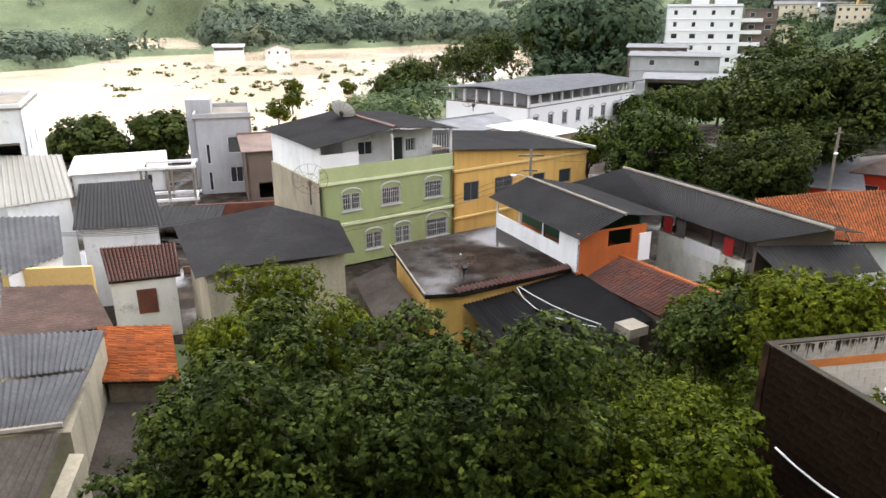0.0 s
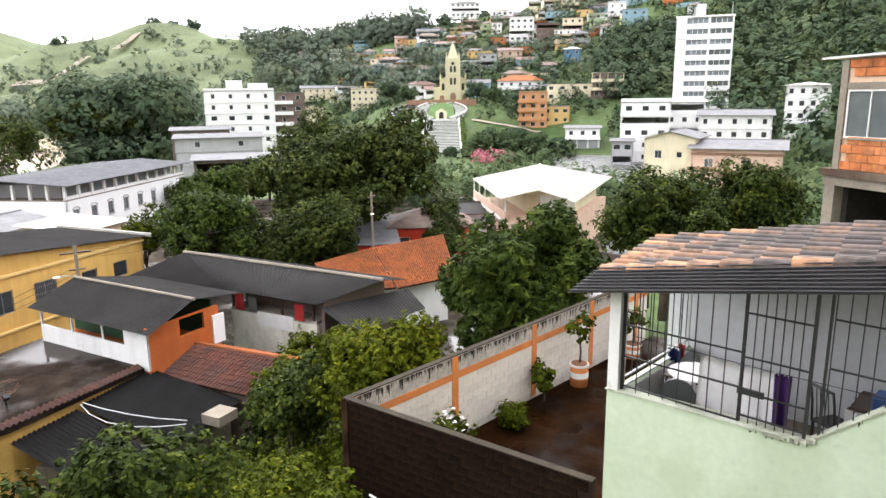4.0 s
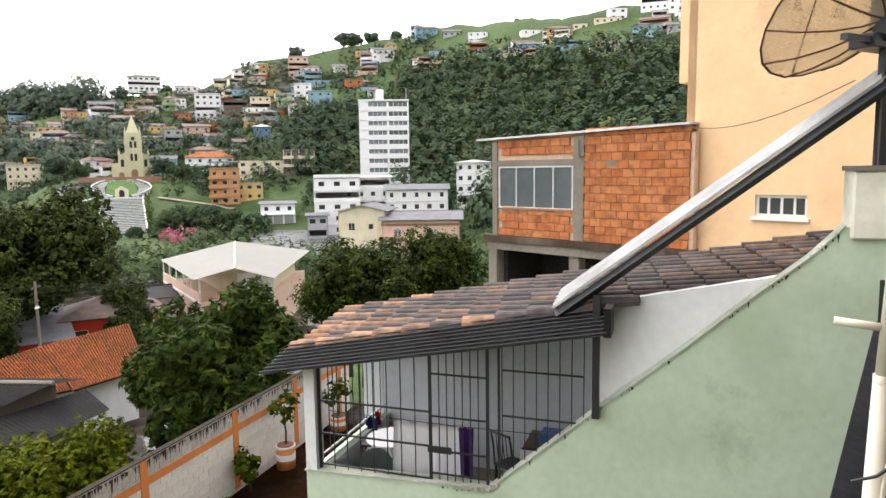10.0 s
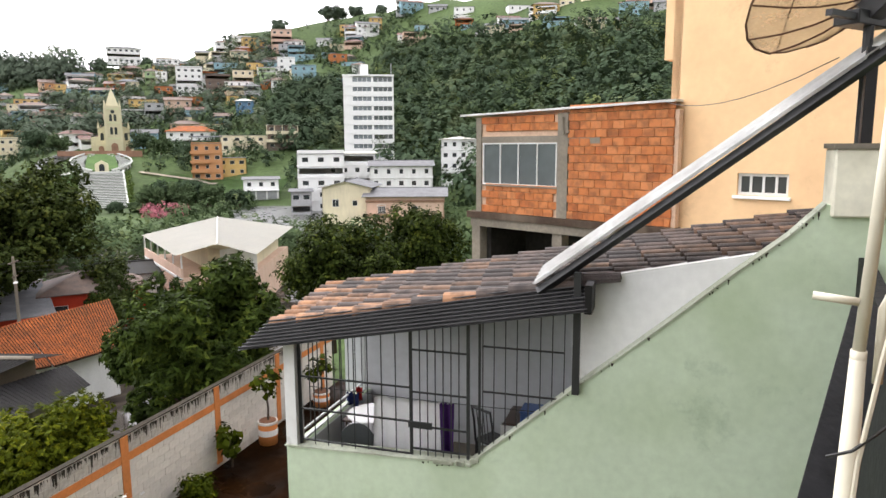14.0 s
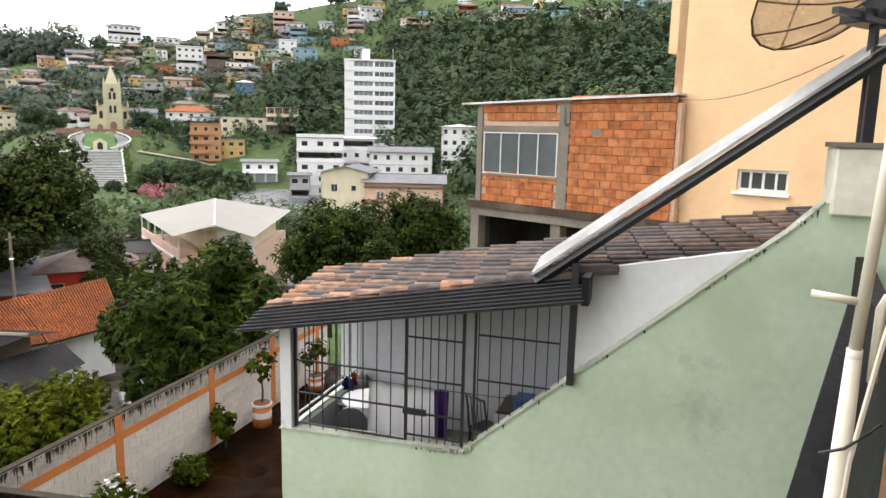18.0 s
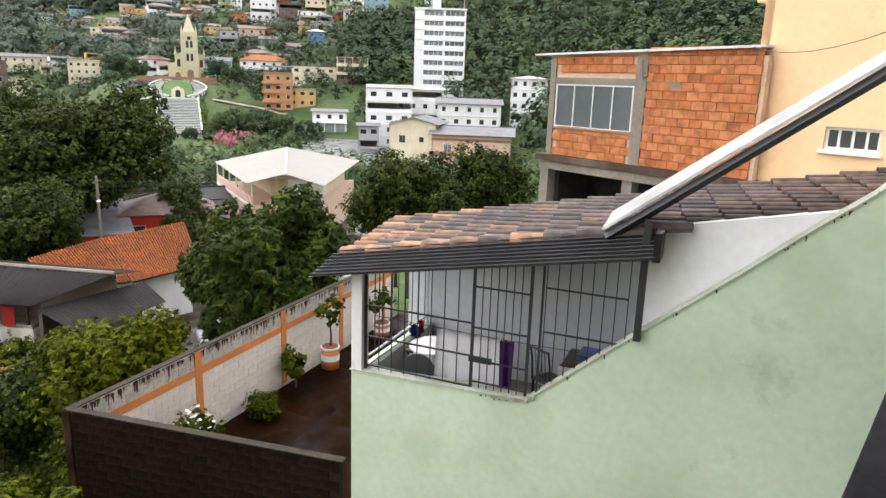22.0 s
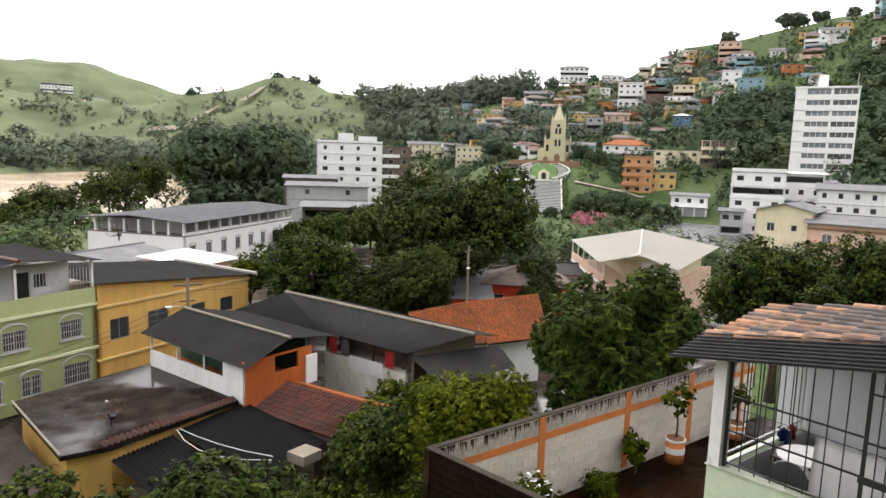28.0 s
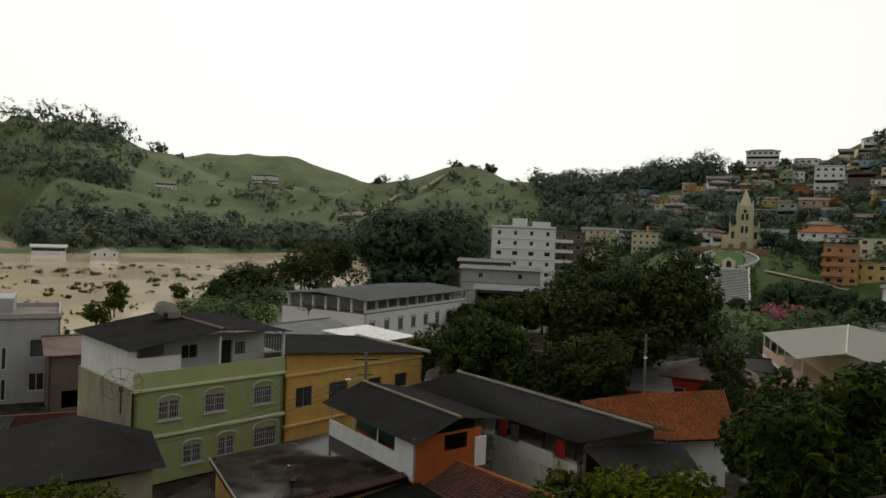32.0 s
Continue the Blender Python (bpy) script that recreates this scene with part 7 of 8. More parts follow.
tree(16.8, 18.6, ground_z(16.8, 18.6), 12.9 - ground_z(16.8, 18.6), 3.1, 2.7, 3.5, 62000, 0.092, M["leaf_mango"], 5, "mango tree with long drooping leaves", 80, 0.2, long=3.6, shell=0.65, clump=0.3)
tree(26.6, 55.6, 3.0, 5.4, 3.8, 3.6, 3.4, 22000, 0.22, M["leaf"], 44, "dark tree hanging over the tiled roofs", 60, 0.25)
tree(45.0, 63.0, 3.0, 3.6, 2.6, 2.6, 2.6, 9000, 0.28, M["leaf"], 41, "rounded dark tree beside the red house", 40, 0.2)
tree(13.2, 64.0, 3.0, 5.6, 2.4, 2.4, 2.6, 7000, 0.2, M["leaf_mid"], 42, "sparse light tree before the white building", 22, 0.14)
tree(27.0, 62.0, 3.0, 4.0, 4.0, 3.0, 3.2, 14000, 0.3, M["leaf"], 43, "dark tree under the huge one", 50, 0.2)
tree(36.5, 26.5, 6.0, 6.0, 4.0, 3.6, 3.4, 34000, 0.19, M["leaf_front"], 6, "dark green tree behind the tile roof", 45, 0.25)
tree(43.0, 24.5, 6.0, 6.4, 3.8, 3.6, 3.4, 34000, 0.19, M["leaf_front"], 7, "dark green tree behind the tile roof", 45, 0.25)
tree(40.5, 31.0, 5.0, 6.2, 3.5, 3.5, 3.0, 24000, 0.19, M["leaf"], 8, "dark green tree behind the tile roof", 40, 0.25)
tree(11.2, 19.2, ground_z(11.2, 19.2), 11.0 - ground_z(11.2, 19.2), 2.4, 2.0, 2.5, 42000, 0.068, M["leaf_lime"], 9, "yellow-green feathery shrub on the slope", 70, 0.1, long=3.0, name="shrub", clump=0.4)
tree(8.6, 21.6, ground_z(8.6, 21.6), 9.6 - ground_z(8.6, 21.6), 1.7, 1.6, 2.2, 12000, 0.14, M["leaf_front"], 10, "dark climbing shrub on the slope", 26, 0.1, name="shrub", clump=0.45)
for k, (x, y, h, r) in enumerate(((-44, 84, 5.0, 4.6), (-36, 87, 4.6, 4.0), (-7, 165, 6, 8), (5, 190, 8, 9), (14, 205, 10, 9), (-12, 158, 5, 6), (-48, 86, 4, 3.2), (30, 225, 11, 10), (42, 228, 12, 11), (52, 232, 12, 10))):
    tree(x, y, max(ground_z(x, y), 0), h, r, r, r * 0.8, 9000, 0.5, M["leaf"], 30 + k, "leafy tree on the river bank", 30, 0.3, group="bank trees")
for k, (x, y, h, r) in enumerate(((-33, 150, 3.4, 2.6), (-31, 128, 4.0, 2.8), (-40, 185, 3.0, 3.4), (-26, 190, 2.0, 3.0), (-8, 168, 3.0, 3.0), (-22, 148, 2.2, 2.6))):
    tree(x, y, -0.4, h, r, r, r * 0.8, 900, 0.5, M["leaf_mid"], 50 + k, "flooded tree standing in the river", 12, 0.15, group="flooded trees")


def scatter(name, label, count, az, q, size, leaves, leaf, material, seed, lift=0.5, flat=False):
    """A wood on the hills: many crowns of loose leaf clumps."""
    rg = random.Random(seed)
    cs, rs = [], []
    while len(cs) < count:
        a = rg.uniform(*az)
        r0, r1 = np.interp(a, T_AZ, T_START), np.interp(a, T_AZ, T_CREST)
        r = rg.uniform(*q) if flat else r0 + (r1 - r0) * rg.uniform(*q)
        x, y = r * math.sin(radians(a)), r * math.cos(radians(a))
        z = ground_z(x, y)
        if z < 0.5 or (32.0 < a < 38.6 and 150 < r < 330) or (38.6 < a < 49.5 and 205 < r < 248) or (42 < a < 54 and 135 < r < 206 and not (43.0 < a < 46.3 and r > 170)):
            continue
        s = size * rg.uniform(0.6, 1.4)
        cs.append((x, y, z + s * lift))
        rs.append(s)
    ob = leaf_mesh(name, cs, rs, leaves, leaf * 1.25, seed, material, None, 0.8, 1.0, 0.85, droop=0.0, calm=0.07)
    return tagged(ob, label, "trees", kind="stuff")


# Mid green is lifted as well, part of the same painted haze.
M["forest_mid"] = leaf_material("mid_forest_leaf", (0.075, 0.108, 0.05), 0.55, 1.6, 0.12, 0.8, 0.1, 0.8)
M["forest_warm"] = leaf_material("light_forest_leaf", (0.085, 0.115, 0.04), 0.55, 1.5, 0.12, 0.8, 0.1, 0.8)
scatter("hillside_wood", "dense dark green wood on the hillside", 1000, (57, 100), (0.04, 0.74), 6.2, 105000, 0.95, M["forest"], 71, 0.7)
scatter("hillside_wood_lighter", "lighter green crowns in the hillside wood", 260, (57, 100), (0.08, 0.74), 4.6, 50000, 0.75, M["forest_mid"], 171, 0.95)
scatter("hillside_wood_young", "yellow-green crowns in the hillside wood", 90, (57, 100), (0.08, 0.74), 3.6, 16000, 0.7, M["forest_warm"], 172, 1.1)
scatter("town_trees", "green trees between the hillside houses", 860, (24, 60), (0.03, 0.95), 3.2, 86000, 0.62, M["forest"], 72)
scatter("town_trees_lighter", "lighter green trees between the houses", 330, (24, 60), (0.03, 0.95), 2.6, 45000, 0.5, M["forest_mid"], 173)
scatter("valley_trees", "green trees along the valley floor", 230, (24, 66), (100, 212), 3.0, 50000, 0.4, M["forest_mid"], 73, flat=True)
scatter("ridge_wood", "tall dark trees along the ridge", 210, (20.5, 34.5), (0.84, 1.0), 7.5, 46000, 0.95, M["forest_haze"], 74, 0.75)
scatter("west_ridge_wood", "dark trees on the slope behind the hotel", 130, (21.5, 29.5), (0.42, 0.92), 7.0, 34000, 0.95, M["forest_haze"], 93, 0.7)
scatter("tower_wood", "dense dark trees on the slope beside the tower", 80, (48.6, 54.0), (262, 345), 5.2, 30000, 0.8, M["forest"], 91, 0.7, flat=True)
scatter("terrace_trees", "dark trees between the hillside terraces", 130, (28, 48), (300, 440), 4.6, 36000, 0.8, M["forest_haze"], 92, 0.6, flat=True)
scatter("far_bank_wood", "dark woods on the far river bank", 800, (-22, 24), (-0.14, 0.2), 7.0, 70000, 1.35, M["forest_haze"], 75, 0.8)
scatter("far_hill_trees", "scattered trees on the far hills", 300, (-34, 22), (0.2, 1.0), 5.0, 30000, 1.2, M["forest_haze"], 76)
scatter("far_slope_wood", "dark woods on the upper far slopes", 620, (-42, -12), (0.45, 1.0), 11.0, 60000, 1.5, M["forest_haze"], 90, 0.5)
scatter("river_isle_wood", "dark trees on the flooded bank", 90, (-36, -22), (305, 425), 6.0, 14000, 1.1, M["forest_haze"], 77, flat=True)
scatter("bank_wood", "tall dark trees on the near bank", 90, (7.5, 15), (222, 290), 8.0, 40000, 0.8, M["forest"], 78, 1.5, flat=True)
scatter("bank_wood_low", "dark undergrowth below the bank trees", 110, (6.5, 15.5), (215, 285), 5.0, 30000, 0.6, M["forest"], 88, 0.5, flat=True)
scatter("blossom", "pink blossoming shrubs by the stairs", 16, (38, 41), (178, 190), 1.8, 3000, 0.35, M["leaf_pink"], 79, 0.5, flat=True)


def ribbon(name, label, knots, width, material, lift=0.35):
    """A road or track that lies on the ground along knots (azimuth, distance)."""
    pts = []
    for (a0, r0), (a1, r1) in zip(knots, knots[1:]):
        for k in range(8):
            a, r = radians(a0 + (a1 - a0) * k / 8), r0 + (r1 - r0) * k / 8
            pts.append(Vector((r * math.sin(a), r * math.cos(a), 0)))
    b = bmesh.new()
    rows = []
    for i, p in enumerate(pts):
        d = (pts[min(i + 1, len(pts) - 1)] - pts[max(i - 1, 0)]).normalized()
        s = Vector((d.y, -d.x, 0)) * width / 2
        row = []
        for q in (-1, -0.33, 0.33, 1):
            e = p + s * q
            row.append(b.verts.new((e.x, e.y, ground_z(e.x, e.y) + lift)))
        rows.append(row)
    for r0, r1 in zip(rows, rows[1:]):
        for i in range(3):
            b.faces.new((r0[i], r0[i + 1], r1[i + 1], r1[i]))
    bmesh.ops.solidify(b, geom=b.faces[:], thickness=0.3)
    return tagged(link_mesh(name, b, material), label, "road", kind="structure")


ribbon("road_dirt_track", "pale dirt track on the far green hill", [(4.5, 640), (6.5, 600), (8.3, 620), (9.5, 640)], 7, M["dirt"])
ribbon("road_dirt_track_upper", "pale dirt track near the hilltop", [(11.2, 640), (12.2, 655), (13.6, 690)], 6, M["dirt"])
ribbon("road_church", "grey street curving up beside the stairs", [(31.0, 205), (32.0, 222), (31.2, 245), (32.2, 262), (33.8, 270)], 6, M["asphalt"])
ribbon("lawn_upper", "bright green lawn terraces beside the church stairs", [(39.2, 236), (41.5, 232), (44.0, 226), (46.5, 222), (49.2, 220)], 20, M["lawn"])
ribbon("lawn_lower", "green lawn at the foot of the church hill", [(38.4, 222), (40.0, 219), (42.5, 214)], 12, M["lawn"])
ribbon("lawn_west", "green lawn on the other side of the stairs", [(31.6, 240), (32.6, 236), (33.8, 232)], 18, M["lawn"])
ribbon("path_church", "pale curving path edged with stone across the lawn", [(38.2, 246), (40.0, 241), (42.0, 236), (44.0, 231)], 1.6, M["dirt"], 0.7)
ribbon("path_west", "pale curving kerb beside the street", [(34.0, 246), (32.9, 243), (32.3, 238), (32.6, 230)], 2.0, M["stair_stone"], 1.0)
sq = [(r_ * math.sin(radians(a_)), r_ * math.cos(radians(a_))) for a_, r_ in ((43.5, 150), (45.0, 176), (44.5, 200), (48.0, 206), (51.5, 205), (54.0, 185), (53.0, 150), (50.0, 132))]
tagged(link_mesh("pavement_square", block(sq, 2.8, 3.3), M["asphalt"]), "wet grey street and square by the white shop", "pavement", kind="structure")
ribbon("road_hill", "grey street climbing between the houses", [(29.0, 300), (29.5, 350), (28.6, 400), (29.2, 440)], 6, M["asphalt"])
for k, (a, r, h, w) in enumerate(((45.4, 450, 15, 7), (33.0, 500, 17, 6), (31.2, 505, 14, 8), (28.6, 520, 14, 9), (36.0, 480, 12, 6), (39.2, 482, 11, 6), (52.8, 470, 18, 6), (53.6, 472, 16, 6), (55.0, 470, 15, 5), (57.0, 470, 17, 5), (62.0, 450, 10, 4), (67.0, 430, 9, 4), (49.0, 470, 10, 5), (14.0, 705, 16, 9), (15.4, 705, 14, 9), (16.8, 700, 18, 8), (7.6, 705, 14, 8), (-9.5, 900, 14, 10), (-8.2, 900, 12, 9))):
    x, y = r * math.sin(radians(a)), r * math.cos(radians(a))
    tree(x, y, ground_z(x, y) - 4, h * 0.42, w * 0.9, w * 0.9, w * 0.8, 3200, 0.9, M["forest_haze"], 300 + k, "tall dark tree on the skyline", 24, 0.5, low=-0.95, group="skyline trees")

for k, (a, r0, r, h) in enumerate(((31.6, 283, 5.0, 5.5), (33.0, 272, 3.6, 4.5), (38.6, 283, 4.6, 5.0), (39.8, 268, 3.6, 4.0), (41.5, 215, 4.0, 3.0), (43.0, 206, 4.4, 3.4), (39.6, 203, 3.0, 2.4), (37.9, 198, 1.8, 1.2), (36.4, 198, 1.8, 1.2), (34.9, 198, 1.8, 1.2), (45.4, 196, 3.4, 3.0), (38.9, 193, 3.4, 4.4), (40.0, 197, 3.8, 5.2), (41.0, 193, 3.4, 4.6), (42.1, 198, 3.8, 5.0), (43.2, 194, 3.2, 4.0))):
    x, y = r0 * math.sin(radians(a)), r0 * math.cos(radians(a))
    tree(x, y, ground_z(x, y), h, r, r, r * 0.85, 5000, 0.42, M["forest_mid" if k % 2 else "forest"], 440 + k, "rounded green tree near the church stairs", 30, 0.22, clump=0.4, group="church trees")
for k, (x, y, r, h) in enumerate(((24.0, 57.0, 3.0, 3.0), (28.0, 55.5, 2.2, 2.2), (20.5, 58.5, 2.6, 3.4), (43.5, 60.0, 2.0, 2.6), (41.0, 57.5, 1.8, 2.0))):
    tree(x, y, 3.0, h, r, r, r * 0.9, 12000, 0.2, M["leaf"], 420 + k, "dark bushy tree between the low houses", 34, 0.14, clump=0.42)
for k, (x, y, zt, r) in enumerate(((15.6, 33.0, 7.3, 2.4), (19.0, 34.8, 7.0, 2.6), (12.6, 29.0, 8.0, 2.2), (14.8, 26.0, 9.0, 2.3))):
    z = ground_z(x, y)
    tree(x, y, z, max(zt - z - r * 0.8, 0.8), r, r, r * 0.9, 16000, 0.13, M[("leaf_mid", "leaf_mango")[k % 2]], 400 + k, "green shrub filling the gap below the roofs", 34, 0.1, name="shrub", clump=0.42, long=1.5)
for k, (x, y, h, r) in enumerate(((33.0, 104.0, 4.2, 3.6), (38.5, 108.0, 4.0, 3.4), (44.0, 112.0, 4.4, 3.6), (27.5, 100.0, 3.4, 2.8))):
    tree(x, y, 3.0, h, r, r, r * 0.85, 9000, 0.32, M["leaf_mango"], 480 + k, "leafy tree before the low buildings", 30, 0.2, clump=0.42, group="street trees")
scatter("bank_scrub", "green scrub along the near bank", 110, (-8, 13), (112, 172), 2.2, 26000, 0.4, M["forest_mid"], 87, flat=True)

# undergrowth on the slope below the yard wall
rg = random.Random(80)
cs, rs = [], []
while len(cs) < 330:
    x, y = rg.uniform(1.5, 13.0), rg.uniform(12.5, 27.0)
    if y > 14.6 + (x - 6.6) * 0.19 or x < 6.0:
        cs.append((x, y, ground_z(x, y) + rg.uniform(0.2, 2.6)))
        rs.append(rg.uniform(0.5, 1.1))
tagged(leaf_mesh("undergrowth", cs, rs, 110000, 0.095, 80, M["leaf_mid"], None, 0.8, 1.4, 0.4), "rank green undergrowth on the slope", "undergrowth", kind="stuff")

rg = random.Random(84)
cs, rs = [], []
while len(cs) < 190:
    x, y = rg.uniform(1.0, 6.6), rg.uniform(10.0, 18.0)
    if x > 5.6 and y < 14.2:
        continue
    cs.append((x, y, ground_z(x, y) + rg.uniform(0.3, 3.0 if x > 3.5 else 2.0)))
    rs.append(rg.uniform(0.3, 0.75))
tagged(leaf_mesh("creeper", cs, rs, 70000, 0.095, 84, M["leaf_mid"], None, 0.9, 1.3, 0.4), "bright green creepers and weeds beside the dark wall", "creeper", kind="stuff")

# drift and drowned bushes in the flood
rg = random.Random(85)
cs, rs = [], []
while len(cs) < 170:
    a, r = rg.uniform(-26, 6), rg.uniform(125, 330)
    x, y = r * math.sin(radians(a)), r * math.cos(radians(a))
    if ground_z(x, y) < -1.5 and rg.random() < 0.4 + 0.6 * math.sin(r * 0.05 + a * 0.4) ** 2:
        cs.append((x, y, rg.uniform(-0.1, 0.3)))
        rs.append(rg.uniform(0.3, 1.5) * (1.4 if r > 200 else 1.0))
tagged(leaf_mesh("flood_debris", cs, rs, 14000, 0.4, 85, M["leaf_mid"], None, 0.4, 1.4, 0.4), "drowned bushes and drifting weed in the flood", "debris", kind="stuff")

# white blossom on the shrub by the wall
rg = random.Random(86)
v = []
for q in range(70):
    c = Vector((9.2 + rg.gauss(0, 0.25), 12.7 + rg.gauss(0, 0.2), 12.1 + rg.gauss(0, 0.22)))
    a, b_ = Vector((rg.gauss(0, 1), rg.gauss(0, 1), 0.2)).normalized() * 0.05, Vector((rg.gauss(0, 1), rg.gauss(0, 1), 0.6)).normalized() * 0.05
    v += [c - a, c - b_, c + a, c + b_]
tagged(quads("blossom_white", np.array([tuple(p) for p in v]), M["cloth_white"]), "small white flowers on the yard shrub", "flowers", kind="stuff")

# ---------------------------------------------------------------- furniture and washing on the veranda


def cloth(w, h, waves, depth, flare=0.0):
    """A hanging cloth in soft folds: x across, z down from 0."""
    b = bmesh.new()
    nx, nz = 14, 8
    g = [[b.verts.new(((i / nx - 0.5) * w * (1 + flare * j / nz), math.sin(i / nx * waves * 2 * math.pi + j * 0.25) * depth * (0.3 + j / nz), -h * j / nz + 0.02 * math.sin(i * 1.7))) for i in range(nx + 1)] for j in range(nz + 1)]
    for r0, r1 in zip(g, g[1:]):
        for i in range(nx):
            b.faces.new((r0[i], r0[i + 1], r1[i + 1], r1[i]))
    bmesh.ops.solidify(b, geom=b.faces[:], thickness=0.006)
    return b


VF = 15.25
table = thing("side_table", house_pose(VF) @ pose(1.5, 2.0, 0), "small table on the tiled veranda floor", "table")
part("tabletop", cube(-0.36, 0.36, -0.34, 0.34, 0.7, 0.73, 0.005), M["wood_dark"], table)
for sx in (-0.32, 0.28):
    for sy in (-0.3, 0.26):
        part("leg", cube(sx, sx + 0.04, sy, sy + 0.04, 0, 0.7), M["wood_dark"], table)
cl = thing("tablecloth", house_pose(VF + 0.735) @ pose(1.5, 2.0, 0), "white cloth with pointed hanging corners", "tablecloth")
bm = bmesh.new()
k = 16
ring0 = [bm.verts.new((math.cos(2 * math.pi * i / k) * 0.4, math.sin(2 * math.pi * i / k) * 0.38, 0.005)) for i in range(k)]
ring1 = [bm.verts.new((math.cos(2 * math.pi * i / k) * 0.45, math.sin(2 * math.pi * i / k) * 0.43, -0.14 if i % 4 else -0.34)) for i in range(k)]
for i in range(k):
    bm.faces.new((ring1[i], ring1[(i + 1) % k], ring0[(i + 1) % k], ring0[i]))
bmesh.ops.solidify(bm, geom=bm.faces[:], thickness=0.006)
part("cloth", bm, M["cloth_white"], cl)
part("cloth_top", turned(rod([(0, 0, 0), (0, 0, 0.012)], 0.4, 16), Matrix.Diagonal((1, 0.95, 1, 1))), M["cloth_white"], cl)
for nm, u, v, z, w, h, mat, lab in (("bed_sheet", 0.4, 0.98, 16.72, 1.0, 0.8, "cloth_white", "white sheet hung to dry behind the bars"), ("towel", 0.3, 0.43, 16.76, 0.2, 0.72, "cloth_purple", "purple towel hung on the gate bars"), ("shirt", 1.7, 2.42, 16.2, 0.22, 0.5, "cloth_blue", "navy cloth hung on the window rail"), ("cloth", 1.95, 2.42, 16.2, 0.12, 0.22, "cloth_red", "small red cloth hung on the rail")):
    t_ = thing(nm, house_pose(z) @ pose(u, v, 0, 0, 0, 90), lab, nm.replace("_", " "))
    part("fabric", cloth(w, h, 3 if w > 0.4 else 1.5, 0.05), M[mat], t_, smooth=True)
for u, v, turn in ((0.75, 1.86, 15), (0.85, 1.28, -10)):
    gc = thing("chair", house_pose(VF) @ pose(u, v, 0, 0, 0, 90 + turn), "dark grey plastic chair with rounded back", "chair", "plastic chairs on the veranda")
    part("seat", cube(-0.21, 0.21, -0.2, 0.22, 0.42, 0.45, 0.012), M["grey_plastic"], gc)
    ring = [(math.cos(radians(q)) * 0.23, 0.0, 0.78 + math.sin(radians(q)) * 0.24) for q in range(0, 181, 20)] + [(-0.2, 0.0, 0.48), (0.2, 0.0, 0.48)]
    part("backrest", prism(bmesh.new(), [(p[0], 0.2 + (p[2] - 0.45) * 0.16, p[2]) for p in ring], [(p[0], 0.225 + (p[2] - 0.45) * 0.16, p[2]) for p in ring]), M["grey_plastic"], gc, "solid rounded backrest")
    for sx in (-0.19, 0.15):
        for sy in (-0.18, 0.16):
            part("leg", cube(sx, sx + 0.04, sy, sy + 0.04, 0, 0.42), M["grey_plastic"], gc)
line = thing("washing_line", house_pose(16.73) @ pose(0.4, 0, 0), "thin washing line across the veranda", "washing line")
part("cord", rod([(0, -1.1, 0.02), (0, 0.6, 0), (0, 2.44, 0.02)], 0.005, 5), M["cable"], line)


def chair(m, label):
    root = thing("chair", m, label, "chair")
    part("seat", cube(-0.2, 0.2, -0.2, 0.2, 0.43, 0.46, 0.01), M["metal_black"], root)
    for sx in (-0.19, 0.16):
        for sy in (-0.19, 0.16):
            part("leg", cube(sx, sx + 0.03, sy, sy + 0.03, 0, 0.43), M["metal_black"], root)
    b = bmesh.new()
    for sx in (-0.2, 0.17):
        tube(b, [(sx + 0.015, 0.19, 0.43), (sx + 0.015, 0.22, 0.75), (sx + 0.015, 0.27, 1.0)], 0.016, 6)
    for q in range(4):
        tube(b, [(-0.1 + q * 0.065, 0.2, 0.5), (-0.1 + q * 0.065, 0.26, 0.97)], 0.008, 5)
    tube(b, [(-0.19, 0.265, 0.98), (0.19, 0.265, 0.98)], 0.02, 6)
    part("backrest", b, M["metal_black"], root)
    return root


chair(house_pose(VF) @ pose(1.75, 0.16, 0, 0, 0, 60), "black metal chair with slatted back")
desk = thing("dark_table", house_pose(VF) @ pose(1.95, -0.38, 0), "dark wooden table against the wall", "table")
part("tabletop", cube(-0.35, 0.35, -0.5, 0.36, 0.75, 0.79, 0.006), M["wood_dark"], desk)
part("front_panel", cube(-0.34, -0.31, -0.5, 0.4, 0.1, 0.74), M["white_plastic"], desk, "white front panel")
for sx in (-0.32, 0.27):
    for sy in (-0.37, 0.34):
        part("leg", cube(sx, sx + 0.05, sy, sy + 0.05, 0, 0.75), M["wood_dark"], desk)
crate = thing("plastic_box", house_pose(VF + 0.79) @ pose(1.6, -0.5, 0), "blue plastic box on the dark table", "box")
part("shell", cube(-0.18, 0.18, -0.2, 0.2, 0, 0.24, 0.02), M["blue_plastic"], crate)
part("lid", cube(-0.19, 0.19, -0.21, 0.21, 0.24, 0.27, 0.01), M["blue_plastic"], crate)

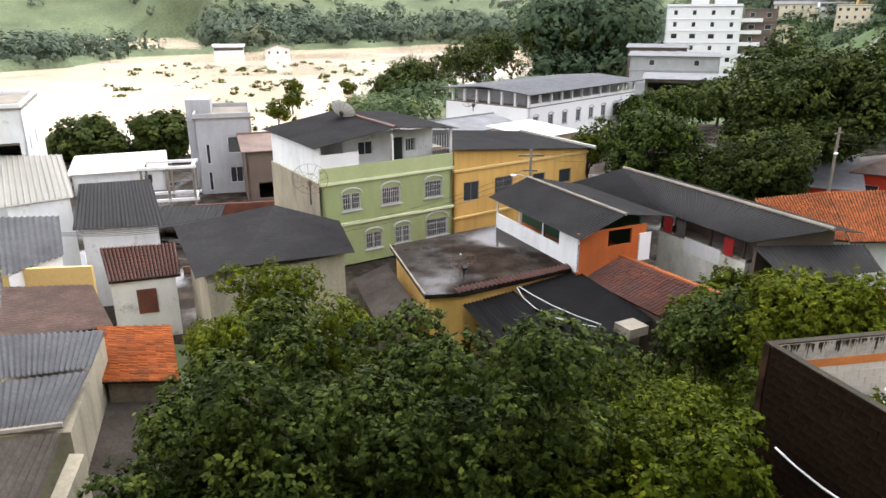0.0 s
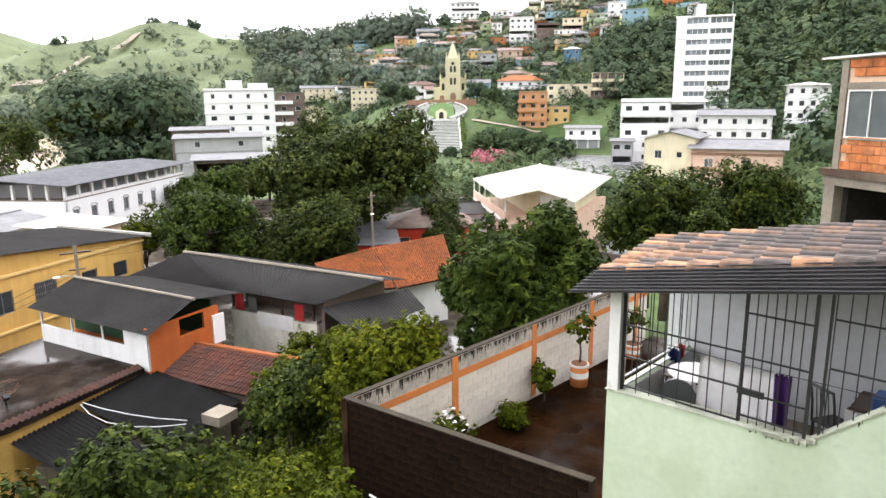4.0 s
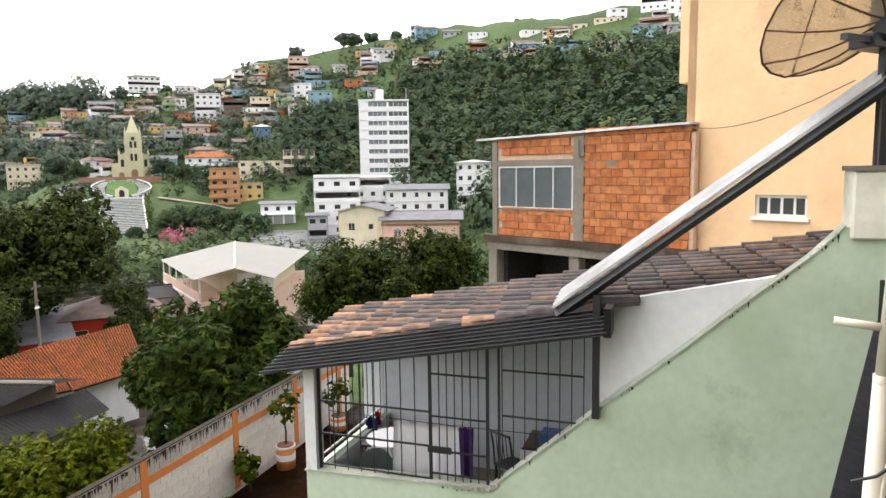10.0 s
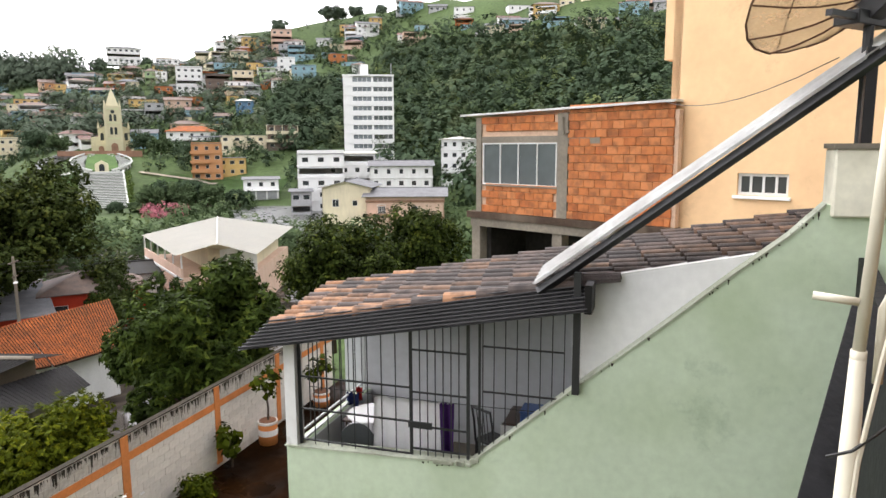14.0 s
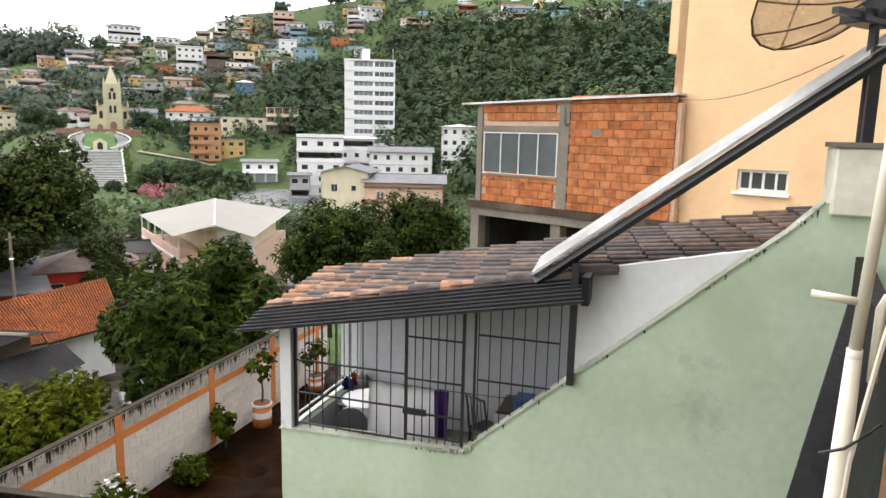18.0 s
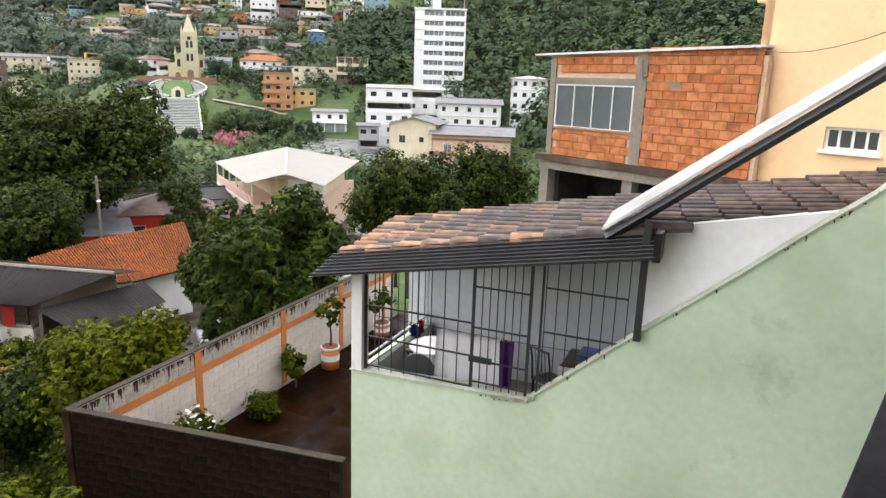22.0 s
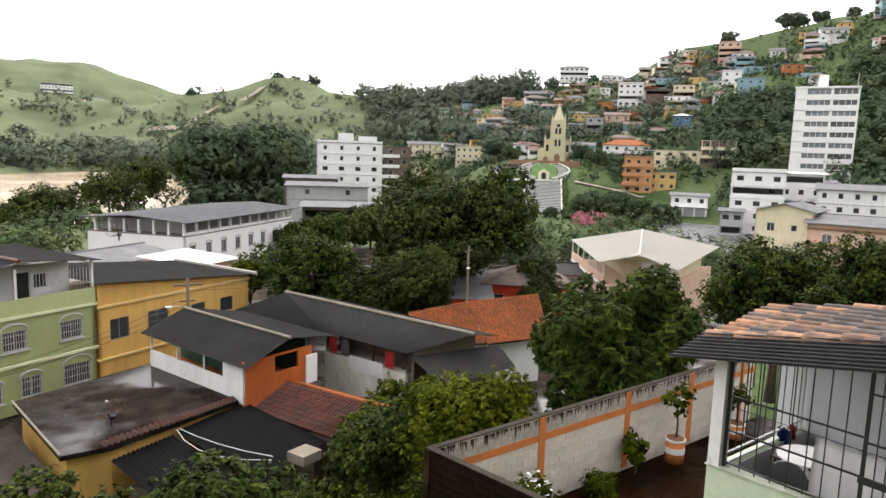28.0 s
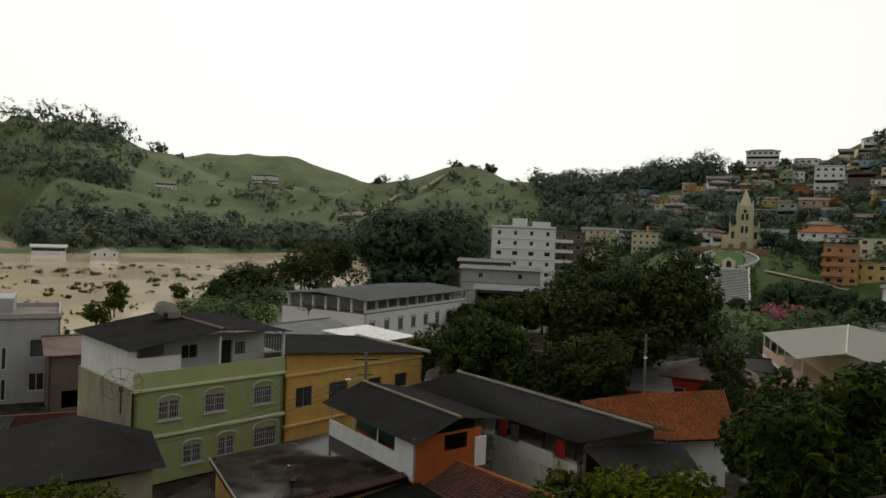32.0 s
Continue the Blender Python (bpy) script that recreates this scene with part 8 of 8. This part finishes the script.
# ---------------------------------------------------------------- white pipe and dry grass at the dark wall
wp = thing("plastic_pipe", pose(6.6, 13.2, 0, 0, 0, -72), "long white plastic pipe leaning on the dark wall", "pipe")
part("tube", rod([(0.7, -0.12, 11.2), (1.3, -0.13, 11.13), (2.0, -0.14, 11.12), (2.8, -0.14, 11.18), (3.8, -0.13, 11.42), (4.93, -0.1, 11.78)], 0.025, 8), M["clean_white"], wp, smooth=True)
rg = random.Random(81)
for k in range(16):
    x, y = rg.uniform(4.4, 7.2), rg.uniform(9.6, 13.0)
    if x > 6.2 and y < 13.2 - (x - 6.4) * 3:
        x -= 1.4
    z = ground_z(x, y)
    h = rg.uniform(10.2, 11.6) - z
    gr = thing("tall_grass", pose(x, y, z), "tall grass stalk with dry plume", "grass", "grass by the dark wall")
    part("stalk", rod([(0, 0, -0.1), (0.05, 0.02, h * 0.6), (rg.uniform(-0.2, 0.2), rg.uniform(-0.2, 0.2), h)], [0.02, 0.012, 0.006], 5), M["leaf_lime"], gr)
    v = []
    for q in range(14):
        a, e = rg.uniform(0, 6.28), rg.uniform(0.2, 0.4)
        p0 = Vector((0, 0, h * 0.93))
        d = Vector((math.cos(a) * e, math.sin(a) * e, rg.uniform(0.05, 0.35)))
        s = d.cross(Vector((0, 0, 1))).normalized() * 0.012
        v += [p0 - s, p0 + d * 0.5 - s, p0 + d, p0 + d * 0.5 + s]
    quads("plume", np.array([tuple(p) for p in v]), M["straw"], gr)
    v = []
    for q in range(22):
        a = rg.uniform(0, 6.28)
        zz = h * rg.uniform(0.1, 0.8)
        d = Vector((math.cos(a), math.sin(a), 0)) * rg.uniform(0.4, 0.7)
        s = d.cross(Vector((0, 0, 1))).normalized() * 0.03
        p0 = Vector((0, 0, zz))
        v += [p0, p0 + d * 0.5 + Vector((0, 0, 0.25)) - s, p0 + d + Vector((0, 0, 0.05)), p0 + d * 0.5 + Vector((0, 0, 0.25)) + s]
    quads("blades", np.array([tuple(p) for p in v]), M["leaf_mid"], gr)

# ---------------------------------------------------------------- single pieces: roof tiles, bricks, blocks
TM, TW = tile_mesh(0.47, 0.175, M["tile_aged"]), tile_mesh(0.47, 0.175, M["tile_warm"])
CM, CW = tile_mesh(0.47, 0.22, M["tile_aged"]), tile_mesh(0.47, 0.22, M["tile_warm"])
rt = random.Random(12)
slope = -math.degrees(math.atan(0.197))
for i in range(10):
    x = 0.14 + i * 0.252
    for j in range(18):
        v = 2.8 + 0.155 * x - j * 0.405
        if v < (-1.25 if i == 0 else -4.1):
            continue
        warm = rt.random() < 0.85 - j * 0.17 + (0.25 if i < 2 else 0)
        ob = new("tile", (CW if warm else CM) if i == 0 else (TW if warm else TM))
        ob.parent = veranda
        ob.matrix_local = pose(x + rt.uniform(-0.008, 0.008), v + rt.uniform(-0.012, 0.012), tile_z(x, v) + (0.02 if i == 0 else 0.0), -slope - 2.8, rt.uniform(-2, 2), 180)
BM_ = bpy.data.meshes.new("brick")
b = cube(0, 0.301, 0, 0.05, 0, 0.187, 0.008)
b.to_mesh(BM_)
b.free()
BM_.materials.append(M["brick"])
BH = bpy.data.meshes.new("brick_half")
b = cube(0, 0.14, 0, 0.05, 0, 0.185, 0.006)
b.to_mesh(BH)
b.free()
BH.materials.append(M["brick"])
rg = random.Random(90)
for row in range(14):
    z = BZ0 + 0.01 + row * 0.199
    x = 0.17 - (0.15 if row % 2 else 0.0)
    while x < BRICK_L - 0.1:
        long = x + 0.29 <= BRICK_L
        hid = (2.62 < x + 0.15 < 3.06) or (x > -0.2 and x < 2.55 and z + 0.15 > 18.97 and z < 20.24) or x < 0.1
        if not hid and (row < 13 or x > 3.0):
            ob = new("brick", BM_ if long else BH)
            ob.parent = brick_house
            ob.location = (x, -0.012 + rg.uniform(-0.006, 0.006), z)
        x += 0.305


def block_mesh(name, mat):
    me = bpy.data.meshes.new(name)
    q = cube(0, 0.39, 0, 0.03, 0, 0.192, 0.004)
    q.to_mesh(me)
    q.free()
    me.materials.append(mat)
    return me


WB, BB, DB = block_mesh("block", M["white_block"]), block_mesh("block", M["bare_block"]), block_mesh("block", M["dark_block"])
for row in range(11):
    z = 13.27 - 0.197 * (row + 1)
    for i in range(37):
        x = i * 0.395 - (0.2 if row % 2 else 0)
        if x > FAR_WALL_L - 0.4:
            continue
        x = max(x, 0.0)
        ob = new("block", BB if row < 3 else WB)
        ob.parent = far_wall
        ob.location = (x, -0.012 + rg.uniform(-0.003, 0.003), z)
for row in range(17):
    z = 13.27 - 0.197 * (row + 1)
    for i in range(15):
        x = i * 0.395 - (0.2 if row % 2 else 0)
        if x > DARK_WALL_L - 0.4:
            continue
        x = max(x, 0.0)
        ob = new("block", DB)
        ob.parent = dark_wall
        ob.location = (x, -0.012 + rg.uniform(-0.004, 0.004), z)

# ---------------------------------------------------------------- mould that runs down from the wall tops
M["mould"] = surface("black_mould", (0.06, 0.053, 0.043), 0.95, 0.4, 6, 30, 0.2)
M["green_mould"] = surface("grey_green_mould", (0.2, 0.23, 0.16), 0.95, 0.4, 4, 25, 0.2)


def runs(name, label, spots, material, parent):
    """Thin ragged runs of mould on a face: (p, along, down, width, length) each."""
    b = bmesh.new()
    for p, al, dn, w, h in spots:
        out = al.cross(dn).normalized() * 0.003
        k = 5
        left = [p - al * w * (0.5 - 0.08 * rg.random()) * (1 - i / k * rg.uniform(0.5, 0.95)) + dn * h * i / k for i in range(k)]
        right = [p + al * w * (0.5 - 0.08 * rg.random()) * (1 - i / k * rg.uniform(0.5, 0.95)) + dn * h * i / k for i in range(k)]
        ring = left + [p + dn * h + al * w * rg.uniform(-0.2, 0.2)] + right[::-1]
        vs = [b.verts.new(q + out) for q in ring]
        try:
            b.faces.new(vs)
        except ValueError:
            pass
    ob = part(name, b, material, parent, label)
    ob["kind"] = "stuff"


rg = random.Random(95)
down = Vector((0, 0, -1))
runs("mould_runs", "black mould running down from the wall top", [(Vector((rg.uniform(0.05, FAR_WALL_L - 0.1), -0.018, 13.285 - abs(rg.gauss(0, 0.02)))), Vector((1, 0, 0)), down, rg.uniform(0.012, 0.07) * rg.uniform(0.5, 1.6), min(abs(rg.gauss(0, 0.14)) + 0.03, 0.5)) for _ in range(520)], M["mould"], far_wall)
spots = []
for (v0, z0), (v1, z1) in zip(SLOPE, SLOPE[1:]):
    for _ in range(16):
        q = rg.random()
        spots.append((Vector((-0.002, v0 + (v1 - v0) * q, z0 + (z1 - z0) * q - 0.01)), Vector((0, -1, 0)), down, rg.uniform(0.02, 0.11), abs(rg.gauss(0, 0.07)) + 0.03))
for _ in range(26):
    v = rg.uniform(0.0, 0.7)
    spots.append((Vector((-0.002, v, sill(v) - rg.uniform(0.0, 0.05))), Vector((0, -1, 0)), down, rg.uniform(0.03, 0.12), rg.uniform(0.02, 0.1)))
runs("edge_mould", "grey-green mould below the wall's edge", spots, M["green_mould"], veranda)
runs("edge_soot", "black specks below the wall's edge", [(q[0] + Vector((-0.002, 0, 0)), q[1], q[2], q[3] * 0.4, q[4] * 0.4) for q in spots[::3]], M["mould"], veranda)
for _ in range(14):
    v = rg.uniform(-0.05, 0.5)
    part("loose_render", cube(-0.03, 0.02, v - rg.uniform(0.02, 0.06), v + rg.uniform(0.02, 0.05), sill(v) - 0.03, sill(v) + rg.uniform(0.015, 0.04), 0.008), M["coping"], veranda)
